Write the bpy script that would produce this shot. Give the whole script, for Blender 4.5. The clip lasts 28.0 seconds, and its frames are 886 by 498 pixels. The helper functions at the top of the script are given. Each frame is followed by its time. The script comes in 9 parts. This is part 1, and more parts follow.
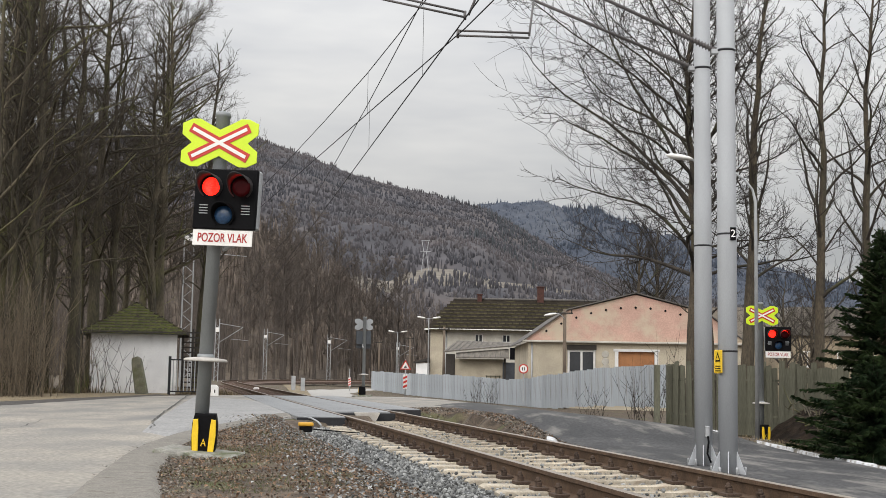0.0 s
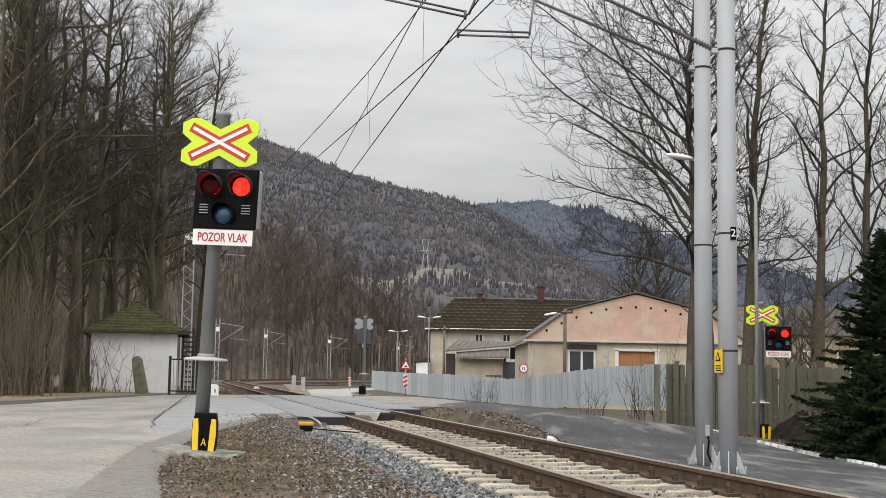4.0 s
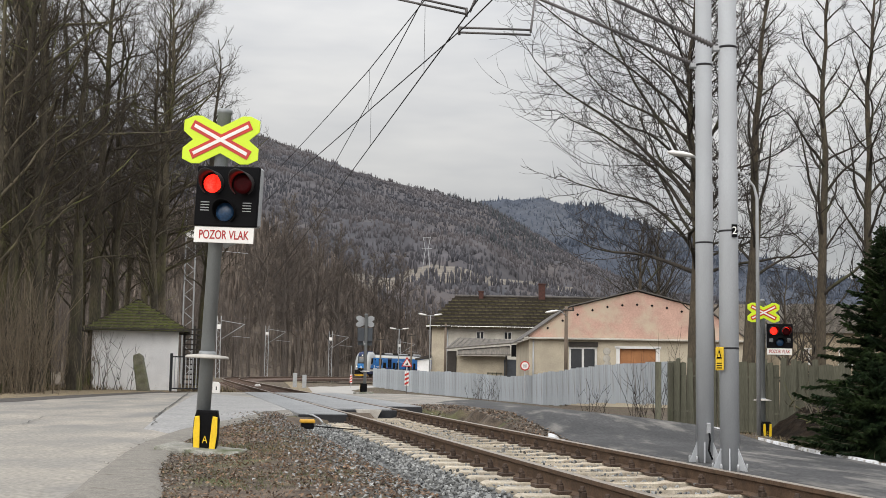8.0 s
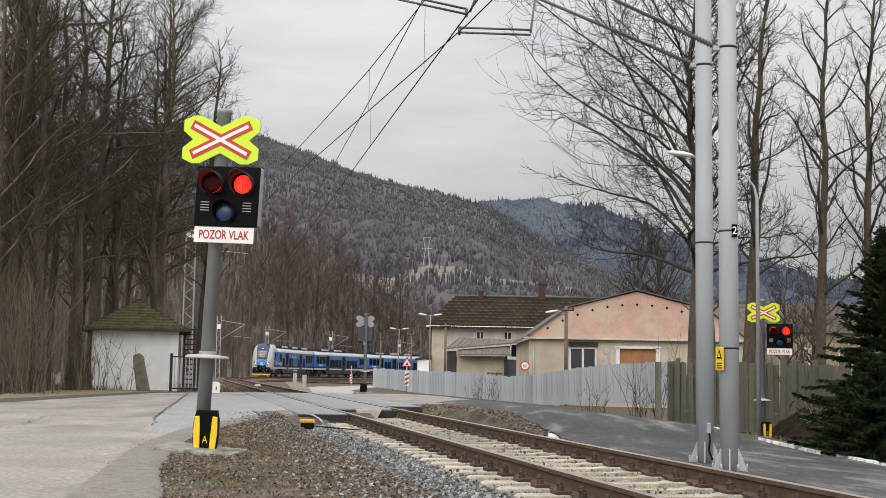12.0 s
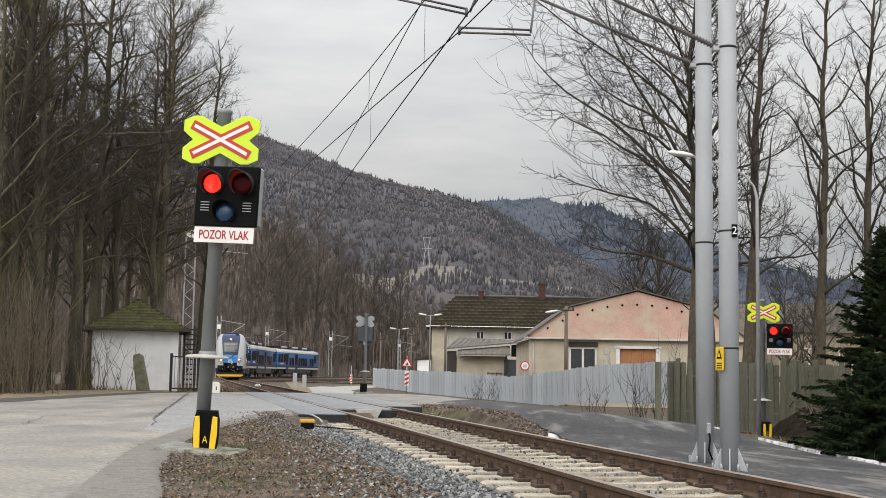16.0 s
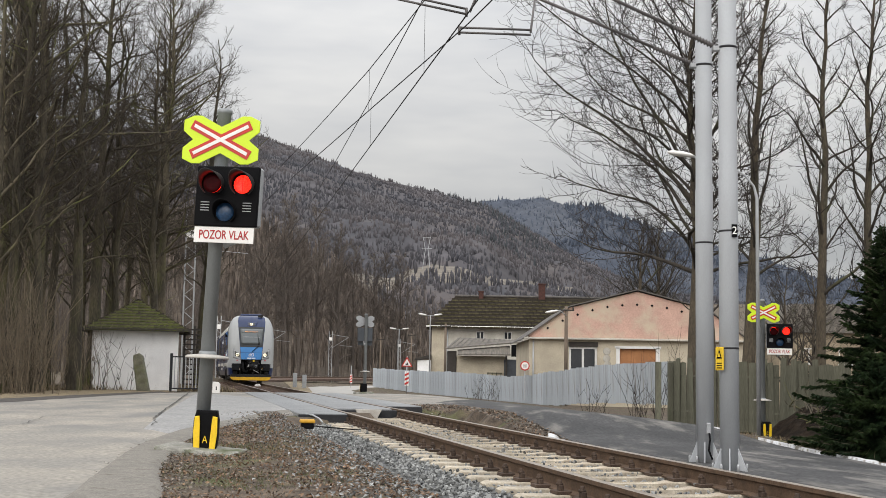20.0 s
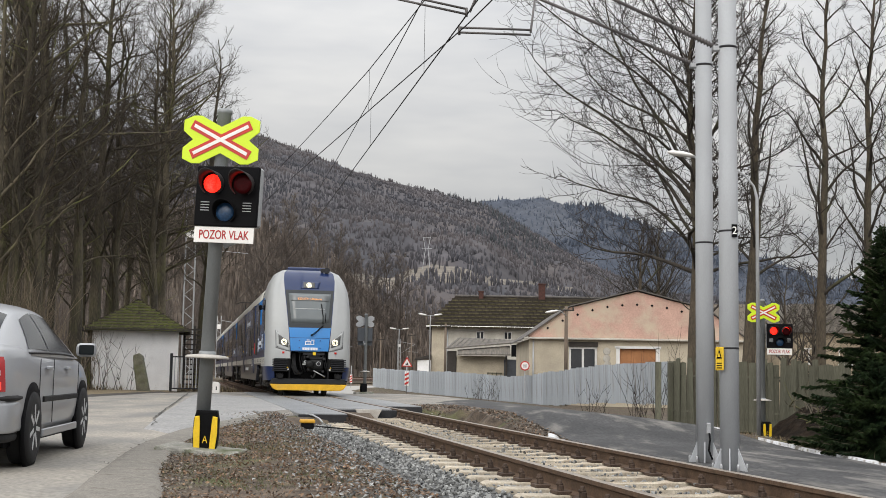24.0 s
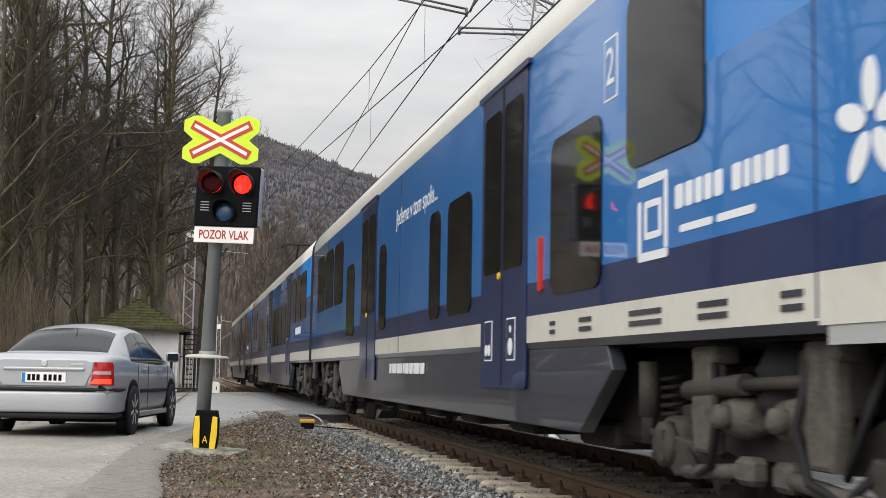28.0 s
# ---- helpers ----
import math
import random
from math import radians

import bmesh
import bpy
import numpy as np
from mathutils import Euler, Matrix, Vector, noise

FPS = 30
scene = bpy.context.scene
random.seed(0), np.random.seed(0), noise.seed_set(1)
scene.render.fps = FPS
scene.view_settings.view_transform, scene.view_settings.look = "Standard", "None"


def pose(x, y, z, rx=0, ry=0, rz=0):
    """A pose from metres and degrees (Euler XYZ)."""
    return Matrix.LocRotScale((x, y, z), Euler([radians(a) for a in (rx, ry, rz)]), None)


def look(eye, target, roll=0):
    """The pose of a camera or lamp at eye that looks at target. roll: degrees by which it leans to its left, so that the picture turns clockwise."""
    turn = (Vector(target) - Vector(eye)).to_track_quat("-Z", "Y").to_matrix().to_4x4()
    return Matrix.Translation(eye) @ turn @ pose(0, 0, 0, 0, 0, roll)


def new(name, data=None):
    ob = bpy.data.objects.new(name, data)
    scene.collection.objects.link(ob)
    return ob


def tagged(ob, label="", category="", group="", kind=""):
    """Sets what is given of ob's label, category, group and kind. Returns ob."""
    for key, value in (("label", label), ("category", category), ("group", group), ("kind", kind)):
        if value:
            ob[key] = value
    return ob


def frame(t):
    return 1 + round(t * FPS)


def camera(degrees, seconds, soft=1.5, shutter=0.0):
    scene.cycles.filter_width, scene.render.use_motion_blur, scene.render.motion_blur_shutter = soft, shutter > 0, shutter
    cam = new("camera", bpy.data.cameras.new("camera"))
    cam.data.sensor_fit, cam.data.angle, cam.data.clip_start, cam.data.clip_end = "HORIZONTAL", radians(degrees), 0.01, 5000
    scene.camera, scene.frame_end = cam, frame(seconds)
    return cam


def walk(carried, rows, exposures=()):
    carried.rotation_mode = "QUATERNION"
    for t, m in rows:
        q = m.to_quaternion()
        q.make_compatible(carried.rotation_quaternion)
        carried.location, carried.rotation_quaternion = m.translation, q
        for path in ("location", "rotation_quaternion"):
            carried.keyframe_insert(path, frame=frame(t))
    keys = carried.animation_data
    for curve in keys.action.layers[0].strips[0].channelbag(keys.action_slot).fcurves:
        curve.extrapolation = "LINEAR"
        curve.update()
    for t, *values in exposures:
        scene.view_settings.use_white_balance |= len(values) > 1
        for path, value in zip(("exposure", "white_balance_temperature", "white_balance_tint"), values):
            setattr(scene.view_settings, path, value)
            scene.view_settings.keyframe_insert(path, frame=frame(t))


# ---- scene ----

# ---------------------------------------------------------------- plan numbers
EYE = (0.0, 0.0, 0.81)                 # rail heads lie at z = 0
TH = 0.2017                            # the straight track leads this far to the left
TN = Vector((math.cos(TH), math.sin(TH), 0))
TD = Vector((-math.sin(TH), math.cos(TH), 0))
TC = 3.941                             # distance of the track's centre line
S_CURVE, T_CURVE, R_CURVE = 94.0, 60.0, 160.0


def aim(yaw, pitch, roll):
    y, p = radians(yaw), radians(pitch)
    return look(EYE, (EYE[0] + math.sin(y) * math.cos(p), EYE[1] + math.cos(y) * math.cos(p), EYE[2] + math.sin(p)), roll)


cam = camera(39.23, 28.0, soft=0.62, shutter=0.15)
BEFORE, AFTER = aim(0.063, 5.85, 0.963), aim(0.0, 5.712, 0.963)
walk(cam, [(0.0, BEFORE), (1.75, BEFORE), (3.5, BEFORE), (5.5, AFTER), (16.0, AFTER), (28.0, AFTER)], [(0.0, 0.0), (27.0, 0.0), (28.0, 0.08)])

# ---------------------------------------------------------------- sky and light
world = bpy.data.worlds.new("overcast_sky")
scene.world = world
world.use_nodes = True
wn, wl = world.node_tree.nodes, world.node_tree.links
wn.clear()
w_out, w_bg = wn.new("ShaderNodeOutputWorld"), wn.new("ShaderNodeBackground")
w_sky = wn.new("ShaderNodeTexSky")
w_sky.sky_type, w_sky.sun_disc = "NISHITA", False
w_sky.sun_elevation, w_sky.sun_rotation = radians(31), radians(206)
w_co, w_map, w_noise = wn.new("ShaderNodeTexCoord"), wn.new("ShaderNodeMapping"), wn.new("ShaderNodeTexNoise")
w_map.inputs["Scale"].default_value = (1.3, 1.3, 5.5)
w_noise.inputs["Scale"].default_value, w_noise.inputs["Detail"].default_value = 1.7, 5
w_noise.inputs["Roughness"].default_value = 0.55
w_ramp = wn.new("ShaderNodeValToRGB")
w_ramp.color_ramp.elements[0].position, w_ramp.color_ramp.elements[0].color = 0.30, (0.46, 0.485, 0.535, 1)
w_ramp.color_ramp.elements[1].position, w_ramp.color_ramp.elements[1].color = 0.66, (0.87, 0.86, 0.84, 1)
# an overcast sky is about three times as bright overhead as at the horizon
w_sep, w_zen = wn.new("ShaderNodeSeparateXYZ"), wn.new("ShaderNodeMapRange")
w_zen.inputs["From Min"].default_value, w_zen.inputs["From Max"].default_value = 0.10, 0.9
w_zen.inputs["To Min"].default_value, w_zen.inputs["To Max"].default_value = 0.64, 2.75
w_mul = wn.new("ShaderNodeVectorMath")
w_mul.operation = "SCALE"
w_skyk = wn.new("ShaderNodeVectorMath")
w_skyk.operation, w_skyk.inputs["Scale"].default_value = "SCALE", 0.08
w_mix = wn.new("ShaderNodeMix")
w_mix.data_type, w_mix.inputs["Factor"].default_value = "RGBA", 0.94
wl.new(w_co.outputs["Generated"], w_map.inputs["Vector"])
wl.new(w_map.outputs["Vector"], w_noise.inputs["Vector"])
wl.new(w_noise.outputs["Fac"], w_ramp.inputs["Fac"])
wl.new(w_co.outputs["Generated"], w_sep.inputs["Vector"])
wl.new(w_sep.outputs["Z"], w_zen.inputs["Value"])
wl.new(w_ramp.outputs["Color"], w_mul.inputs[0])
# the veiled sun brightens the clouds widely round it
w_dot, w_clamp, w_add = wn.new("ShaderNodeVectorMath"), wn.new("ShaderNodeMapRange"), wn.new("ShaderNodeMath")
w_dot.operation, w_add.operation = "DOT_PRODUCT", "ADD"
w_dot.inputs[1].default_value = Vector((-22, -45, 30)).normalized()
w_clamp.inputs["From Min"].default_value, w_clamp.inputs["From Max"].default_value = 0.1, 1.0
w_clamp.inputs["To Min"].default_value, w_clamp.inputs["To Max"].default_value = 0.0, 1.25
wl.new(w_co.outputs["Generated"], w_dot.inputs[0])
wl.new(w_dot.outputs["Value"], w_clamp.inputs["Value"])
wl.new(w_zen.outputs["Result"], w_add.inputs[0])
wl.new(w_clamp.outputs["Result"], w_add.inputs[1])
wl.new(w_add.outputs["Value"], w_mul.inputs["Scale"])
wl.new(w_sky.outputs["Color"], w_skyk.inputs[0])
wl.new(w_skyk.outputs["Vector"], w_mix.inputs["A"])
wl.new(w_mul.outputs["Vector"], w_mix.inputs["B"])
wl.new(w_mix.outputs["Result"], w_bg.inputs["Color"])
w_bg.inputs["Strength"].default_value = 1.0
wl.new(w_bg.outputs["Background"], w_out.inputs["Surface"])

sun = new("sun", bpy.data.lights.new("sun", "SUN"))
sun.data.energy, sun.data.angle, sun.data.color = 1.15, radians(35), (1.0, 0.93, 0.83)
sun.matrix_world = look((-22, -45, 30), (0, 0, 0))


# ---------------------------------------------------------------- materials
def mat(name, base, rough=0.7, metal=0.0, var=0.25, scale=3.0, fine=40.0, bump=0.15, tint=None, spec=0.4, island=0.0,
        stretch=(1, 1, 1), coords="Object", stain=None, stain_at=(0.55, 0.75), stain_scale=1.2, alpha=1.0, coat=0.0, bump_dist=0.01, object_random=0.0):
    """A procedural surface: base colour varied at two scales, stains, fine relief."""
    m = bpy.data.materials.new(name)
    m.use_nodes = True
    nt = m.node_tree
    nd, lk = nt.nodes, nt.links
    b = nd["Principled BSDF"]
    b.inputs["Roughness"].default_value, b.inputs["Metallic"].default_value = rough, metal
    b.inputs["Specular IOR Level"].default_value = spec
    b.inputs["Coat Weight"].default_value = coat
    b.inputs["Alpha"].default_value = alpha
    co, mp = nd.new("ShaderNodeTexCoord"), nd.new("ShaderNodeMapping")
    mp.inputs["Scale"].default_value = stretch
    lk.new(co.outputs[coords], mp.inputs["Vector"])
    n1, n2 = nd.new("ShaderNodeTexNoise"), nd.new("ShaderNodeTexNoise")
    n1.inputs["Scale"].default_value, n1.inputs["Detail"].default_value = scale, 4
    n2.inputs["Scale"].default_value, n2.inputs["Detail"].default_value = fine, 3
    lk.new(mp.outputs["Vector"], n1.inputs["Vector"]), lk.new(mp.outputs["Vector"], n2.inputs["Vector"])
    c0 = Vector(base)
    c1 = Vector(tint) if tint else c0 * (1 - var)
    ra = nd.new("ShaderNodeValToRGB")
    ra.color_ramp.elements[0].position, ra.color_ramp.elements[1].position = 0.36, 0.64
    ra.color_ramp.elements[0].color, ra.color_ramp.elements[1].color = (*c1, 1), (*c0, 1)
    lk.new(n1.outputs["Fac"], ra.inputs["Fac"])
    out = ra.outputs["Color"]
    mx = nd.new("ShaderNodeMix")
    mx.data_type, mx.blend_type, mx.inputs["Factor"].default_value = "RGBA", "MULTIPLY", min(1.0, var * 1.6)
    rb = nd.new("ShaderNodeValToRGB")
    rb.color_ramp.elements[0].position, rb.color_ramp.elements[1].position = 0.3, 0.7
    rb.color_ramp.elements[0].color, rb.color_ramp.elements[1].color = (0.55, 0.55, 0.55, 1), (1.25, 1.25, 1.25, 1)
    lk.new(n2.outputs["Fac"], rb.inputs["Fac"])
    lk.new(out, mx.inputs["A"]), lk.new(rb.outputs["Color"], mx.inputs["B"])
    out = mx.outputs["Result"]
    if stain:
        n3, rs, ms = nd.new("ShaderNodeTexNoise"), nd.new("ShaderNodeMapRange"), nd.new("ShaderNodeMix")
        n3.inputs["Scale"].default_value, n3.inputs["Detail"].default_value = stain_scale, 6
        n3.inputs["Roughness"].default_value = 0.62
        lk.new(mp.outputs["Vector"], n3.inputs["Vector"])
        rs.inputs["From Min"].default_value, rs.inputs["From Max"].default_value = stain_at
        lk.new(n3.outputs["Fac"], rs.inputs["Value"])
        ms.data_type = "RGBA"
        ms.inputs["B"].default_value = (*stain, 1)
        lk.new(rs.outputs["Result"], ms.inputs["Factor"]), lk.new(out, ms.inputs["A"])
        out = ms.outputs["Result"]
    if island or object_random:
        ge = nd.new("ShaderNodeNewGeometry") if island else nd.new("ShaderNodeObjectInfo")
        k = island or object_random
        r2, m2 = nd.new("ShaderNodeMapRange"), nd.new("ShaderNodeVectorMath")
        r2.inputs["To Min"].default_value, r2.inputs["To Max"].default_value = 1 - k, 1 + k
        m2.operation = "SCALE"
        lk.new(ge.outputs["Random Per Island" if island else "Random"], r2.inputs["Value"])
        lk.new(out, m2.inputs[0]), lk.new(r2.outputs["Result"], m2.inputs["Scale"])
        out = m2.outputs["Vector"]
    lk.new(out, b.inputs["Base Color"])
    if bump:
        bp, ad = nd.new("ShaderNodeBump"), nd.new("ShaderNodeMath")
        bp.inputs["Strength"].default_value, bp.inputs["Distance"].default_value = bump, bump_dist
        ad.operation = "ADD"
        lk.new(n1.outputs["Fac"], ad.inputs[0]), lk.new(n2.outputs["Fac"], ad.inputs[1])
        lk.new(ad.outputs["Value"], bp.inputs["Height"])
        lk.new(bp.outputs["Normal"], b.inputs["Normal"])
        rr = nd.new("ShaderNodeMapRange")
        rr.inputs["To Min"].default_value, rr.inputs["To Max"].default_value = max(0.02, rough - 0.1), min(1, rough + 0.1)
        lk.new(n1.outputs["Fac"], rr.inputs["Value"]), lk.new(rr.outputs["Result"], b.inputs["Roughness"])
    return m


def glow(name, colour, strength, cells=0):
    m = bpy.data.materials.new(name)
    m.use_nodes = True
    b = m.node_tree.nodes["Principled BSDF"]
    b.inputs["Base Color"].default_value = (*colour, 1)
    b.inputs["Emission Color"].default_value, b.inputs["Emission Strength"].default_value = (*colour, 1), strength
    if cells:                                   # the small lenses of a lamp's cover
        nd, lk = m.node_tree.nodes, m.node_tree.links
        co, vo, mr = nd.new("ShaderNodeTexCoord"), nd.new("ShaderNodeTexVoronoi"), nd.new("ShaderNodeMapRange")
        vo.inputs["Scale"].default_value = cells
        mr.inputs["From Max"].default_value = 0.7
        mr.inputs["To Min"].default_value, mr.inputs["To Max"].default_value = strength * 1.7, strength * 0.35
        lk.new(co.outputs["Object"], vo.inputs["Vector"])
        lk.new(vo.outputs["Distance"], mr.inputs["Value"])
        lk.new(mr.outputs["Result"], b.inputs["Emission Strength"])
    return m


# ---------------------------------------------------------------- mesh helpers
def put_mesh(name, bm, mats, smooth=False):
    me = bpy.data.meshes.new(name)
    bm.normal_update()
    bm.to_mesh(me)
    bm.free()
    for m in (mats if isinstance(mats, (list, tuple)) else [mats]):
        me.materials.append(m)
    if smooth:
        me.polygons.foreach_set("use_smooth", [True] * len(me.polygons))
    return me


def part(name, bm, material, parent, label="", smooth=False, m=None, kind=""):
    ob = new(name, put_mesh(name, bm, material, smooth))
    ob.parent = parent
    if m is not None:
        ob.matrix_basis = m
    return tagged(ob, label, kind=kind)


def same_part(name, mesh, parent, m):
    ob = new(name, mesh)
    ob.parent, ob.matrix_basis = parent, m
    return ob


def thing(name, label, category, m=None, group="", kind=""):
    ob = new(name)
    ob.empty_display_size = 0.2
    if m is not None:
        ob.matrix_basis = m
    return tagged(ob, label, category, group, kind)


def whole(name, bm, material, label, category, m=None, kind="", smooth=False, group=""):
    ob = new(name, put_mesh(name, bm, material, smooth))
    if m is not None:
        ob.matrix_basis = m
    return tagged(ob, label, category, group, kind)


def box(bm, size, m=None, bevel=0.0, mi=0, seg=1):
    r = bmesh.ops.create_cube(bm, size=1.0)
    vs = r["verts"]
    bmesh.ops.scale(bm, vec=size, verts=vs)
    fs = {f for v in vs for f in v.link_faces}
    if bevel:
        es = list({e for v in vs for e in v.link_edges})
        g = bmesh.ops.bevel(bm, geom=es, offset=bevel, segments=seg, affect="EDGES", profile=0.5)
        fs |= set(g["faces"])
        fs = {f for f in fs if f.is_valid}
        vs = list({v for f in fs for v in f.verts})
    if m is not None:
        bmesh.ops.transform(bm, matrix=m, verts=vs)
    for f in fs:
        f.material_index = mi
    return vs


def tube(bm, pts, radii, n=8, cap=True, mi=0):
    """A round bar along points with a radius at each."""
    pts = [Vector(p) for p in pts]
    if not isinstance(radii, (list, tuple)):
        radii = [radii] * len(pts)
    rings, side = [], None
    for i, p in enumerate(pts):
        d = (pts[min(i + 1, len(pts) - 1)] - pts[max(i - 1, 0)]).normalized()
        if side is None:
            side = d.orthogonal().normalized()
        side = (side - d * side.dot(d)).normalized()
        up = d.cross(side)
        rings.append([bm.verts.new(p + (side * math.cos(a) + up * math.sin(a)) * radii[i])
                      for a in (2 * math.pi * k / n for k in range(n))])
    for a, b in zip(rings, rings[1:]):
        for k in range(n):
            f = bm.faces.new((a[k], a[(k + 1) % n], b[(k + 1) % n], b[k]))
            f.smooth, f.material_index = n > 4, mi
    if cap:
        for ring in (list(reversed(rings[0])), rings[-1]):
            bm.faces.new(ring).material_index = mi


def prism(bm, outline, depth, m=None, mi=0, bevel=0.0):
    """An outline in x, z pushed along +y by depth."""
    a = [bm.verts.new((x, 0, z)) for x, z in outline]
    b = [bm.verts.new((x, depth, z)) for x, z in outline]
    fs = [bm.faces.new(a), bm.faces.new(list(reversed(b)))]
    n = len(a)
    for i in range(n):
        fs.append(bm.faces.new((a[(i + 1) % n], a[i], b[i], b[(i + 1) % n])))
    if bevel:
        es = [e for e in fs[0].edges] + [e for e in fs[1].edges]
        g = bmesh.ops.bevel(bm, geom=es, offset=bevel, segments=2, affect="EDGES", profile=0.5)
        fs = list({f for f in fs if f.is_valid} | set(g["faces"]))
    vs = list({v for f in fs for v in f.verts})
    if m is not None:
        bmesh.ops.transform(bm, matrix=m, verts=vs)
    for f in fs:
        f.material_index = mi
    bmesh.ops.recalc_face_normals(bm, faces=fs)
    return vs


def lathe(bm, profile, n=24, m=None, mi=0):
    """A profile of (radius, height) turned round z."""
    rings = []
    for r, z in profile:
        rings.append([bm.verts.new((r * math.cos(2 * math.pi * k / n), r * math.sin(2 * math.pi * k / n), z)) for k in range(n)])
    fs = []
    for a, b in zip(rings, rings[1:]):
        for k in range(n):
            f = bm.faces.new((a[k], a[(k + 1) % n], b[(k + 1) % n], b[k]))
            f.smooth = True
            fs.append(f)
    fs.append(bm.faces.new(list(reversed(rings[0]))))
    fs.append(bm.faces.new(rings[-1]))
    for f in fs:
        f.material_index = mi
    if m is not None:
        bmesh.ops.transform(bm, matrix=m, verts=[v for r in rings for v in r])


def lettering(text, size, material, parent, m, name="lettering", depth=0.002, label="", fat=0.0):
    cu = bpy.data.curves.new(name, "FONT")
    cu.body, cu.size, cu.align_x, cu.align_y, cu.extrude, cu.offset = text, size, "CENTER", "CENTER", depth, fat
    tmp = bpy.data.objects.new(name, cu)
    me = bpy.data.meshes.new_from_object(tmp)
    bpy.data.objects.remove(tmp)
    me.materials.clear()
    me.materials.append(material)
    ob = new(name, me)
    ob.parent, ob.matrix_basis = parent, m
    return tagged(ob, label)


def smooth_step(a, b, x):
    t = min(1, max(0, (x - a) / (b - a)))
    return t * t * (3 - 2 * t)


# ---------------------------------------------------------------- the line of the track
def build_line():
    step, pts, ang = 0.5, [], -TH
    p = TN * TC + TD * -30.0
    s = -30.0
    while s < 330:
        pts.append((s, p.copy(), ang))
        k = 0 if s < S_CURVE else min(1, (s + step / 2 - S_CURVE) / T_CURVE) / R_CURVE
        mid = ang + k * step / 2
        p = p + Vector((math.sin(mid), math.cos(mid), 0)) * step
        ang += k * step
        s += step
    return pts


LINE = build_line()


def on_line(s, off=0.0, z=0.0):
    """The place at s metres along the track, off metres to the right of its centre."""
    i = min(len(LINE) - 2, max(0, int((s + 30.0) / 0.5)))
    s0, p0, a0 = LINE[i]
    a1, p1 = LINE[i + 1][2], LINE[i + 1][1]
    k = (s - s0) / 0.5
    a = a0 + (a1 - a0) * k
    p = p0.lerp(p1, k) + Vector((math.cos(a), -math.sin(a), 0)) * off
    return Vector((p.x, p.y, z)), a


def us(x, y):
    """Across and along the straight part of the track."""
    return x * TN.x + y * TN.y - TC, x * TD.x + y * TD.y


def gz(x, y):
    """The lie of the land."""
    u, s = us(x, y)
    left = -0.10 + 0.05 * smooth_step(-3, -9, u)
    right = -0.43 - 0.25 * smooth_step(3, 9, u) - 0.22 * smooth_step(8.5, 12.5, u) - 0.2 * smooth_step(13, 24, u)
    z = left if u < 0 else right
    k = smooth_step(-2.4, 2.4, u)
    z = left * (1 - k) + right * k
    if s < 100:
        z = min(z, z - 0.24 * (1 - smooth_step(1.3, 2.3, abs(u))))
    # the level of the crossing
    c = smooth_step(26.0, 27.0, s - 2.1 * max(-1.8, min(1.8, u))) * (1 - smooth_step(48, 51, s)) if abs(u) < 2.6 else smooth_step(22, 28, s) * (1 - smooth_step(48, 58, s))
    c *= 1 - smooth_step(4.0, 12.0, u)
    z = z * (1 - c) + (-0.07) * c
    # the wooded bank beyond the road and behind the bend
    z += 0.30 * max(0, -u - 16 - 0.09 * s) * smooth_step(20, 45, s)
    far = smooth_step(225, 330, y)
    z += far * (y - 225) * 0.08 + 0.3 * smooth_step(60, 130, y) * smooth_step(2, -6, u)
    return z

# ---------------------------------------------------------------- surfaces
M_EARTH = mat("earth_with_dead_leaves", (0.150, 0.112, 0.080), 0.95, var=0.6, scale=3.2, fine=34, bump=0.9, bump_dist=0.03,
              tint=(0.058, 0.043, 0.031), stain=(0.088, 0.090, 0.036), stain_at=(0.53, 0.66), stain_scale=0.8)
M_ROAD = mat("old_grey_asphalt", (0.325, 0.296, 0.252), 0.7, var=0.42, scale=1.1, fine=26, bump=0.6, tint=(0.24, 0.225, 0.20), spec=0.35,
             stain=(0.16, 0.155, 0.148), stain_at=(0.47, 0.68), stain_scale=0.8, stretch=(1, 0.45, 1))
M_PATH = mat("dark_wet_asphalt", (0.066, 0.065, 0.066), 0.72, var=0.6, scale=1.3, fine=15, bump=0.6, bump_dist=0.02, tint=(0.034, 0.034, 0.035), spec=0.3,
             stain=(0.20, 0.188, 0.17), stain_at=(0.52, 0.70), stain_scale=1.1, stretch=(1.2, 0.4, 1))
M_VERGE = mat("gravelly_verge", (0.235, 0.218, 0.19), 0.95, var=0.45, scale=5, fine=55, bump=0.5, bump_dist=0.008, tint=(0.17, 0.157, 0.137), stain=(0.12, 0.105, 0.088), stain_at=(0.56, 0.68), stain_scale=5)
M_STRAW = mat("dry_yellow_grass", (0.27, 0.21, 0.125), 0.95, var=0.65, scale=2.2, fine=14, bump=0.8, bump_dist=0.03, tint=(0.14, 0.11, 0.068), island=0.3)
M_GREEN = mat("sparse_green_grass", (0.10, 0.12, 0.04), 0.95, var=0.4, scale=3, fine=40, island=0.4)
M_LEAF = mat("dead_beech_leaves", (0.185, 0.118, 0.075), 0.85, var=0.3, scale=5, fine=60, bump=0.2, island=0.75)
M_BED = mat("ballast_bed", (0.16, 0.165, 0.17), 0.95, var=0.5, scale=9, fine=38, bump=1.0, bump_dist=0.04, tint=(0.07, 0.07, 0.07))
M_STONE = mat("blue_grey_ballast_stone", (0.235, 0.238, 0.232), 0.9, var=0.35, scale=8, fine=60, bump=0.4, island=0.75)
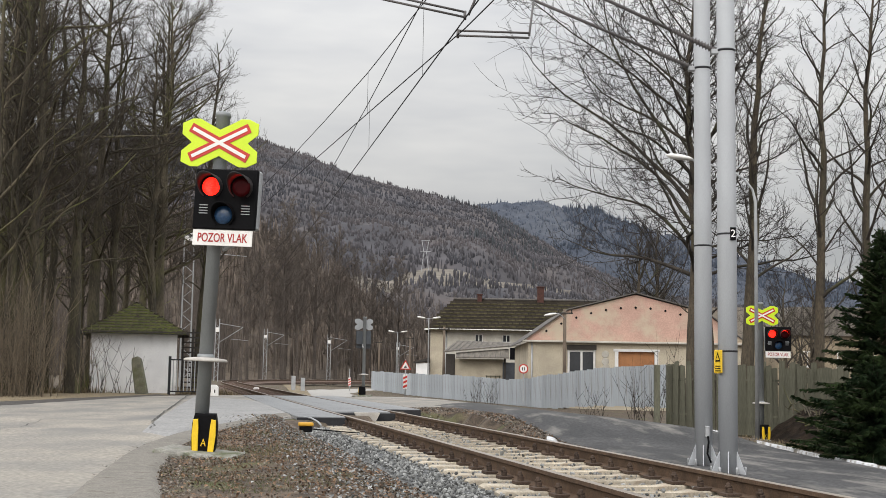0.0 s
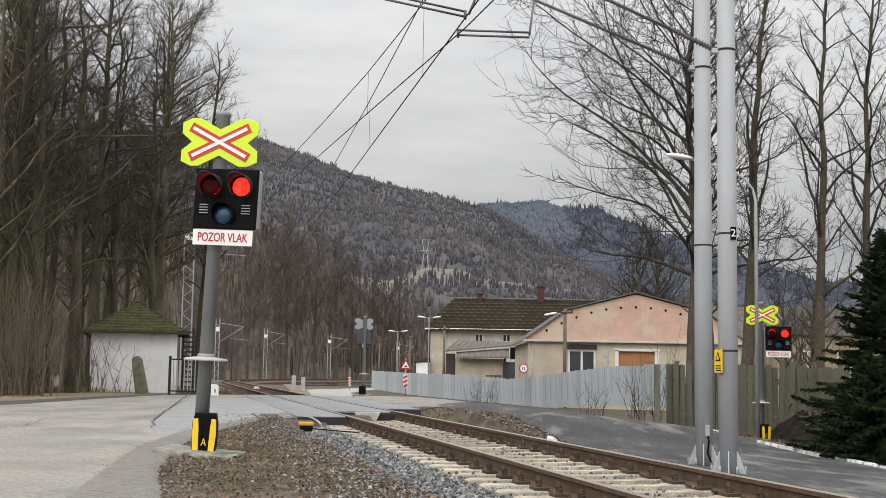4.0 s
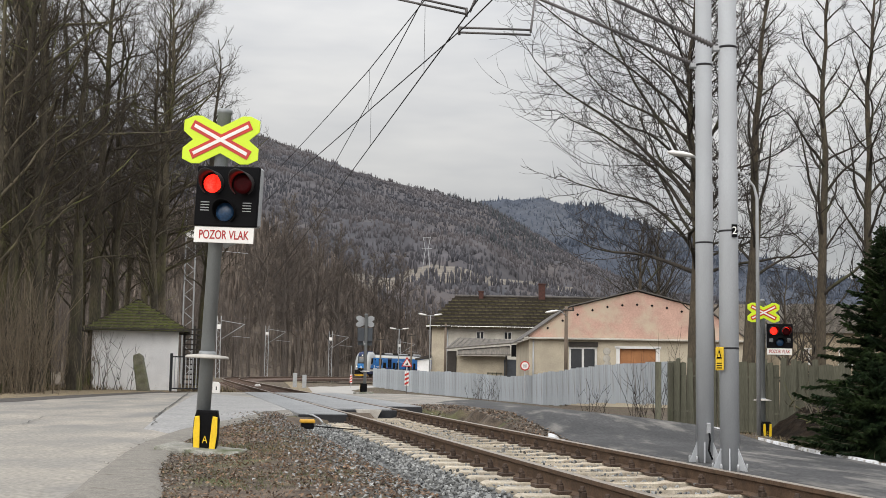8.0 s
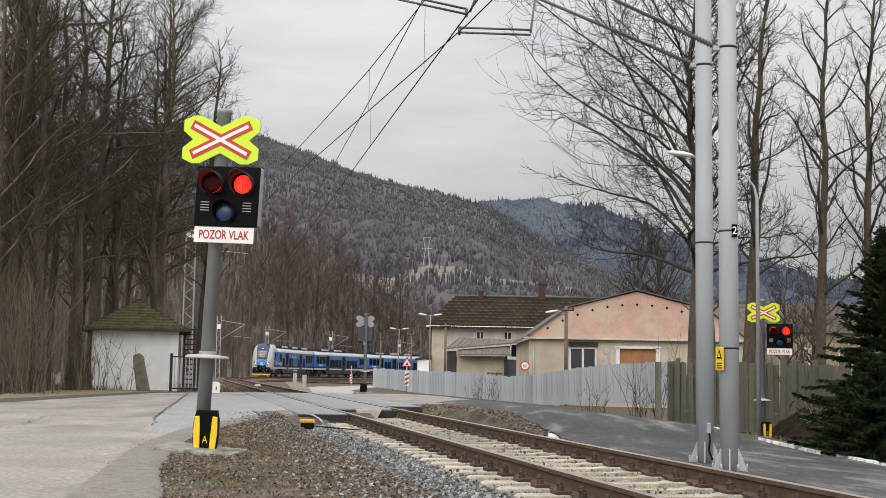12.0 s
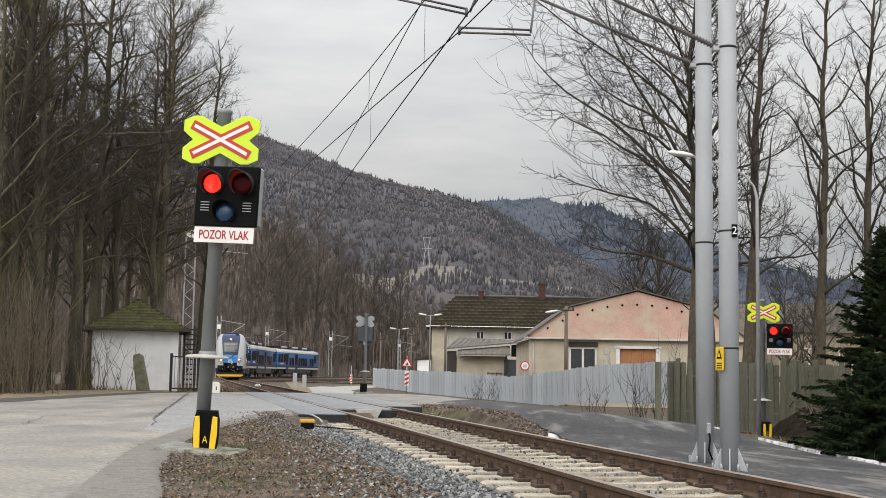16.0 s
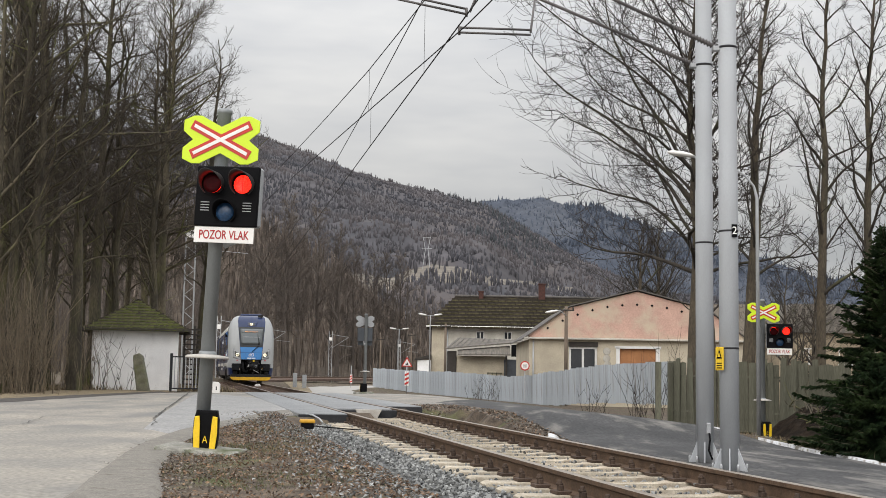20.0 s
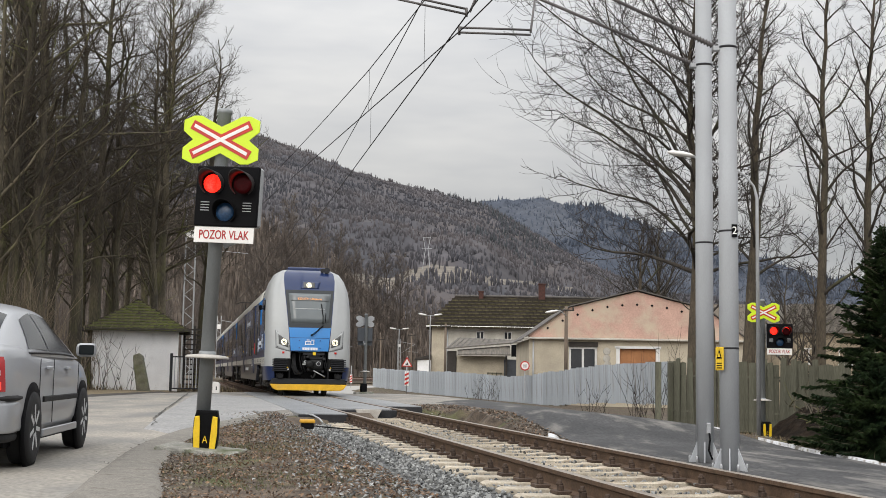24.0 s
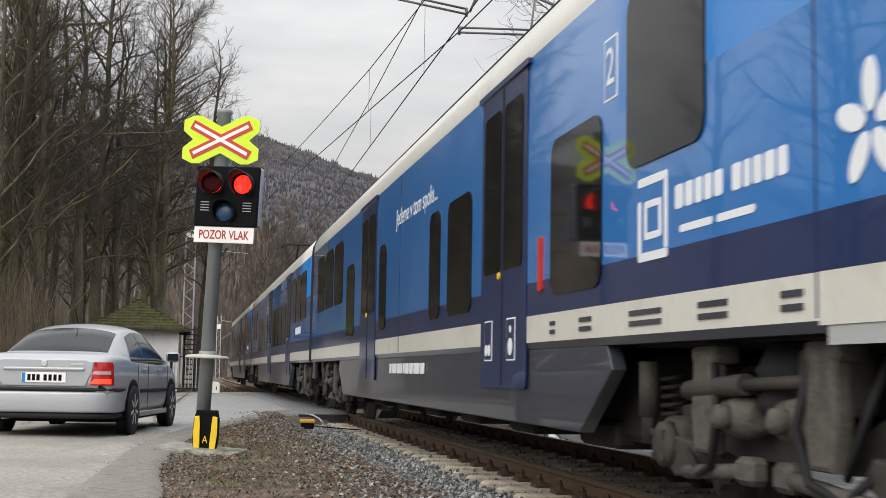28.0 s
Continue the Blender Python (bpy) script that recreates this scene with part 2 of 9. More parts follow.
M_RUSTBED = mat("rust_brown_ballast", (0.14, 0.09, 0.065), 0.95, var=0.45, scale=6, fine=30, bump=0.8, bump_dist=0.04, tint=(0.07, 0.045, 0.035))
M_SLEEPER = mat("pale_concrete_sleeper", (0.50, 0.44, 0.35), 0.9, var=0.4, scale=4, fine=50, bump=0.35, stain=(0.30, 0.23, 0.16), stain_at=(0.55, 0.8), stain_scale=3, object_random=0.2)
M_RAIL = mat("rusty_rail_side", (0.13, 0.082, 0.052), 0.75, metal=0.25, var=0.35, scale=6, fine=50, bump=0.3)
M_SHINE = mat("worn_rail_head", (0.40, 0.34, 0.28), 0.38, metal=0.7, var=0.2, scale=8, fine=60, bump=0.08, stretch=(6, 0.3, 6))
M_CLIP = mat("rusty_rail_clip", (0.075, 0.05, 0.036), 0.85, metal=0.2, var=0.3, scale=20, fine=80, object_random=0.3)
M_PANEL = mat("wet_crossing_panel", (0.24, 0.245, 0.25), 0.4, var=0.2, scale=2.0, fine=50, bump=0.2, tint=(0.15, 0.155, 0.16), spec=0.5, object_random=0.08)
M_CONCRETE = mat("light_concrete", (0.50, 0.47, 0.43), 0.9, var=0.2, scale=4, fine=45, bump=0.3, stain=(0.25, 0.22, 0.18), stain_at=(0.55, 0.8))
M_SNOW = mat("old_snow", (0.74, 0.75, 0.77), 0.7, var=0.25, scale=6, fine=24, bump=0.7, bump_dist=0.03, stain=(0.24, 0.22, 0.19), stain_at=(0.47, 0.62), stain_scale=6)
M_STEEL = mat("galvanised_grey_steel", (0.42, 0.43, 0.44), 0.5, metal=0.35, var=0.14, scale=3, fine=60, bump=0.08, stain=(0.34, 0.34, 0.34), stain_scale=2)
M_MAST = mat("grey_painted_mast", (0.42, 0.435, 0.455), 0.7, metal=0.0, spec=0.2, var=0.10, scale=1.5, fine=60, bump=0.05, stain=(0.39, 0.40, 0.415), stain_at=(0.5, 0.8), stretch=(3, 3, 0.6))
M_BLACK = mat("black_plastic", (0.006, 0.006, 0.007), 0.75, var=0.3, scale=8, fine=60, bump=0.06, spec=0.1)
M_IRON = mat("dark_iron", (0.035, 0.035, 0.038), 0.6, metal=0.4, var=0.3, scale=6, fine=50, bump=0.1)
M_YELLOW = mat("signal_yellow", (0.85, 0.56, 0.02), 0.5, var=0.10, scale=6, fine=50, bump=0.05, stain=(0.45, 0.32, 0.08), stain_at=(0.6, 0.8))
M_LIME = mat("fluorescent_lime_sheet", (0.60, 0.78, 0.02), 0.45, var=0.06, scale=3, fine=60, bump=0.03)
M_RED = mat("sign_red", (0.52, 0.03, 0.02), 0.45, var=0.12, scale=5, fine=60, bump=0.03)
M_WHITE = mat("sign_white", (0.80, 0.78, 0.75), 0.5, var=0.08, scale=5, fine=60, bump=0.03)


# ---------------------------------------------------------------- ground
def build_ground():
    xs = np.concatenate([np.arange(-700, -60, 40), np.arange(-60, -20, 4), np.arange(-20, 20, 0.33), np.arange(20, 60, 4), np.arange(60, 741, 40)])
    ys = np.concatenate([np.arange(-200, -20, 20), np.arange(-20, 2, 2), np.arange(2, 60, 0.33), np.arange(60, 240, 4), np.arange(240, 1500, 60)])
    vs, rnd = [], random.Random(3)
    for y in ys:
        for x in xs:
            near = 0.016 if 2 < y < 60 and abs(x) < 20 else 0
            z = gz(x, y) + near * (noise.noise(Vector((x * 0.9, y * 0.9, 0))) + 0.6 * noise.noise(Vector((x * 3, y * 3, 4))))
            vs.append((x, y, min(z, 60)))
    nx, fs = len(xs), []
    for j in range(len(ys) - 1):
        for i in range(nx - 1):
            a = j * nx + i
            fs.append((a, a + 1, a + nx + 1, a + nx))
    me = bpy.data.meshes.new("ground")
    me.from_pydata(vs, [], fs)
    me.materials.append(M_EARTH)
    me.polygons.foreach_set("use_smooth", [True] * len(fs))
    tagged(new("ground", me), "brown winter earth with dead leaves and sparse grass", "ground", kind="structure")


def ribbon(name, ribs, material, label, category, lift=0.03, across=10, each=6, ragged=0.0):
    """A surface that follows the land between two edges."""
    rows = []
    for (l0, r0), (l1, r1) in zip(ribs, ribs[1:]):
        for k in range(each):
            t = k / each
            rows.append((Vector(l0).lerp(Vector(l1), t), Vector(r0).lerp(Vector(r1), t)))
    rows.append((Vector(ribs[-1][0]), Vector(ribs[-1][1])))
    for _ in range(each):
        rows = [rows[0]] + [((a[0] + 2 * b[0] + c[0]) / 4, (a[1] + 2 * b[1] + c[1]) / 4) for a, b, c in zip(rows, rows[1:], rows[2:])] + [rows[-1]]
    vs, fs = [], []
    for j, (l, r) in enumerate(rows):
        for i in range(across + 1):
            t = i / across
            if ragged and i in (0, across):
                t += ragged * (noise.noise(Vector((j * 0.11, i, 2))) + 0.7 * noise.noise(Vector((j * 0.6, i, 7))))
            p = l.lerp(r, t)
            vs.append((p.x, p.y, gz(p.x, p.y) + lift - (0.035 if i in (0, across) or j in (0, len(rows) - 1) else 0)))
    for j in range(len(rows) - 1):
        for i in range(across):
            a = j * (across + 1) + i
            fs.append((a, a + 1, a + across + 2, a + across + 1))
    me = bpy.data.meshes.new(name)
    me.from_pydata(vs, [], fs)
    me.materials.append(material)
    me.polygons.foreach_set("use_smooth", [True] * len(fs))
    return tagged(new(name, me), label, category, kind="structure")


build_ground()
ROAD = [((-9, -30), (-1.5, -30)), ((-8.8, -10), (-1.5, -10)), ((-8.8, 0), (-1.8, 0)), ((-9, 9), (-2.4, 8.6)), ((-9.4, 15), (-3.35, 14.2)), ((-10.2, 22), (-3.72, 18.5)),
        ((-11.6, 30), (-3.65, 22.3)), ((-11.6, 40), (-2.85, 24.7)), ((-9.0, 48), (-2.1, 27.4)), ((-4.4, 49), (-0.9, 33.0)), ((1.0, 48.5), (0.3, 34.6)), ((3.2, 48), (1.2, 35.2))]
ribbon("road", ROAD, M_ROAD, "worn light grey asphalt road leading to the crossing", "road", 0.045, 16, 20, 0.012)
PATH = [((2.0, 48.4), (-0.3, 35.0)), ((5.2, 45), (0.45, 33.8)), ((6.6, 38), (1.08, 31.3)), ((6.4, 31.5), (1.83, 27.2)), ((6.75, 27.2), (2.33, 24.1)), ((7.65, 23.6), (2.85, 20.1)), ((7.4, 19), (3.3, 16.8)), ((7.1, 13), (4.0, 11.5)),
        ((7.4, 9), (4.6, 6)), ((9.5, -8), (6.0, -8))]
VERGE = [((-1.9, -14), (-1.2, -14)), ((-2.1, 2), (-1.3, 2)), ((-2.45, 8.2), (-1.75, 8.2)), ((-3.0, 11.2), (-2.45, 11.0)), ((-3.5, 14.5), (-3.0, 14.4)), ((-3.75, 18), (-3.4, 18.2)), ((-3.7, 22), (-3.35, 22.3)), ((-3.5, 26), (-3.1, 25.6)), ((-3.0, 28.6), (-2.6, 27.8))]
ribbon("verge", VERGE, M_VERGE, "crumbling gravelly edge of the road", "verge", 0.052, 8, 10, 0.05)
ribbon("side_road", PATH, M_PATH, "dark wet asphalt side road beside the track", "road", 0.06, 14, 16, 0.02)
FAR_ROAD = [((-6.3, 48), (1.5, 47.5)), ((-7.6, 60), (-1.0, 58)), ((-9.4, 84), (-4.2, 76)), ((-11.6, 108), (-7.6, 102)), ((-12.4, 140), (-8.4, 140)), ((-8.5, 190), (-4.0, 192)), ((2, 222), (5, 218))]
ribbon("far_road", FAR_ROAD, mat("pale_dry_asphalt", (0.36, 0.345, 0.32), 0.8, var=0.15, scale=0.7, fine=40, bump=0.2), "pale asphalt road running along the fence", "road", 0.05, 8, 8, 0.02)


# ---------------------------------------------------------------- track
def sweep(name, profile, s0, s1, off, parent, mats, mat_of, label=""):
    """A rail's profile carried along the line."""
    ss, s = [], s0
    while s < s1:
        ss.append(s)
        s += 2.0 if s < 90 else 3.0
    ss.append(s1)
    vs, fs, mi, n = [], [], [], len(profile)
    for s in ss:
        for x, z in profile:
            vs.append(on_line(s, off + x, z)[0])
    for j in range(len(ss) - 1):
        for i in range(n):
            a, b = j * n + i, j * n + (i + 1) % n
            fs.append((a, b, b + n, a + n))
            mi.append(mat_of(i))
    me = bpy.data.meshes.new(name)
    me.from_pydata(vs, [], fs)
    for m in mats:
        me.materials.append(m)
    me.polygons.foreach_set("material_index", mi)
    ob = new(name, me)
    ob.parent = parent
    return tagged(ob, label)


RAIL_PROFILE = [(-0.036, -0.004), (-0.026, 0.0), (0.026, 0.0), (0.036, -0.004), (0.036, -0.038), (0.010, -0.05), (0.009, -0.135), (0.07, -0.155), (0.07, -0.166),
                (-0.07, -0.166), (-0.07, -0.155), (-0.009, -0.135), (-0.010, -0.05), (-0.036, -0.038)]


def build_track():
    track = thing("railway_track", "single railway track with rusty rails on concrete sleepers", "railway track", kind="structure")
    for side in (-1, 1):
        sweep("rail", RAIL_PROFILE, -20, 320, 0.7535 * side, track, [M_RAIL, M_SHINE], lambda i: 1 if i in (0, 1, 2) else 0, "rusty steel rail with a worn bright head")
    bm = bmesh.new()
    prof = [(-1.25, -0.2), (-1.25, 0.03), (-1.21, 0.05), (-0.55, 0.05), (-0.4, 0.02), (0.4, 0.02), (0.55, 0.05), (1.21, 0.05), (1.25, 0.03), (1.25, -0.2)]
    prism(bm, prof, 0.22, pose(0, -0.11, 0), bevel=0.015)
    sleeper = put_mesh("sleeper", bm, M_SLEEPER)
    bm = bmesh.new()
    box(bm, (0.13, 0.19, 0.03), pose(0, 0, 0.015), 0.004)
    box(bm, (0.045, 0.07, 0.05), pose(0.005, 0, 0.05), 0.008)
    tube(bm, [(0.012, 0, 0.06), (0.012, 0, 0.115)], 0.018, 6)
    tube(bm, [(0.012, 0, 0.072), (0.012, 0, 0.092)], 0.03, 6)
    clip = put_mesh("rail_clip", bm, M_CLIP)
    s = -12.2
    while s < 26.9:
        p, a = on_line(s, 0, -0.215)
        m = Matrix.Translation(p) @ pose(0, 0, 0, 0, 0, -math.degrees(a))
        sl = same_part("sleeper", sleeper, track, m)
        for x in (-0.7535, 0.7535):
            for k in (-1, 1):
                same_part("rail_clip", clip, sl, pose(x + k * 0.115, 0, 0.05, 0, 0, 0 if k > 0 else 180))
        s += 0.6
    bm = bmesh.new()
    s = 50.0
    while s < 200:
        p, a = on_line(s, 0, -0.215)
        box(bm, (2.5, 0.26, 0.25), Matrix.Translation(p + Vector((0, 0, -0.075))) @ pose(0, 0, 0, 0, 0, -math.degrees(a)))
        s += 0.6
    part("far_sleepers", bm, M_RUSTBED, track, "distant concrete sleepers", kind="stuff")
    # ballast bed
    for nm, s0, s1 in (("ballast_bed", -20, 29.0), ("ballast_bed", 48, 320)):
        prof = [(-2.5, -0.6), (-2.5, -0.36), (-1.75, -0.215), (1.75, -0.215), (2.5, -0.36), (2.5, -0.6)]
        sweep(nm, prof, s0, s1, 0, track, [M_BED if s1 < 100 else M_RUSTBED], lambda i: 0, "blue-grey crushed stone ballast")
    # loose stones
    rnd = random.Random(11)
    base = []
    bm = bmesh.new()
    bmesh.ops.create_icosphere(bm, subdivisions=1, radius=1)
    base = [v.co.copy() for v in bm.verts]
    faces = [[v.index for v in f.verts] for f in bm.faces]
    bm.free()
    vs, fs = [], []
    for _ in range(30000):
        r = rnd.random()
        s = 4 + (21.6 if r < 0.62 else 22.8 if r < 0.8 else 27.5) * rnd.random() ** 1.15
        u = -0.85 - 2.75 * rnd.random() ** 1.15 if r < 0.62 else (rnd.uniform(-0.68, 0.68) if r < 0.8 else rnd.uniform(0.85, 2.5))
        zz = max(-0.205 - max(0, abs(u) - 1.7) * 0.2, -0.36 if u > 0 else -0.305)
        if abs(u) > 2.2 and rnd.random() < (abs(u) - 2.2) * 0.85 + 0.25 * noise.noise(Vector((s * 0.8, u, 3))):
            continue
        ph = ((s - 2.2) % 0.6)
        on_sleeper = (ph < 0.15 or ph > 0.45) and abs(u) < 1.27
        if on_sleeper:
            if rnd.random() < 0.965:
                continue
            zz = -0.155
        p = on_line(s, u, zz + rnd.uniform(-0.02, 0.02))[0]
        k = rnd.uniform(0.011, 0.027)
        q = Euler([rnd.uniform(0, 6.3) for _ in range(3)]).to_matrix()
        sc = Vector((rnd.uniform(0.8, 1.5), rnd.uniform(0.7, 1.1), rnd.uniform(0.5, 0.9))) * k
        o = len(vs)
        for c in base:
            w = c * rnd.uniform(0.6, 1.3)
            vs.append(p + q @ Vector((w.x * sc.x, w.y * sc.y, w.z * sc.z)))
        fs += [[o + i for i in f] for f in faces]
    me = bpy.data.meshes.new("ballast_stones")
    me.from_pydata(vs, [], fs)
    me.materials.append(M_STONE)
    ob = new("ballast_stones", me)
    ob.parent = track
    tagged(ob, "loose blue-grey crushed stones", kind="stuff")
    return track




def build_crossing():
    cr = thing("crossing_deck", "level crossing deck of worn grey panels with rail grooves", "crossing", kind="structure")
    bm = bmesh.new()
    box(bm, (1.30, 1.18, 0.16), None, 0.012)
    inner = put_mesh("panel", bm, M_PANEL)
    bm = bmesh.new()
    box(bm, (0.95, 1.18, 0.16), None, 0.012)
    outer = put_mesh("panel", bm, M_PANEL)
    s = 24.9
    while s < 47.5:
        for off, me, start in ((0, inner, 27.4), (-1.30, outer, 24.6), (1.30, outer, 30.6)):
            if s < start:
                continue
            p, a = on_line(s, off, -0.085)
            same_part("panel", me, cr, Matrix.Translation(p) @ pose(0, 0, 0, 0, 0, -math.degrees(a)))
        s += 1.2
    # deflector ramp and end beam towards the ballast
    p, a = on_line(27.2, 0, 0)
    base = Matrix.Translation(p) @ pose(0, 0, 0, 0, 0, -math.degrees(a))
    bm = bmesh.new()
    prism(bm, [(-0.29, 0.0), (0.29, 0.0), (0.18, -0.22), (-0.18, -0.22)], 0.08, base @ pose(0, -0.16, 0), bevel=0.01)
    part("deflector_ramp", bm, M_CONCRETE, cr, "pale concrete deflector ramp")
    bm = bmesh.new()
    for off, s in ((-1.30, 24.22), (0.0, 27.25), (1.30, 30.2)):
        p, a = on_line(s, off, -0.13)
        bm = bmesh.new()
        box(bm, (0.95 if off else 1.3, 0.1, 0.22), Matrix.Translation(p) @ pose(0, 0, 0, 0, 0, -math.degrees(a)), 0.01)
        part("end_beam", bm, M_IRON, cr, "dark steel end beam")


build_track()
build_crossing()

# ---------------------------------------------------------------- patches, cracks and edges of the road
M_NEWER = mat("newer_grey_asphalt", (0.29, 0.285, 0.278), 0.65, var=0.4, scale=1.3, fine=20, bump=0.4, tint=(0.23, 0.228, 0.223), spec=0.4, stretch=(1, 0.5, 1), stain=(0.28, 0.27, 0.255), stain_at=(0.55, 0.75))
M_DRYBANK = mat("brown_dry_grass_bank", (0.30, 0.232, 0.14), 0.95, var=0.55, scale=1.2, fine=8, bump=0.6, tint=(0.125, 0.105, 0.07))
M_TAR = mat("dark_road_crack", (0.10, 0.097, 0.09), 0.95, var=0.4, scale=4, fine=20, bump=0.3)
M_GRIT = mat("dark_gutter_grit", (0.085, 0.075, 0.068), 0.95, var=0.6, scale=2, fine=18, bump=0.9, bump_dist=0.02, tint=(0.05, 0.044, 0.04))
ribbon("asphalt_patch", [((-9.2, 46.2), (-2.2, 30.5)), ((-7.8, 38), (-2.9, 27.3)), ((-6.15, 28.4), (-3.3, 24.8)), ((-5.3, 23.4), (-3.72, 21.5)), ((-4.9, 21.3), (-3.76, 19.2)), ((-4.2, 17.6), (-3.62, 17.2))],
       M_NEWER, "newer smooth asphalt before the crossing", "road patch", 0.057, 10, 14, 0.03)
ribbon("grass_verge", [((-10.93, 31.09), (-14.97, 42.54)), ((-10.29, 33.58), (-14.18, 46.22)), ((-10.31, 39.43), (-13.22, 50.51)), ((-10.13, 49.87), (-12.23, 60.22))], M_STRAW, "dry straw-coloured grass strip beside the road", "verge", 0.05, 6, 10, 0.1)
ribbon("grass_verge", [((-28.12, 219.78), (-28.08, 246.41)), ((-18.65, 150.12), (-20.15, 182.0)), ((-10.33, 86.35), (-11.32, 105.8)), ((-7.44, 65.97), (-6.45, 63.88))], M_DRYBANK, "brown grassy strip between the track and the far road", "verge", 0.09, 6, 10, 0.06)
ribbon("grass_verge", [((-18.37, 260.39), (-19.05, 300.57)), ((-9.01, 188.21), (-9.95, 244.38)), ((-3.23, 135.55), (-2.36, 174.41)), ((0.81, 102.9), (2.01, 126.47))], M_DRYBANK, "brown grassy strip at the foot of the fence", "verge", 0.09, 6, 10, 0.06)
ribbon("gutter_edge", [((-11.2, 20), (-9.0, 21)), ((-11.6, 29.5), (-9.9, 28.0)), ((-11.3, 33.5), (-9.85, 31.4)), ((-10.9, 39.4), (-9.8, 37.2)), ((-10.3, 46.6), (-9.7, 44.5))], M_GRIT, "dark gritty gutter along the road's edge", "gutter", 0.058, 6, 14, 0.2)


def crack(points, width, seed):
    vs, fs, fine = [], [], []
    for a, b in zip(points, points[1:]):
        for k in range(12):
            fine.append(Vector(a).lerp(Vector(b), k / 12))
    for j, p in enumerate(fine):
        q = p + Vector((0.06 * noise.noise(Vector((j * 0.33, seed, 0))), 0))
        w = width * (0.6 + 0.8 * abs(noise.noise(Vector((j * 0.5, seed, 9)))))
        z = gz(q.x, q.y) + 0.0625
        vs += [(q.x - w, q.y, z), (q.x + w, q.y, z)]
    for j in range(len(fine) - 1):
        fs.append((2 * j, 2 * j + 1, 2 * j + 3, 2 * j + 2))
    me = bpy.data.meshes.new("road_crack")
    me.from_pydata(vs, [], fs)
    me.materials.append(M_TAR)
    tagged(new("road_crack", me), "dark crack in the worn asphalt", "crack", "road cracks", kind="structure")


crack([(-9.2, 46), (-7.8, 38), (-6.1, 28.4), (-5.25, 23.4), (-4.85, 21.2)], 0.025, 1)
crack([(-4.85, 21.2), (-4.5, 19.9), (-4.3, 18.6)], 0.014, 2)
crack([(-8.6, 26.0), (-7.9, 29.5), (-7.6, 33.0)], 0.015, 6)
crack([(-6.3, 15.0), (-6.0, 18.0), (-6.6, 21.0), (-6.4, 24.0)], 0.010, 7)

# ---------------------------------------------------------------- crossing signals
M_LENS_ON = glow("lit_red_lamp", (1.0, 0.016, 0.008), 3.6, 60)
M_LENS_OFF = mat("dull_red_lens", (0.034, 0.001, 0.002), 0.5, var=0.3, scale=30, fine=120, bump=0.1, spec=0.06)
M_LENS_BLUE = mat("unlit_blue_lens", (0.02, 0.055, 0.12), 0.22, var=0.3, scale=30, fine=120, bump=0.2)
M_POST = mat("grey_signal_post", (0.27, 0.285, 0.29), 0.5, metal=0.2, var=0.12, scale=4, fine=60, bump=0.05, stain=(0.19, 0.20, 0.20), stretch=(2, 2, 0.7))
M_FOOTING = mat("mossy_concrete", (0.36, 0.35, 0.31), 0.95, var=0.35, scale=5, fine=40, bump=0.7, bump_dist=0.02, stain=(0.10, 0.11, 0.06), stain_at=(0.48, 0.65), stain_scale=4)
M_HOOD = mat("black_hood_sheet", (0.045, 0.04, 0.04), 0.5, var=0.2, scale=6, fine=50, bump=0.05, spec=0.3)
M_BACKBOX = mat("dull_slate_box", (0.07, 0.078, 0.088), 0.7, var=0.2, scale=4, fine=40, bump=0.1)
M_DKRED = mat("red_lettering", (0.38, 0.03, 0.03), 0.6, var=0.1)


def cross_outline(half, wide, low):
    """The outline of a low saltire board with cut corners."""
    w, h, t = half, low, wide
    pts = []
    for sx, sz in ((1, 1), (-1, 1), (-1, -1), (1, -1)):
        tip = [(w, h - t * 0.85), (w, h - t * 0.25), (w - t * 0.55, h), (w - t * 1.0, h)]
        if sx * sz < 0:
            tip = tip[::-1]
        for x, z in tip:
            pts.append((x * sx, z * sz))
        if sz == 1 and sx == 1:
            pts.append((0, low * 0.53))
        if sz == 1 and sx == -1:
            pts.append((-w * 0.72, 0))
        if sz == -1 and sx == -1:
            pts.append((0, -low * 0.53))
        if sz == -1 and sx == 1:
            pts.append((w * 0.72, 0))
    return pts


def arm(bm, half, low, width, y, depth, mi):
    for k in (-1, 1):
        a = math.atan2(low * 0.66, half * 0.83) * k
        ln = 2 * math.hypot(half * 0.83, low * 0.66)
        prism(bm, [(-ln / 2, -width / 2), (ln / 2, -width / 2), (ln / 2, width / 2), (-ln / 2, width / 2)], depth, Matrix.Translation((0, y - (0.001 if k > 0 else 0), 0)) @ Matrix.Rotation(-a, 4, "Y"), mi=mi)


BLINK_DISCS = []


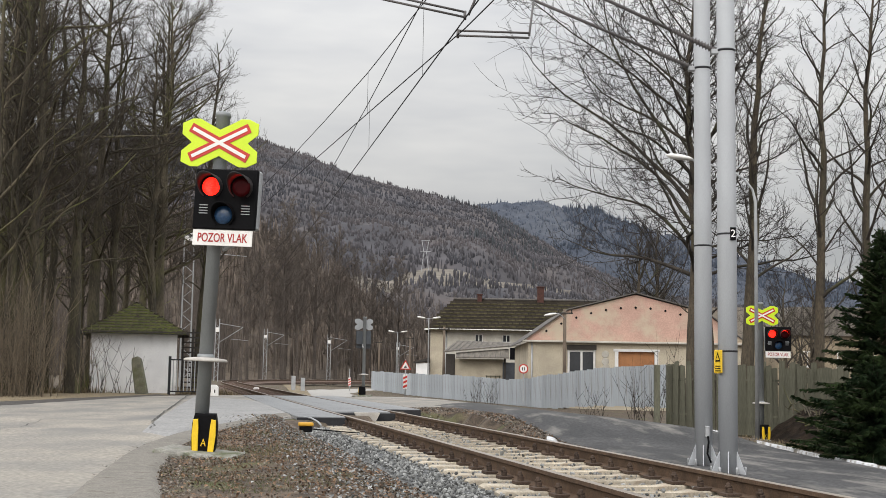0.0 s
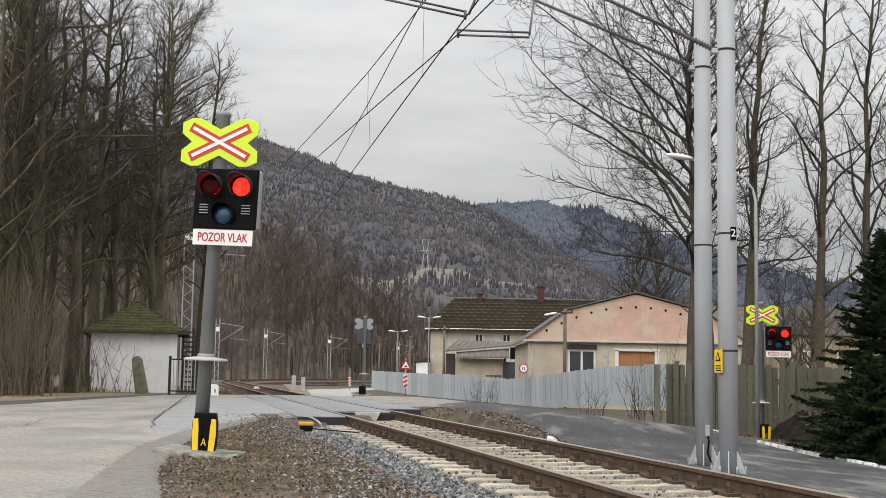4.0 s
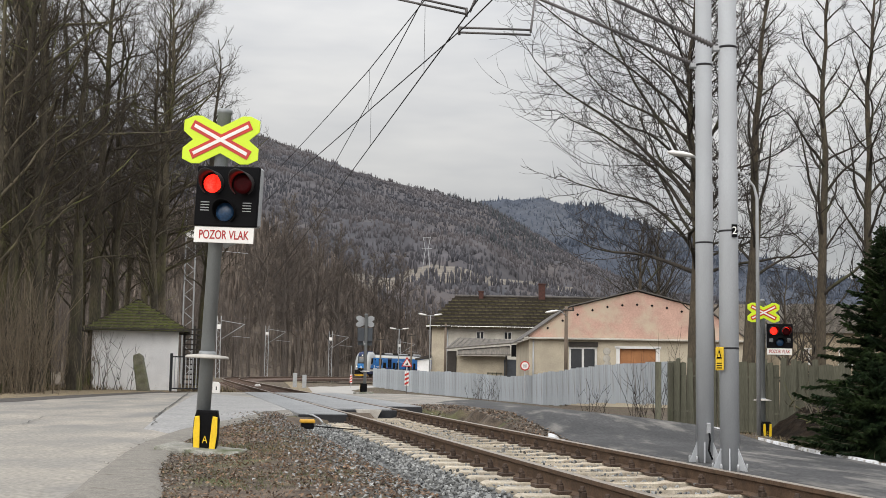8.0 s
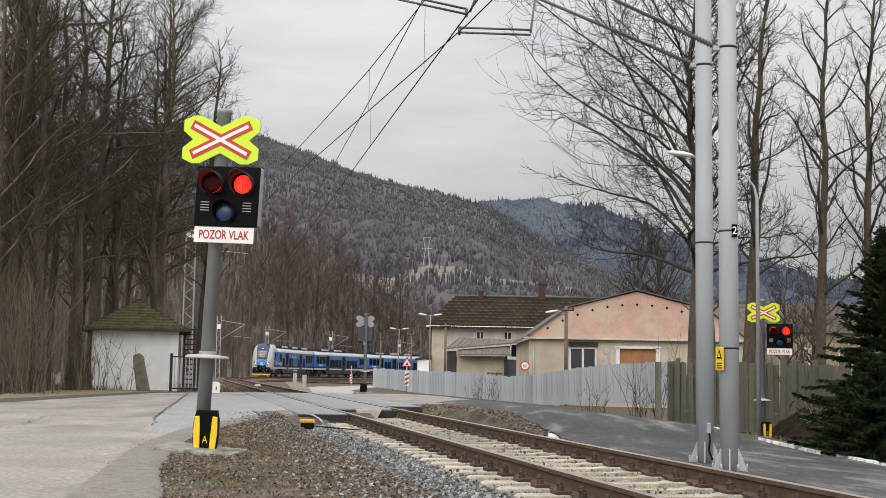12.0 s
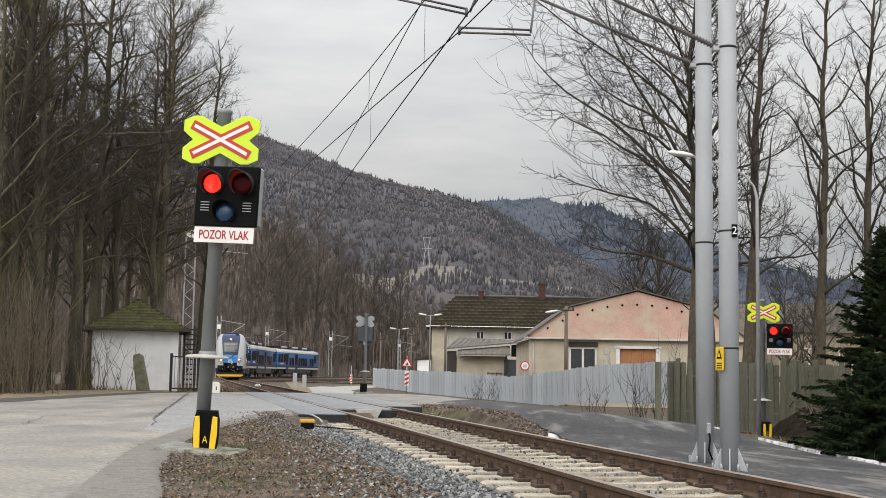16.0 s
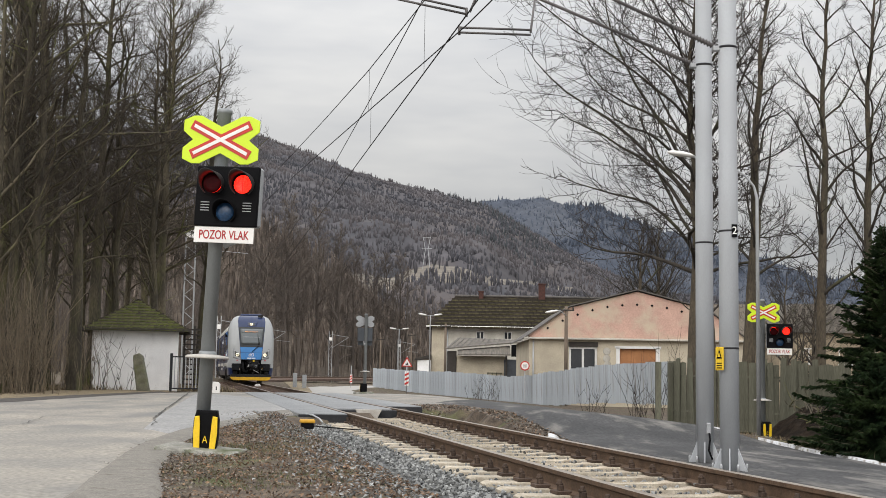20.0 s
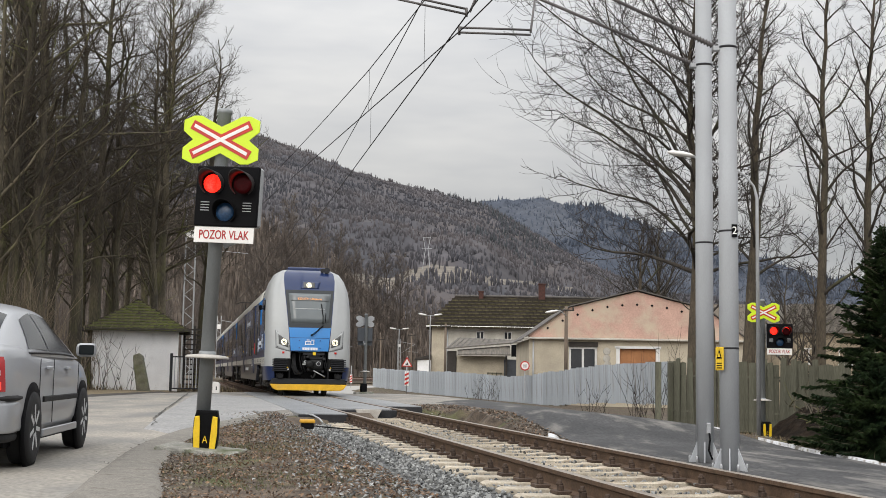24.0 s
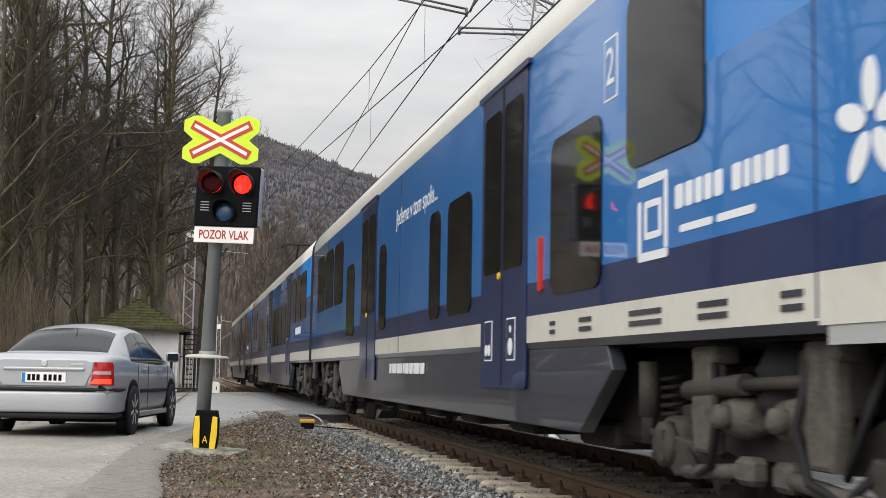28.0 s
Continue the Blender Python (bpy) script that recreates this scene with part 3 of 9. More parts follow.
def crossing_signal(m, label, facing=0.0, lean=0.0, letter="A", back=False, group="crossing signals", head_turn=0.0, head_x=0.0, open_turn=-69.0, shift=0.042):
    """A signal post with a saltire, a lamp head with two hooded red lamps, a plate and a foot guard. Its front looks along -y."""
    sg = thing("crossing_signal", label, "crossing signal", m @ pose(0, 0, 0, 0, lean, 0), group)
    bm = bmesh.new()
    lathe(bm, [(0.077, 0.05), (0.077, 3.74), (0.086, 3.745), (0.086, 3.785), (0.07, 3.80)], 24)
    part("post", bm, M_POST, sg, smooth=False)
    bm = bmesh.new()
    lathe(bm, [(0.082, 1.03), (0.095, 1.04), (0.095, 1.10), (0.082, 1.11)], 20)
    part("collar", bm, M_POST, sg)
    bm = bmesh.new()
    lathe(bm, [(0.235, 1.03), (0.24, 1.045), (0.22, 1.06), (0.1, 1.075)], 28)
    part("drip_plate", bm, M_CONCRETE, sg, "pale round plate on the post")
    # concrete footing
    bm = bmesh.new()
    box(bm, (0.86, 0.62, 0.16), pose(0.04, -0.10, -0.005, 1.5, 2.5, 3), 0.03, seg=2)
    part("footing", bm, M_FOOTING, sg, "mossy concrete footing")
    # foot guard
    bm = bmesh.new()
    prism(bm, [(-0.15, 0.06), (0.15, 0.06), (0.17, 0.20), (0.17, 0.40), (0.14, 0.50), (-0.14, 0.50), (-0.17, 0.40), (-0.17, 0.20)], 0.30, pose(0, -0.17, 0), bevel=0.02)
    for x in (-0.17, 0.17):
        box(bm, (0.10, 0.12, 0.06), pose(x, -0.12, 0.07), 0.02)
    guard = part("foot_guard", bm, M_BLACK, sg, "black plastic foot guard with yellow ribs", m=pose(0.05, 0, -0.05, 0, 0, 16) @ Matrix.Diagonal((0.78, 0.8, 1.04, 1)))
    for k in (-1, 1):
        bm = bmesh.new()
        prism(bm, [(-0.050 * k, 0.12), (-0.01 * k, 0.075), (0.030 * k, 0.10), (0.048 * k, 0.28), (0.040 * k, 0.44), (-0.025 * k, 0.445), (-0.035 * k, 0.36)], 0.04, pose(0.115 * k, -0.205, 0), bevel=0.01)
        part("yellow_rib", bm, M_YELLOW, guard, "yellow rib")
    lettering(letter, 0.11, M_YELLOW, guard, pose(0.0, -0.178, 0.20, 90, 0, 0))
    head = pose(0, 0, 0, 0, 0, head_turn)
    # saltire
    bm = bmesh.new()
    prism(bm, cross_outline(0.440, 0.205, 0.268), 0.012, pose(0.02, -0.115, 3.435), bevel=0.004)
    cross = part("saltire", bm, [M_STEEL if back else M_LIME], sg, "fluorescent lime board with a red and white saltire" if not back else "grey back of a saltire board", m=head)
    if not back:
        bm = bmesh.new()
        arm(bm, 0.408, 0.258, 0.108, -0.121, 0.004, 0)
        part("red_cross", bm, M_RED, cross, m=pose(0.02, 0, 3.435))
        bm = bmesh.new()
        arm(bm, 0.375, 0.237, 0.038, -0.126, 0.004, 0)
        part("white_cross", bm, M_WHITE, cross, m=pose(0.02, 0, 3.435))
    else:
        for z in (3.37, 3.57):
            bm = bmesh.new()
            box(bm, (0.5, 0.03, 0.04), pose(0, -0.09, z), 0.004)
            part("back_rail", bm, M_STEEL, cross)
    # lamp head
    hm = head @ pose(head_x, 0, 0)
    bm = bmesh.new()
    box(bm, (0.715, 0.05, 0.66), pose(0.02, -0.17, 2.80), 0.012)
    hd = part("lamp_head", bm, M_BLACK, sg, "black lamp head with two red lamps and one blue lamp", m=hm)
    bm = bmesh.new()
    box(bm, (0.72, 0.10, 0.655), pose(0.025, -0.092, 2.80), 0.02)
    part("grey_back_box", bm, M_BACKBOX if back else M_STEEL, hd, "grey metal back box")
    bm = bmesh.new()
    box(bm, (0.10, 0.14, 0.10), pose(0.05, 0.0, 2.35), 0.02)
    tube(bm, [(-0.02, -0.05, 2.27), (0.07, -0.05, 2.30), (0.07, -0.05, 2.5)], 0.035, 10)
    part("bracket", bm, M_STEEL, sg, m=hm)
    for i, x in enumerate((-0.150, 0.195)):
        z = 2.935
        lens = bmesh.new()
        lathe(lens, [(0.101, 0.0), (0.099, 0.004), (0.06, 0.007), (0.02, 0.008)], 28, pose(x, -0.197, z, 90, 0, 0))
        part("red_lamp", lens, M_LENS_ON, hd, "round red lamp, glowing and dark in turn")
        hood = bmesh.new()
        hood_shell(hood, x, z, 0.125, 0.27)
        part("hood", hood, M_HOOD, hd)
        # added disc, covers the ever-lit lens while the lamp should be dark
        fl = bmesh.new()
        lathe(fl, [(0.101, -0.0006), (0.101, 0.0006), (0.06, 0.001)], 28, pose(0, 0, 0, 90, 0, 0))
        blink_disc = part("unlit_lamp_disc", fl, M_LENS_OFF, hd, "added dull red disc that covers the lamp to show it unlit", m=pose(x + shift, -0.315, z - 0.016))
        BLINK_DISCS.append((blink_disc, i, Vector((x + shift, -0.315, z - 0.016)), open_turn))
    lens = bmesh.new()
    lathe(lens, [(0.105, 0.0), (0.10, 0.012), (0.06, 0.026), (0.02, 0.03)], 28, pose(0.015, -0.197, 2.625, 90, 0, 0))
    part("blue_lamp", lens, M_LENS_BLUE, hd, "unlit blue lamp")
    hood = bmesh.new()
    hood_shell(hood, 0.015, 2.625, 0.122, 0.16)
    part("hood", hood, M_BLACK, hd)
    for k in (-1, 1):
        for j in range(4):
            bm = bmesh.new()
            box(bm, (0.10, 0.012, 0.010), pose(0.02 + k * 0.24, -0.198, 2.64 + 0.03 * j), 0.003)
            part("louvre", bm, M_STEEL, hd)
    # plate
    bm = bmesh.new()
    box(bm, (0.68, 0.012, 0.172), pose(0.012, -0.175, 2.375), 0.003)
    plate = part("name_plate", bm, M_BACKBOX if back else M_WHITE, hd, "white plate with red lettering")
    lettering("POZOR VLAK", 0.104, M_DKRED, plate, pose(0.012, -0.1835, 2.372, 90, 0, 0) @ Matrix.Diagonal((0.90, 1.30, 1, 1)), fat=0.0012)
    return sg


def hood_shell(bm, x, z, r, ln):
    """A lamp's hood: half a tube, cut back at its lower side."""
    n, rows = 22, []
    for ro in (r, r + 0.008):
        front, backs = [], []
        for k in range(n + 1):
            a = radians(-55) + radians(290) * k / n
            reach = 0.035 + (ln - 0.035) * (0.5 + 0.5 * math.sin(a)) ** 2.0
            backs.append(bm.verts.new((x + ro * math.cos(a), -0.19, z + ro * math.sin(a))))
            front.append(bm.verts.new((x + ro * math.cos(a), -0.19 - reach, z + ro * math.sin(a))))
        rows.append((backs, front))
    (b0, f0), (b1, f1) = rows
    for k in range(n):
        for q in ((b0[k], b0[k + 1], f0[k + 1], f0[k]), (b1[k], f1[k], f1[k + 1], b1[k + 1]), (f0[k], f0[k + 1], f1[k + 1], f1[k])):
            bm.faces.new(q).smooth = True


crossing_signal(pose(-2.60, 13.67, -0.10, 0, 0, -10), "tall grey crossing signal with lime saltire beside the road", lean=2.2, letter="A", head_x=0.142)
crossing_signal(pose(8.80, 34.2, -0.82, 0, 0, 2), "distant grey crossing signal beside the side road", letter="C", head_turn=-2, head_x=0.42, open_turn=76.0, shift=-0.03)
crossing_signal(pose(-3.40, 56.0, -0.15, 0, 0, 195) @ Matrix.Scale(0.94, 4), "crossing signal seen from behind, grey boards", letter="B", back=True)


# ---------------------------------------------------------------- overhead line masts
def line_mast(m, dia, height, label, fins=6, bands=(3.14, 5.74)):
    mt = thing("line_mast", label, "overhead line mast", m, "overhead line masts by the track")
    bm = bmesh.new()
    r = dia / 2
    lathe(bm, [(r * 1.02, 0.0), (r * 1.02, 3.9), (r * 0.97, 3.95), (r * 0.95, height), (r * 0.6, height + 0.05)], 32)
    part("pole", bm, M_MAST, mt, "smooth grey steel pole")
    bm = bmesh.new()
    lathe(bm, [(0.27, -0.12), (0.27, 0.02), (0.26, 0.03)], 6)
    part("base_plate", bm, M_MAST, mt)
    for k in range(fins):
        bm = bmesh.new()
        prism(bm, [(r - 0.01, 0.02), (r + 0.13, 0.02), (r + 0.13, 0.05), (r - 0.01, 0.36)], 0.014, Matrix.Rotation(2 * math.pi * k / fins + 0.3, 4, "Z") @ pose(0, -0.007, 0))
        part("gusset", bm, M_MAST, mt)
    for k in range(fins):
        bm = bmesh.new()
        a = 2 * math.pi * k / fins + 0.82
        lathe(bm, [(0.018, 0.02), (0.018, 0.12), (0.012, 0.14)], 8, pose((r + 0.09) * math.cos(a), (r + 0.09) * math.sin(a), 0))
        part("anchor_bolt", bm, M_STEEL, mt)
    for z in bands:
        bm = bmesh.new()
        lathe(bm, [(r * 1.0, z), (r * 1.05, z + 0.005), (r * 1.05, z + 0.025), (r * 1.0, z + 0.03)], 28)
        part("band", bm, M_IRON, mt)
    return mt


MAST_A = line_mast(pose(3.75, 17.75, -0.42), 0.245, 8.28, "grey tubular overhead line mast beside the side road")
MAST_B = line_mast(pose(3.74, 16.20, -0.42), 0.245, 8.29, "grey tubular overhead line mast with a number plate", bands=(1.60, 3.13, 5.59))


# ---------------------------------------------------------------- overhead line
M_ARM = mat("grey_brown_arm_steel", (0.13, 0.12, 0.118), 0.6, metal=0.3, var=0.2, scale=5, fine=50, bump=0.1)


def cantilever(mast_m, arm_s, off, hold_at, label, z_low, z_high, z_top, side):
    """Insulated bracket tubes from a mast to the wires."""
    ct = thing("line_bracket", label, "line bracket", group="brackets of the overhead line")
    base = Vector(mast_m)
    end = on_line(arm_s, off, 0)[0]
    e = Vector((end.x, end.y, 0))
    low0, high0 = base + Vector((-0.10, 0, z_low)), base + Vector((-0.10, 0, z_high))
    top = Vector((e.x, e.y, z_top))
    knee = low0.lerp(top, 0.86)
    for a, b, nm in ((low0, top, "lower_tube"), (high0, knee, "upper_tube")):
        d = (b - a)
        bm = bmesh.new()
        tube(bm, [a + d * 0.17, b], 0.023, 10)
        part(nm, bm, M_ARM, ct)
        bm = bmesh.new()
        pr, n = [], 14
        for k in range(n):
            pr += [(0.026, 0.045 * k), (0.052, 0.045 * k + 0.012), (0.026, 0.045 * k + 0.03)]
        q = d.to_track_quat("Z", "Y").to_matrix().to_4x4()
        lathe(bm, pr, 14, Matrix.Translation(a + d.normalized() * 0.06) @ q)
        part("insulator", bm, M_ARM, ct, "dark ribbed insulator")
        bm = bmesh.new()
        box(bm, (0.2, 0.10, 0.07), Matrix.Translation(a), 0.01)
        part("clamp", bm, M_STEEL, ct)
    # steady arm that holds the contact wire
    w = on_line(*hold_at)[0]
    far_end = w + TN * (1.02 if side > 0 else -1.2) + Vector((0, 0, 0.09 if side > 0 else 0.22))
    bm = bmesh.new()
    for k in (-0.035, 0.035):
        tube(bm, [w + Vector((0, 0, 0.05 + k)), far_end + Vector((0, 0, k))], 0.016, 8)
    tube(bm, [w + Vector((0, 0, 0.1)), w + Vector((0, 0, -0.02))], 0.02, 6)
    hold = low0.lerp(top, 0.72)
    tube(bm, [far_end if side > 0 else w + TN * 0.05 + Vector((0, 0, 0.05)), (hold if side > 0 else top)], 0.016, 8)
    part("steady_arm", bm, M_ARM, ct)
    return ct


def wire(name, pts, r, label, parent=None):
    bm = bmesh.new()
    tube(bm, pts, r, 6)
    return part(name, bm, M_IRON, parent, label)


def build_wires():
    net = thing("overhead_wires", "dark overhead contact wires and catenary above the track", "overhead wires")
    # the running pair over the track, and the pair that leaves it for the tall lattice mast
    run_z, run_c = ([-20, 65], [5.5, 5.5]), ([-20, 17, 19.3, 25.5, 32, 40, 52, 65], [6.6, 6.86, 6.74, 6.53, 6.40, 6.34, 6.5, 6.9])
    off_z, off_c = ([-20, 16, 36, 76], [5.5, 5.5, 5.5, 6.9]), ([-20, 16, 18.4, 22, 26, 31.3, 35, 50, 76], [6.4, 6.62, 6.46, 6.26, 6.16, 6.07, 6.05, 6.5, 8.1])

    def run_u(s):
        return -0.47 + 0.016 * max(-3.0, s - 17)

    def off_u(s):
        return -0.41 - 0.083 * max(-1.5, s - 16.3)
    for nm, uu, (ks, zs), r in (("contact_wire", run_u, run_z, 0.010), ("carrier_wire", run_u, run_c, 0.0085), ("contact_wire", off_u, off_z, 0.010), ("carrier_wire", off_u, off_c, 0.0085)):
        wire(nm, [on_line(s, uu(s), float(np.interp(s, ks, zs)))[0] for s in np.arange(-20, 66 if uu is run_u else 77, 2.0)], r, "", net)
    for uu, low, high, at in ((run_u, run_z, run_c, (18.85, 25.4, 33, 41, 49, 57)), (off_u, off_z, off_c, (21.9, 31.3, 41, 50, 60))):
        for s in at:
            wire("dropper", [on_line(s, uu(s), float(np.interp(s, *low)))[0], on_line(s, uu(s), float(np.interp(s, *high)))[0]], 0.0035, "", net)
    for s0, s1 in ((65, 112), (112, 150), (150, 190), (190, 230)):
        for z, r, sag in ((5.5, 0.012, 0), (6.9, 0.012, 0.5)):
            wire("contact_wire", [on_line(s0 + (s1 - s0) * k / 8, 0.1, z - sag * 4 * (k / 8) * (1 - k / 8))[0] for k in range(9)], r, "", net)


cantilever((3.75, 17.75, 0), 17.4, 0.0, (16.4, -0.41, 5.48), "dark bracket arm on a grey mast", 5.33, 6.86, 6.73, 1)
cantilever((3.74, 16.20, 0), 15.9, 0.0, (15.65, -0.48, 5.52), "dark bracket arm on a numbered grey mast", 5.17, 6.71, 6.6, -1)
build_wires()
M_PLATE_Y = mat("yellow_warning_plate", (0.75, 0.50, 0.03), 0.5, var=0.08)
bm = bmesh.new()
box(bm, (0.15, 0.012, 0.30), None, 0.01)
wp = whole("warning_plate", bm, M_PLATE_Y, "yellow high voltage warning plate on a mast", "sign", pose(3.595, 16.10, 1.06, 0, 0, -62))
bm = bmesh.new()
prism(bm, [(-0.05, -0.02), (0.05, -0.02), (0.0, 0.10)], 0.003, pose(0, -0.011, 0.02))
part("warning_triangle", bm, M_BLACK, wp)
bm = bmesh.new()
prism(bm, [(-0.028, -0.006), (0.028, -0.006), (0.0, 0.062)], 0.003, pose(0, -0.013, 0.025))
part("triangle_field", bm, M_PLATE_Y, wp)
for z in (-0.06, -0.09, -0.12):
    bm = bmesh.new()
    box(bm, (0.10, 0.003, 0.012), pose(0, -0.0085, z))
    part("text_bar", bm, M_BLACK, wp)
bm = bmesh.new()
box(bm, (0.075, 0.012, 0.17), None, 0.003)
npl = whole("number_plate", bm, M_BLACK, "small black mast number plate", "sign", pose(3.79, 16.07, 2.72))
lettering("2", 0.14, M_WHITE, npl, pose(0, -0.008, 0, 90, 0, 0))
# earth connection on the rear mast
bm = bmesh.new()
box(bm, (0.06, 0.05, 0.16), pose(0, 0, 0), 0.008)
eb = whole("earth_terminal", bm, M_STEEL, "small grey earth terminal with black cable on a mast", "terminal", pose(3.77, 17.60, 0.10))
bm = bmesh.new()
tube(bm, [(0.0, -0.04, -0.06), (0.01, -0.045, -0.14), (-0.01, -0.05, -0.3), (0.03, -0.1, -0.42)], 0.014, 8)
part("cable", bm, M_BLACK, eb)


def lattice_mast(x, y, h, label, w=0.42):
    mt = thing("lattice_mast", label, "overhead line mast", pose(x, y, gz(x, y) - 0.05), "far overhead line masts")
    for k in (-1, 1):
        bm = bmesh.new()
        box(bm, (0.07, 0.10, h), pose(k * w / 2, 0, h / 2))
        part("leg", bm, M_STEEL, mt)
    z, k = 0.4, 1
    while z < h - 0.5:
        bm = bmesh.new()
        tube(bm, [(-k * w / 2, 0, z), (k * w / 2, 0, z + 0.5)], 0.022, 4)
        part("brace", bm, M_STEEL, mt)
        z, k = z + 0.5, -k
    bm = bmesh.new()
    box(bm, (w * 0.9, 0.02, 0.5), pose(0, -0.08, h - 1.2), 0.01)
    part("number_board", bm, M_WHITE, mt, "white board on the mast")
    bm = bmesh.new()
    tube(bm, [(w / 2, 0, h - 0.5), (w / 2 + 2.6, 0, h - 0.9)], 0.03, 6)
    tube(bm, [(w / 2, 0, h - 2.6), (w / 2 + 2.6, 0, h - 0.9)], 0.03, 6)
    tube(bm, [(w / 2 + 1.2, 0, h - 2.2), (w / 2 + 3.2, 0, h - 2.35)], 0.02, 6)
    part("bracket", bm, M_STEEL, mt)
    return mt


lattice_mast(-24.5, 137, 6.9, "pale lattice mast with bracket by the bend")
lattice_mast(-26.6, 190, 8.3, "pale lattice mast with bracket by the far bend", 0.5)
lattice_mast(-17.6, 198, 8.2, "far pale lattice mast by the bend", 0.5)
lattice_mast(-7.6, 225, 8.0, "far pale lattice mast behind the fence", 0.5)
lattice_mast(-15.3, 75, 10.3, "tall lattice mast behind the white hut", 0.6)


# ---------------------------------------------------------------- trees
M_BARK = mat("grey_brown_bark", (0.105, 0.090, 0.063), 0.95, var=0.6, scale=3, fine=30, bump=0.8, bump_dist=0.03, tint=(0.050, 0.042, 0.030), stretch=(1, 1, 0.25),
             stain=(0.110, 0.112, 0.045), stain_at=(0.47, 0.64), stain_scale=0.9)
M_LIMB = mat("dark_limb_bark", (0.060, 0.050, 0.040), 0.95, var=0.4, scale=3, fine=25, bump=0.4, stain=(0.065, 0.065, 0.032), stain_at=(0.5, 0.7))
M_TWIG = mat("dark_twig", (0.036, 0.028, 0.022), 0.95, var=0.3, scale=2, fine=20, bump=0.0, island=0.3)
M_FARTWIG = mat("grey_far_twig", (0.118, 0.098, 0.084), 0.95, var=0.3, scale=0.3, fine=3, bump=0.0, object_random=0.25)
M_BROWNTWIG = mat("tan_shoot", (0.20, 0.158, 0.110), 0.95, var=0.3, scale=2, fine=20, bump=0.0, island=0.35)
M_NEEDLE = mat("dark_spruce_needles", (0.025, 0.039, 0.013), 0.8, var=0.45, scale=1.6, fine=30, bump=0.0, island=0.5, tint=(0.014, 0.026, 0.013), spec=0.08)


class Sticks:
    """Gathers many tapered bars in one mesh."""

    def __init__(self):
        self.v, self.f = [], []

    def bar(self, pts, radii, n):
        o, k = len(self.v), len(pts)
        side = (pts[-1] - pts[0]).orthogonal().normalized()
        for i in range(k):
            d = (pts[min(i + 1, k - 1)] - pts[max(i - 1, 0)]).normalized()
            s = (side - d * side.dot(d)).normalized()
            u = d.cross(s)
            for j in range(n):
                a = 2 * math.pi * j / n
                self.v.append(pts[i] + (s * math.cos(a) + u * math.sin(a)) * radii[i])
        for i in range(k - 1):
            for j in range(n):
                a, b = o + i * n + j, o + i * n + (j + 1) % n
                self.f.append((a, b, b + n, a + n))

    def mesh(self, name, material):
        me = bpy.data.meshes.new(name)
        me.from_pydata(self.v, [], self.f)
        me.polygons.foreach_set("use_smooth", [True] * len(self.f))
        me.materials.append(material)
        return me


def bend(rnd, p, d, ln, n, wob, lift):
    """A wandering line of n steps; lift may change from its start to its end."""
    pts, d = [p.copy()], d.normalized()
    l0, l1 = lift if isinstance(lift, tuple) else (lift, lift)
    for i in range(n):
        up = l0 + (l1 - l0) * i / max(1, n - 1)
        d = (d + Vector((rnd.gauss(0, wob), rnd.gauss(0, wob), rnd.gauss(0, wob) + up))).normalized()
        pts.append(pts[-1] + d * (ln / n))
    return pts


def along(pts, u):
    """The place and the direction at a share u of a line."""
    k = len(pts) - 1
    j = min(k - 1, int(u * k))
    return pts[j].lerp(pts[j + 1], u * k - j), (pts[j + 1] - pts[j]).normalized()


def sideways(rnd, d):
    s = d.orthogonal().normalized()
    s.rotate(Matrix.Rotation(rnd.uniform(0, 6.28), 3, d))
    return s


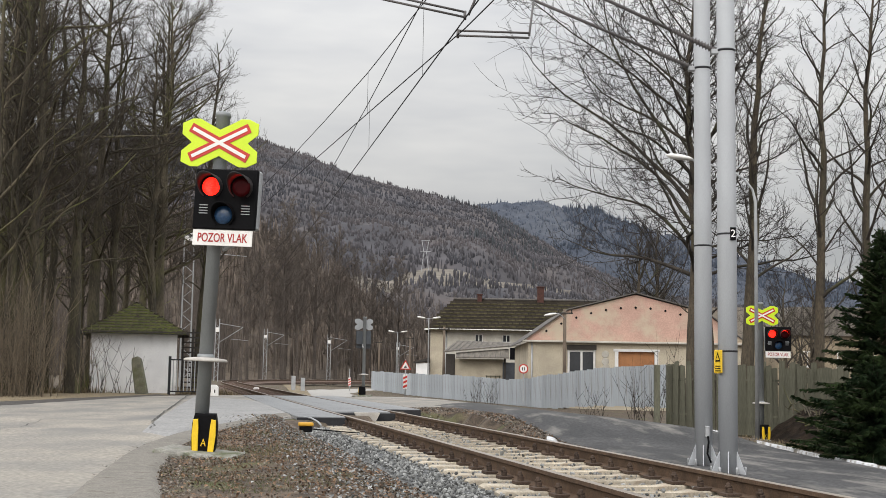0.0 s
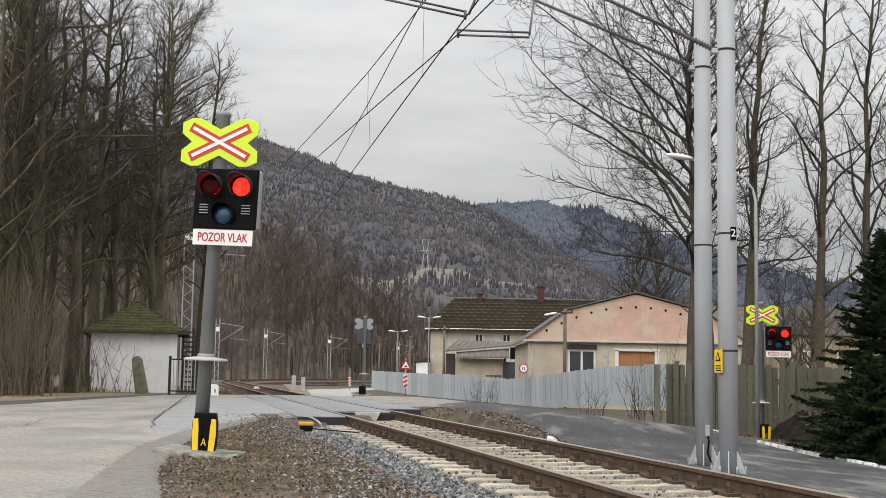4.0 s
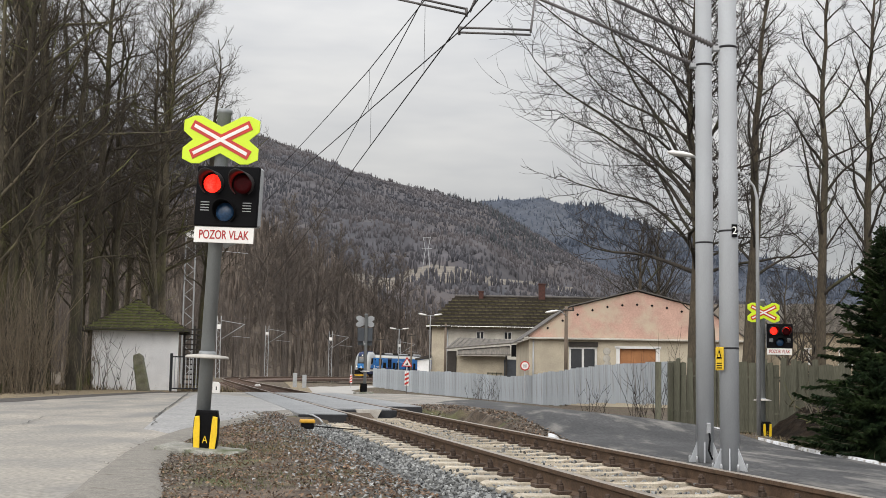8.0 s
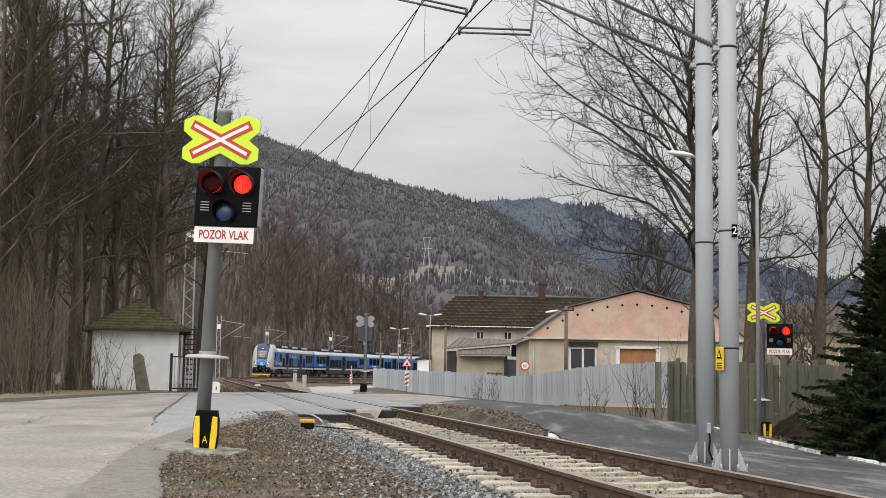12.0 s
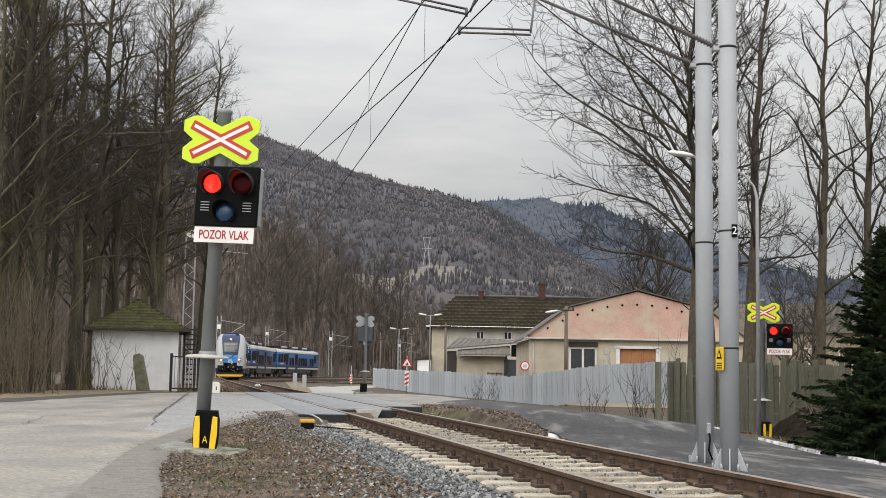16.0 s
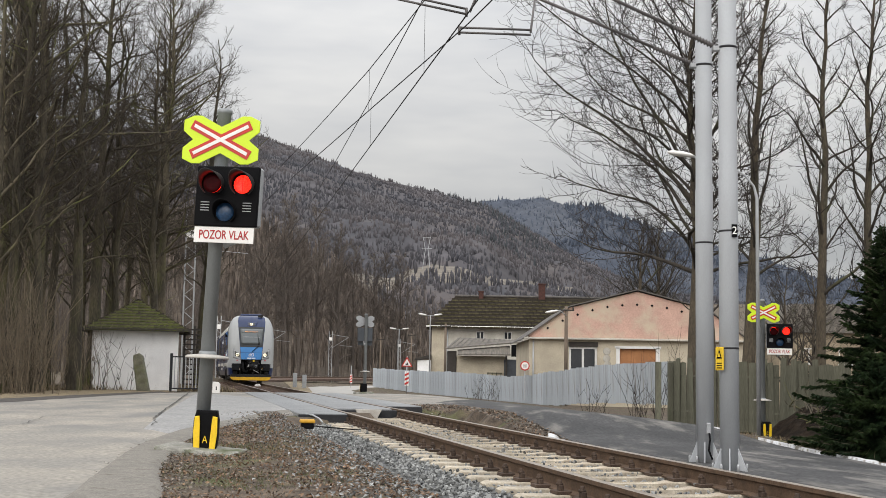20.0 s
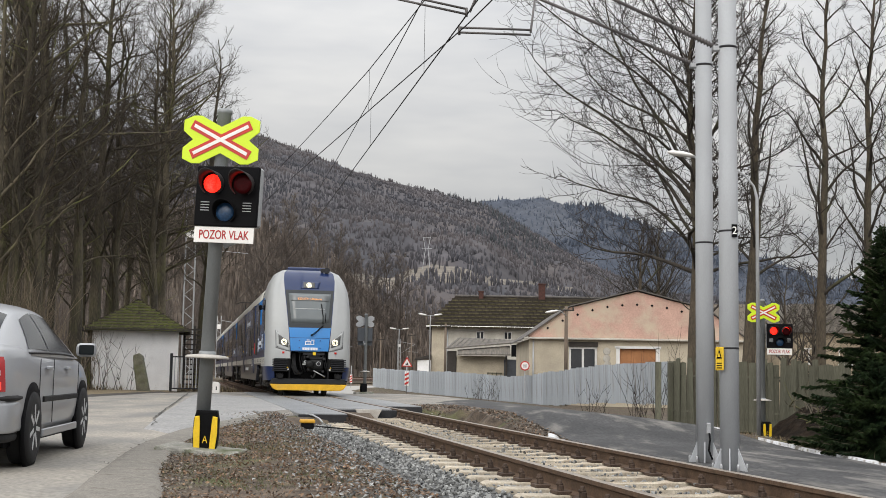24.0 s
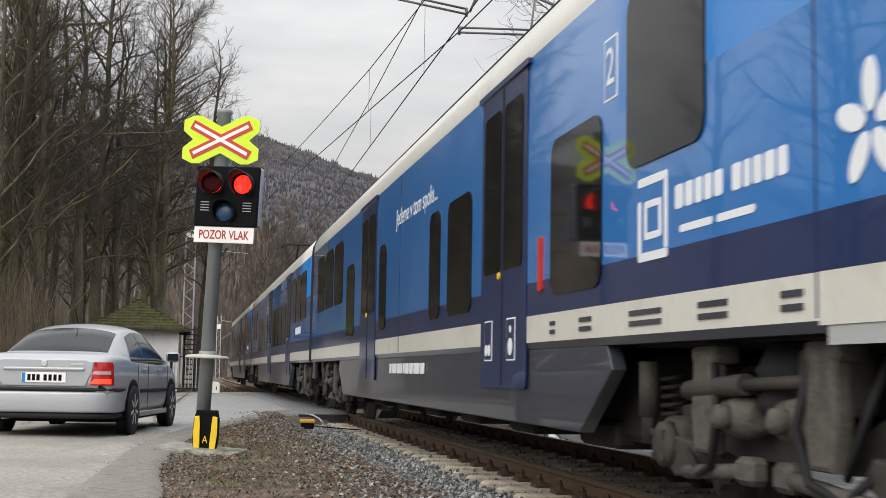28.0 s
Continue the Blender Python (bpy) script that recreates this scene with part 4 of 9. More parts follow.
def bare_tree(seed, h, r, first=0.3, limbs=22, reach=0.42, sub=7, twig=7, rise=0.5, thin=1.0, lean=(0, 0), tsize=0.006, lower=0.5, arch=0.0, side=None, taper=0.9):
    """Meshes of trunk, limbs and twigs of a leafless tree. arch: how far its limbs bow over; side: the direction in which it has grown widest."""
    rnd = random.Random(seed)
    trunk, big, small = Sticks(), Sticks(), Sticks()
    tp = [Vector((0, 0, -0.3))]
    n = 14
    wx = wy = 0.0
    for i in range(1, n + 1):
        t = i / n
        wx, wy = wx * 0.8 + rnd.gauss(0, 0.008) * h, wy * 0.8 + rnd.gauss(0, 0.008) * h
        tp.append(Vector((lean[0] * t * h + wx * t, lean[1] * t * h + wy * t, h * t)))
    rad = [r * (1.35 if i == 0 else 1) * (1 - 0.93 * (i / n) ** 1.1) + 0.004 for i in range(n + 1)]
    trunk.bar(tp, rad, 10)
    for k in range(limbs):
        t = first + (0.98 - first) * ((k + rnd.random() * 0.8) / limbs)
        i = min(n - 1, int(t * n))
        p = tp[i].lerp(tp[i + 1], t * n - i)
        a = 2.4 * k + rnd.uniform(-0.5, 0.5)
        ln = reach * h * (1.15 - taper * t) * rnd.uniform(0.7, 1.15)
        if side is not None:
            ln *= 0.82 + 0.26 * math.cos(a - side)
        if t < first + 0.15:
            ln *= lower + rnd.random() * (1 - lower)
        d = Vector((math.cos(a), math.sin(a), rise * rnd.uniform(0.65, 1.4) + 0.7 * max(0, t - 0.6)))
        r0 = min(rad[i] * 0.62, 0.013 * ln + 0.012) * thin
        pts = bend(rnd, p, d, ln, 9, 0.12, (-0.9 * arch * (1 - 0.8 * t), 0.05 + 0.5 * arch))
        big.bar(pts, [r0 * (1 - 0.88 * j / 9) + 0.002 for j in range(10)], 5)
        for m in range(sub):
            u = 0.15 + 0.83 * (m + rnd.random()) / sub
            q, dd = along(pts, u)
            l2 = ln * (0.50 - 0.28 * u) * rnd.uniform(0.5, 1.3)
            sp = bend(rnd, q, dd * 0.9 + sideways(rnd, dd) * 0.85 + Vector((0, 0, 0.12)), l2, 5, 0.20, (-0.5 * arch, 0.08 + 0.7 * arch))
            r1 = max(tsize * 1.2, r0 * 0.35 * (1.1 - u))
            small.bar(sp, [r1, r1 * 0.85, r1 * 0.7, r1 * 0.55, r1 * 0.4, tsize * 0.5], 3)
            for w in range(twig):
                x = 0.15 + 0.85 * (w + rnd.random()) / twig
                qq, d3 = along(sp, min(0.999, x))
                l3 = l2 * rnd.uniform(0.18, 0.5)
                tw = bend(rnd, qq, d3 + sideways(rnd, d3) * 0.9 + Vector((0, 0, 0.15)), l3, 3, 0.25, (0.0, 0.15 + 0.6 * arch))
                small.bar(tw, [tsize * 0.75, tsize * 0.65, tsize * 0.5, tsize * 0.3], 3)
    return trunk, big, small


def plant_tree(meshes, x, y, turn, size, label, z=None, group="bare trees", name="bare_tree"):
    t = thing(name, label, "tree", Matrix.Translation((x, y, gz(x, y) if z is None else z)) @ Matrix.Rotation(turn, 4, "Z") @ Matrix.Scale(size, 4), group)
    for nm, me in zip(("trunk", "branchwork", "crown"), meshes):
        ob = new(nm, me)
        ob.parent = t
    return t


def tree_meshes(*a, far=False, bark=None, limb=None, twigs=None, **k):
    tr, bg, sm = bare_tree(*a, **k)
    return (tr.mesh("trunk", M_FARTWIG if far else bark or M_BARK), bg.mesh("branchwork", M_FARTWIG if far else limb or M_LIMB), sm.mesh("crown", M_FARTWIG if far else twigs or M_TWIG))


RND = random.Random(5)
# the trees beside the side road
M_ROADBARK = mat("brown_roadside_bark", (0.098, 0.078, 0.054), 0.95, var=0.5, scale=3, fine=26, bump=0.8, bump_dist=0.03, tint=(0.052, 0.042, 0.030), stretch=(1, 1, 0.3), stain=(0.070, 0.068, 0.038), stain_at=(0.5, 0.7))
big_a = tree_meshes(24, 15.0, 0.22, first=0.31, limbs=48, reach=0.55, sub=15, twig=10, rise=0.85, tsize=0.0115, lower=0.8, thin=0.80, bark=M_ROADBARK, arch=0.18, lean=(0.012, 0), side=3.2, taper=0.55)
big_b = tree_meshes(22, 15.0, 0.22, first=0.30, limbs=24, reach=0.24, sub=8, twig=8, rise=1.3, tsize=0.0065, lean=(0.045, 0), bark=M_ROADBARK, arch=0.08, thin=1.2)
big_c = tree_meshes(23, 15.5, 0.18, first=0.22, limbs=30, reach=0.29, sub=9, twig=8, rise=1.2, tsize=0.0065, bark=M_ROADBARK, arch=0.10, lean=(0.038, 0))
plant_tree(big_a, 7.95, 39.5, 0.0, 1.0, "large leafless tree with spreading limbs beside the side road")
plant_tree(big_b, 9.20, 38.0, 0.0, 1.0, "tall slim leafless tree beside the wooden fence")
plant_tree(big_c, 11.58, 38.5, 0.0, 1.0, "tall leafless tree behind the wooden fence")
plant_tree(big_c, 13.95, 41.0, 0.6, 1.05, "tall leafless tree behind the spruce")
plant_tree(big_b, 10.6, 48.0, 3.4, 0.8, "slim leafless tree in the yard")
plant_tree(big_b, 17.0, 47.0, 5.4, 1.0, "slim leafless tree in the yard")
yard_bush = tree_meshes(27, 6.4, 0.14, first=0.12, limbs=30, reach=0.55, sub=9, twig=7, rise=1.0, tsize=0.0075, bark=M_ROADBARK, arch=0.05)
plant_tree(yard_bush, 15.4, 98.0, 0.7, 2.1, "leafless tree behind the pink house")
plant_tree(yard_bush, 17.8, 101.0, 2.9, 2.2, "leafless tree behind the pink house")
plant_tree(yard_bush, 20.8, 75.0, 4.4, 1.25, "low leafless fruit tree in the yard")
plant_tree(yard_bush, 24.5, 82.0, 1.4, 1.4, "low leafless fruit tree in the yard")

# the wood on the bank beyond the road
M_WOODBARK = mat("mossy_woodland_bark", (0.115, 0.096, 0.064), 0.95, var=0.6, scale=2.5, fine=24, bump=0.9, bump_dist=0.03, tint=(0.045, 0.038, 0.027), stretch=(1, 1, 0.25),
                 stain=(0.105, 0.108, 0.036), stain_at=(0.48, 0.64), stain_scale=0.7, object_random=0.45)
M_WOODTWIG = mat("brown_woodland_twig", (0.066, 0.052, 0.038), 0.95, var=0.3, scale=2, fine=20, bump=0.0, island=0.35)
wood = [tree_meshes(31, 17, 0.23, first=0.22, limbs=30, reach=0.27, sub=7, twig=6, rise=1.25, tsize=0.0080, lower=0.6, bark=M_WOODBARK, limb=M_WOODBARK, twigs=M_WOODTWIG, arch=0.05, lean=(0.03, 0)),
        tree_meshes(32, 18, 0.26, first=0.28, limbs=40, reach=0.36, sub=13, twig=11, rise=0.85, tsize=0.0075, lower=0.6, bark=M_WOODBARK, limb=M_WOODBARK, twigs=M_WOODTWIG, arch=0.16, lean=(-0.02, 0.02)),
        tree_meshes(33, 16, 0.17, first=0.2, limbs=28, reach=0.25, sub=7, twig=6, rise=1.4, tsize=0.0080, lower=0.5, bark=M_WOODBARK, limb=M_WOODBARK, twigs=M_WOODTWIG, arch=0.06, lean=(0.04, 0.01))]
WOOD_AT = [(-14.9, 42.2), (-14.2, 50.9), (-13.9, 40.0), (-13.1, 40.5), (-14.6, 44.0), (-15.2, 48.0), (-13.2, 45.0), (-17.2, 51.0), (-16.4, 55.0), (-14.3, 53.0), (-12.6, 56.5), (-15.6, 61.0), (-18.8, 58.0), (-19.5, 66.0), (-17.0, 70.0),
           (-21.5, 62.0), (-15.9, 66.5), (-14.0, 39.0), (-14.9, 41.2), (-15.9, 45.5), (-16.2, 47.2), (-17.9, 54.0), (-18.0, 49.5), (-20.0, 56.0), (-16.9, 58.5), (-13.6, 60.0), (-13.5, 51.6), (-12.3, 53.5), (-13.2, 58.0), (-14.1, 40.6), (-12.0, 62.0)]
for i, (x, y) in enumerate(WOOD_AT):
    k = RND.uniform(0.85, 1.1)
    plant_tree(wood[i % 3], x, y, RND.uniform(0, 6.28), k, "tall leafless tree in the wood on the bank", group="trees of the wood")
# the wood goes on beside and behind the viewer; the train's windows and the motor car's glass show it
# these unseen trees are also added to dim the low sky behind the viewer
for i in range(18):
    x, y = (-16.5 - 4.0 * (i % 2) + RND.uniform(-1, 1), 32.0 - 6.0 * (i // 2) + RND.uniform(-1, 1)) if i < 10 else (-24 + 7.0 * (i - 10) + RND.uniform(-1, 1), -64 - 4 * (i % 2) + RND.uniform(-1, 1))
    plant_tree(wood[i % 3], x, y, RND.uniform(0, 6.28), RND.uniform(0.8, 1.0), "tall leafless tree of the wood along the road", group="trees of the wood")

# height of the crest above the eye for each metre of distance, by direction
RIDGE_X = [-0.9, -0.5, -0.3, -0.2, -0.15, -0.12, -0.084, -0.047, -0.011, 0.030, 0.075, 0.12, 0.17, 0.30, 0.6, 0.9]
RIDGE_1 = [0.19, 0.19, 0.195, 0.197, 0.186, 0.176, 0.163, 0.153, 0.144, 0.134, 0.108, 0.085, 0.065, 0.05, 0.05, 0.05]
RIDGE_2 = [0.12, 0.12, 0.12, 0.12, 0.12, 0.12, 0.12, 0.12, 0.128, 0.136, 0.142, 0.136, 0.118, 0.080, 0.07, 0.07]


RIDGE_0 = [0.12, 0.12, 0.125, 0.125, 0.115, 0.10, 0.076, 0.046, 0.032, 0.022, 0.018, 0.015, 0.012, 0.01, 0.01, 0.01]


def bank_z(x, y):
    t = min(1.0, max(0.0, (y - 226) / 94))
    return max(gz(x, y), (320 * float(np.interp(x / y, RIDGE_X, RIDGE_0)) + 0.8) * t ** 1.05 - 2 * (1 - t))


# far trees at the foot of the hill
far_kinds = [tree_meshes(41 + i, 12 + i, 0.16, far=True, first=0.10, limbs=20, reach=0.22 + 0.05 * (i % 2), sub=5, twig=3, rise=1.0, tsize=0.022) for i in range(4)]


def far_trees():
    rnd = random.Random(8)
    spots = []
    for _ in range(120):                       # behind the hut and the bend
        spots.append((rnd.uniform(-52, -27), rnd.uniform(95, 215), rnd.uniform(0.7, 1.1)))
    for _ in range(70):                       # behind the bend, across the view
        spots.append((rnd.uniform(-40, 10), rnd.uniform(232, 300), rnd.uniform(0.7, 1.15)))
    for _ in range(45):
        spots.append((rnd.uniform(5, 75), rnd.uniform(165, 290), rnd.uniform(0.6, 0.95)))
    for x, y, k in [(-19.3, 150, 1.25), (-21.5, 160, 1.3), (-16.6, 170, 1.1), (-9.3, 165, 0.95), (-7.8, 172, 0.9)]:
        spots.append((x + 1.0, y + 70, k * 1.5))
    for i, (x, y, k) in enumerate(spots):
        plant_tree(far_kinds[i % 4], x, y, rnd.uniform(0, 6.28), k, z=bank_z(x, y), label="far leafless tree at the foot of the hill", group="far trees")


far_trees()
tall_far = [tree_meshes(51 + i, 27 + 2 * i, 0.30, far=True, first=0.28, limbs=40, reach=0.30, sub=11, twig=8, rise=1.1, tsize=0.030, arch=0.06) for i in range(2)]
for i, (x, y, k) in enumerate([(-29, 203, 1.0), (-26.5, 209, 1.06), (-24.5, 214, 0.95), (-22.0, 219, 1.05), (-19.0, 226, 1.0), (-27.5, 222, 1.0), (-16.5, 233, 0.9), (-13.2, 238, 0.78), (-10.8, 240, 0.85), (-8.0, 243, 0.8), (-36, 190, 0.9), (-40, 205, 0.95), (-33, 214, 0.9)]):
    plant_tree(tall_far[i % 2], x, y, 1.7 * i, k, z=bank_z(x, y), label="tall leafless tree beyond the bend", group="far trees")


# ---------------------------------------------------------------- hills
# distance haze is put into the bluish, low-contrast canopy, tree and fir colours
M_HILL = mat("hazed_hill_canopy", (0.086, 0.077, 0.081), 1.0, var=0.45, scale=0.006, fine=0.05, bump=0.0, tint=(0.050, 0.051, 0.060), stain=(0.105, 0.086, 0.078), stain_at=(0.50, 0.72), stain_scale=0.02, stretch=(1, 0.6, 0.5))
M_FARHILL = mat("hazed_far_canopy", (0.068, 0.076, 0.094), 1.0, var=0.25, scale=0.006, fine=0.08, bump=0.0, tint=(0.044, 0.054, 0.076))
M_HILLTREE = mat("hazed_hill_trees", (0.094, 0.084, 0.087), 1.0, var=0.45, scale=0.006, fine=0.05, bump=0.0, tint=(0.058, 0.059, 0.069), island=0.06)
M_HILLFIR = mat("hazed_hill_firs", (0.050, 0.055, 0.061), 1.0, var=0.3, scale=0.05, fine=1.2, bump=0.0, island=0.3)
M_FIELD = mat("pale_winter_meadow", (0.200, 0.176, 0.142), 1.0, var=0.5, scale=0.02, fine=0.25, bump=0.0, tint=(0.12, 0.105, 0.092))


def slope_z(near, far, ridge, seed, rough, x, t):
    """The height of a hillside in direction x at a share t of its depth."""
    z = (far * float(np.interp(x, RIDGE_X, ridge)) + 0.8) * t ** 1.05 + rough * noise.noise(Vector((x * 14, t * 5, seed))) * min(1, 3 * t)
    return z - 2 * (1 - t)


def hill_t(x, m):
    """How deep into the near hillside a line of sight that climbs m metres a metre meets it."""
    lo, hi = 0.02, 1.0
    for _ in range(30):
        t = (lo + hi) / 2
        lo, hi = (t, hi) if slope_z(330, 1500, RIDGE_1, 3, 9.0, x, t) - 0.81 < m * (330 + 1170 * t) else (lo, t)
    return lo


def meadow_span(x):
    """Lower and upper edge of the open meadow, as climbs of the line of sight."""
    lo = float(np.interp(x, [-0.088, -0.07, -0.04, -0.02, 0.02, 0.045, 0.075, 0.11], [0.066, 0.058, 0.060, 0.068, 0.070, 0.066, 0.064, 0.064]))
    hi = float(np.interp(x, [-0.088, -0.07, -0.04, -0.028, -0.005, 0.02, 0.045, 0.075, 0.11], [0.068, 0.078, 0.074, 0.082, 0.087, 0.083, 0.075, 0.074, 0.068]))
    return lo, hi


def canopy(x, y, k):
    """The uneven top of a leafless wood seen from afar."""
    a = noise.noise(Vector((x / (46 * k), y / (60 * k), 1.3))) * 5.0 + noise.noise(Vector((x / (17 * k), y / (26 * k), 4.1))) * 3.2
    return (a + noise.noise(Vector((x / (6.5 * k), y / (11 * k), 7.7))) * 2.2 + 4.0) * k


def hill(name, near, far, ridge, label, seed, firs, trees, mats, floor, tall, wide, rough, fir_tall=(8, 15), spread=0.42, meadow=False, crown=0.0):
    xs = np.concatenate([np.linspace(-0.9, -0.33, 24)[:-1], np.linspace(-0.33, 0.33, 520 if crown else 60), np.linspace(0.33, 0.9, 24)[1:]])
    vs, fs, rows = [], [], 120 if crown else 14
    for j in range(rows + 1):
        t = j / rows
        d = near + (far - near) * t
        for x in xs:
            z = slope_z(near, far, ridge, seed, rough, x, t)
            if crown:
                open_land = 0.0
                if meadow and -0.088 < x < 0.11:
                    lo, hi = meadow_span(x)
                    m = (z - 0.81) / d
                    open_land = smooth_step(lo - 0.003, lo + 0.002, m) * (1 - smooth_step(hi - 0.002, hi + 0.003, m))
                z += canopy(x * d, d, crown) * (1 - open_land)
            vs.append((x * d, d, z))
    n = len(xs)
    for j in range(rows):
        for i in range(n - 1):
            a = j * n + i
            fs.append((a, a + 1, a + n + 1, a + n))
    for i in range(n):                          # falls away behind the crest
        p = vs[rows * n + i]
        vs.append((p[0] * 1.25, p[1] * 1.25, -20))
    for i in range(n - 1):
        a = rows * n + i
        fs.append((a, a + 1, a + n + 1, a + n))
    me = bpy.data.meshes.new(name)
    me.from_pydata(vs, [], fs)
    me.materials.append(floor)
    me.polygons.foreach_set("use_smooth", [True] * len(fs))
    tagged(new(name, me), label, "hill", kind="structure")
    rnd = random.Random(seed)
    for nm, count, m, lab in (("far_woods", trees, mats[0], "greyish leafless woodland on the hill"), ("far_firs", firs, mats[1], "dark firs on the hill")):
        v, f, made = [], [], 0
        while made < count:
            x, t = rnd.uniform(-spread, spread), rnd.random() ** 0.75
            if t < 0.05:
                continue
            if nm == "far_firs":
                if noise.noise(Vector((x * 11, t * 4.2, seed + 9))) < 0.16 + 0.25 * (t < 0.45) + 0.2 * (x < -0.06):
                    made += 0.1
                    continue
                if rnd.random() < 0.03:
                    t = rnd.uniform(0.95, 1.0)
            d = near + (far - near) * t
            z = slope_z(near, far, ridge, seed, rough, x, t)
            if meadow and -0.088 < x < 0.11:
                lo, hi = meadow_span(x)
                if lo < (z - 0.81) / d < hi and rnd.random() < 0.93 - 1.0 * max(0, noise.noise(Vector((x * 45, t * 30, 2)))):
                    continue
            made += 1
            p = Vector((x * d, d, z + (canopy(x * d, d, crown) - 0.35 * tall[1] if crown else 0)))
            if nm == "far_firs":
                hh, ww, prof = rnd.uniform(*fir_tall), rnd.uniform(0.11, 0.18) * fir_tall[1], ((0.8, 0.05), (1.0, 0.15), (0.5, 0.55), (0.0, 1.0))
            else:
                hh, ww, prof = rnd.uniform(*tall), rnd.uniform(*wide), ((0.4, 0.0), (1.0, 0.55), (0.85, 0.85), (0.0, 1.0))
            o = len(v)
            for q, zz in prof[:-1]:
                for s in range(5):
                    an = 2 * math.pi * s / 5 + zz * 3
                    w = ww * q * rnd.uniform(0.55, 1.35)
                    v.append(p + Vector((w * math.cos(an), w * math.sin(an), hh * (zz + rnd.uniform(-0.1, 0.1)) - 0.5)))
            v.append(p + Vector((rnd.gauss(0, 0.15) * ww, 0, hh)))
            for r in range(2):
                for s in range(5):
                    f.append((o + r * 5 + s, o + r * 5 + (s + 1) % 5, o + r * 5 + 5 + (s + 1) % 5, o + r * 5 + 5 + s))
            for s in range(5):
                f.append((o + 10 + s, o + 10 + (s + 1) % 5, o + 15))
        if not v:
            continue
        me = bpy.data.meshes.new(nm)
        me.from_pydata(v, [], f)
        me.materials.append(m)
        me.polygons.foreach_set("use_smooth", [True] * len(f))
        tagged(new(nm, me), lab, "woodland", kind="stuff")


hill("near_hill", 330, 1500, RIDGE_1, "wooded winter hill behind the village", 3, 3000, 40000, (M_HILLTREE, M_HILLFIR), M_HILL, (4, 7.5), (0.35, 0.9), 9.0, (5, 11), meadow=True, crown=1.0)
# the far hill's woods and firs hold still more blue haze in their colours
hill("far_hill", 1700, 2700, RIDGE_2, "far wooded hill, bluish from painted haze", 6, 3600, 14000, (mat("hazed_far_hill_trees", (0.088, 0.104, 0.136), 1.0, var=0.2, scale=0.01, fine=0.1, bump=0.0, island=0.08), mat("hazed_far_hill_firs", (0.058, 0.071, 0.098), 1.0, var=0.3, scale=0.05, fine=1.2, bump=0.0, island=0.1)), M_FARHILL, (7, 13), (0.6, 1.5), 12.0, (12, 22), crown=1.7)
M_BANKFLOOR = mat("brown_forest_floor", (0.120, 0.095, 0.072), 1.0, var=0.45, scale=0.15, fine=1.6, bump=0.0, tint=(0.080, 0.064, 0.050), stretch=(2, 1, 0.5))
M_BANKTREE = mat("thin_brown_forest_trunks", (0.150, 0.120, 0.098), 1.0, var=0.3, scale=0.3, fine=2, bump=0.0, island=0.5)
hill("wooded_bank", 226, 320, RIDGE_0, "brown leafless forest behind the bend", 12, 0, 15000, (M_BANKTREE, M_HILLFIR), M_BANKFLOOR, (2.5, 7.0), (0.05, 0.21), 1.2)
bm = bmesh.new()
g = []
for j in range(9):
    g.append([])
    for i in range(60):
        x = -0.088 + 0.198 * i / 59
        lo, hi = meadow_span(x)
        tt = hill_t(x, lo + (hi - lo) * (j / 8 + 0.10 * noise.noise(Vector((i * 0.35, 3, j * 0.1)))))
        d = 330 + 1170 * tt
        g[-1].append(bm.verts.new((x * d, d, slope_z(330, 1500, RIDGE_1, 3, 9.0, x, tt) + (2.0 if 0 < j < 8 and 0 < i < 59 else -3.0))))
for j in range(8):
    for i in range(59):
        bm.faces.new((g[j][i], g[j][i + 1], g[j + 1][i + 1], g[j + 1][i])).smooth = True
whole("meadow", bm, M_FIELD, "pale dry meadow on the foot of the hill", "meadow", kind="structure")


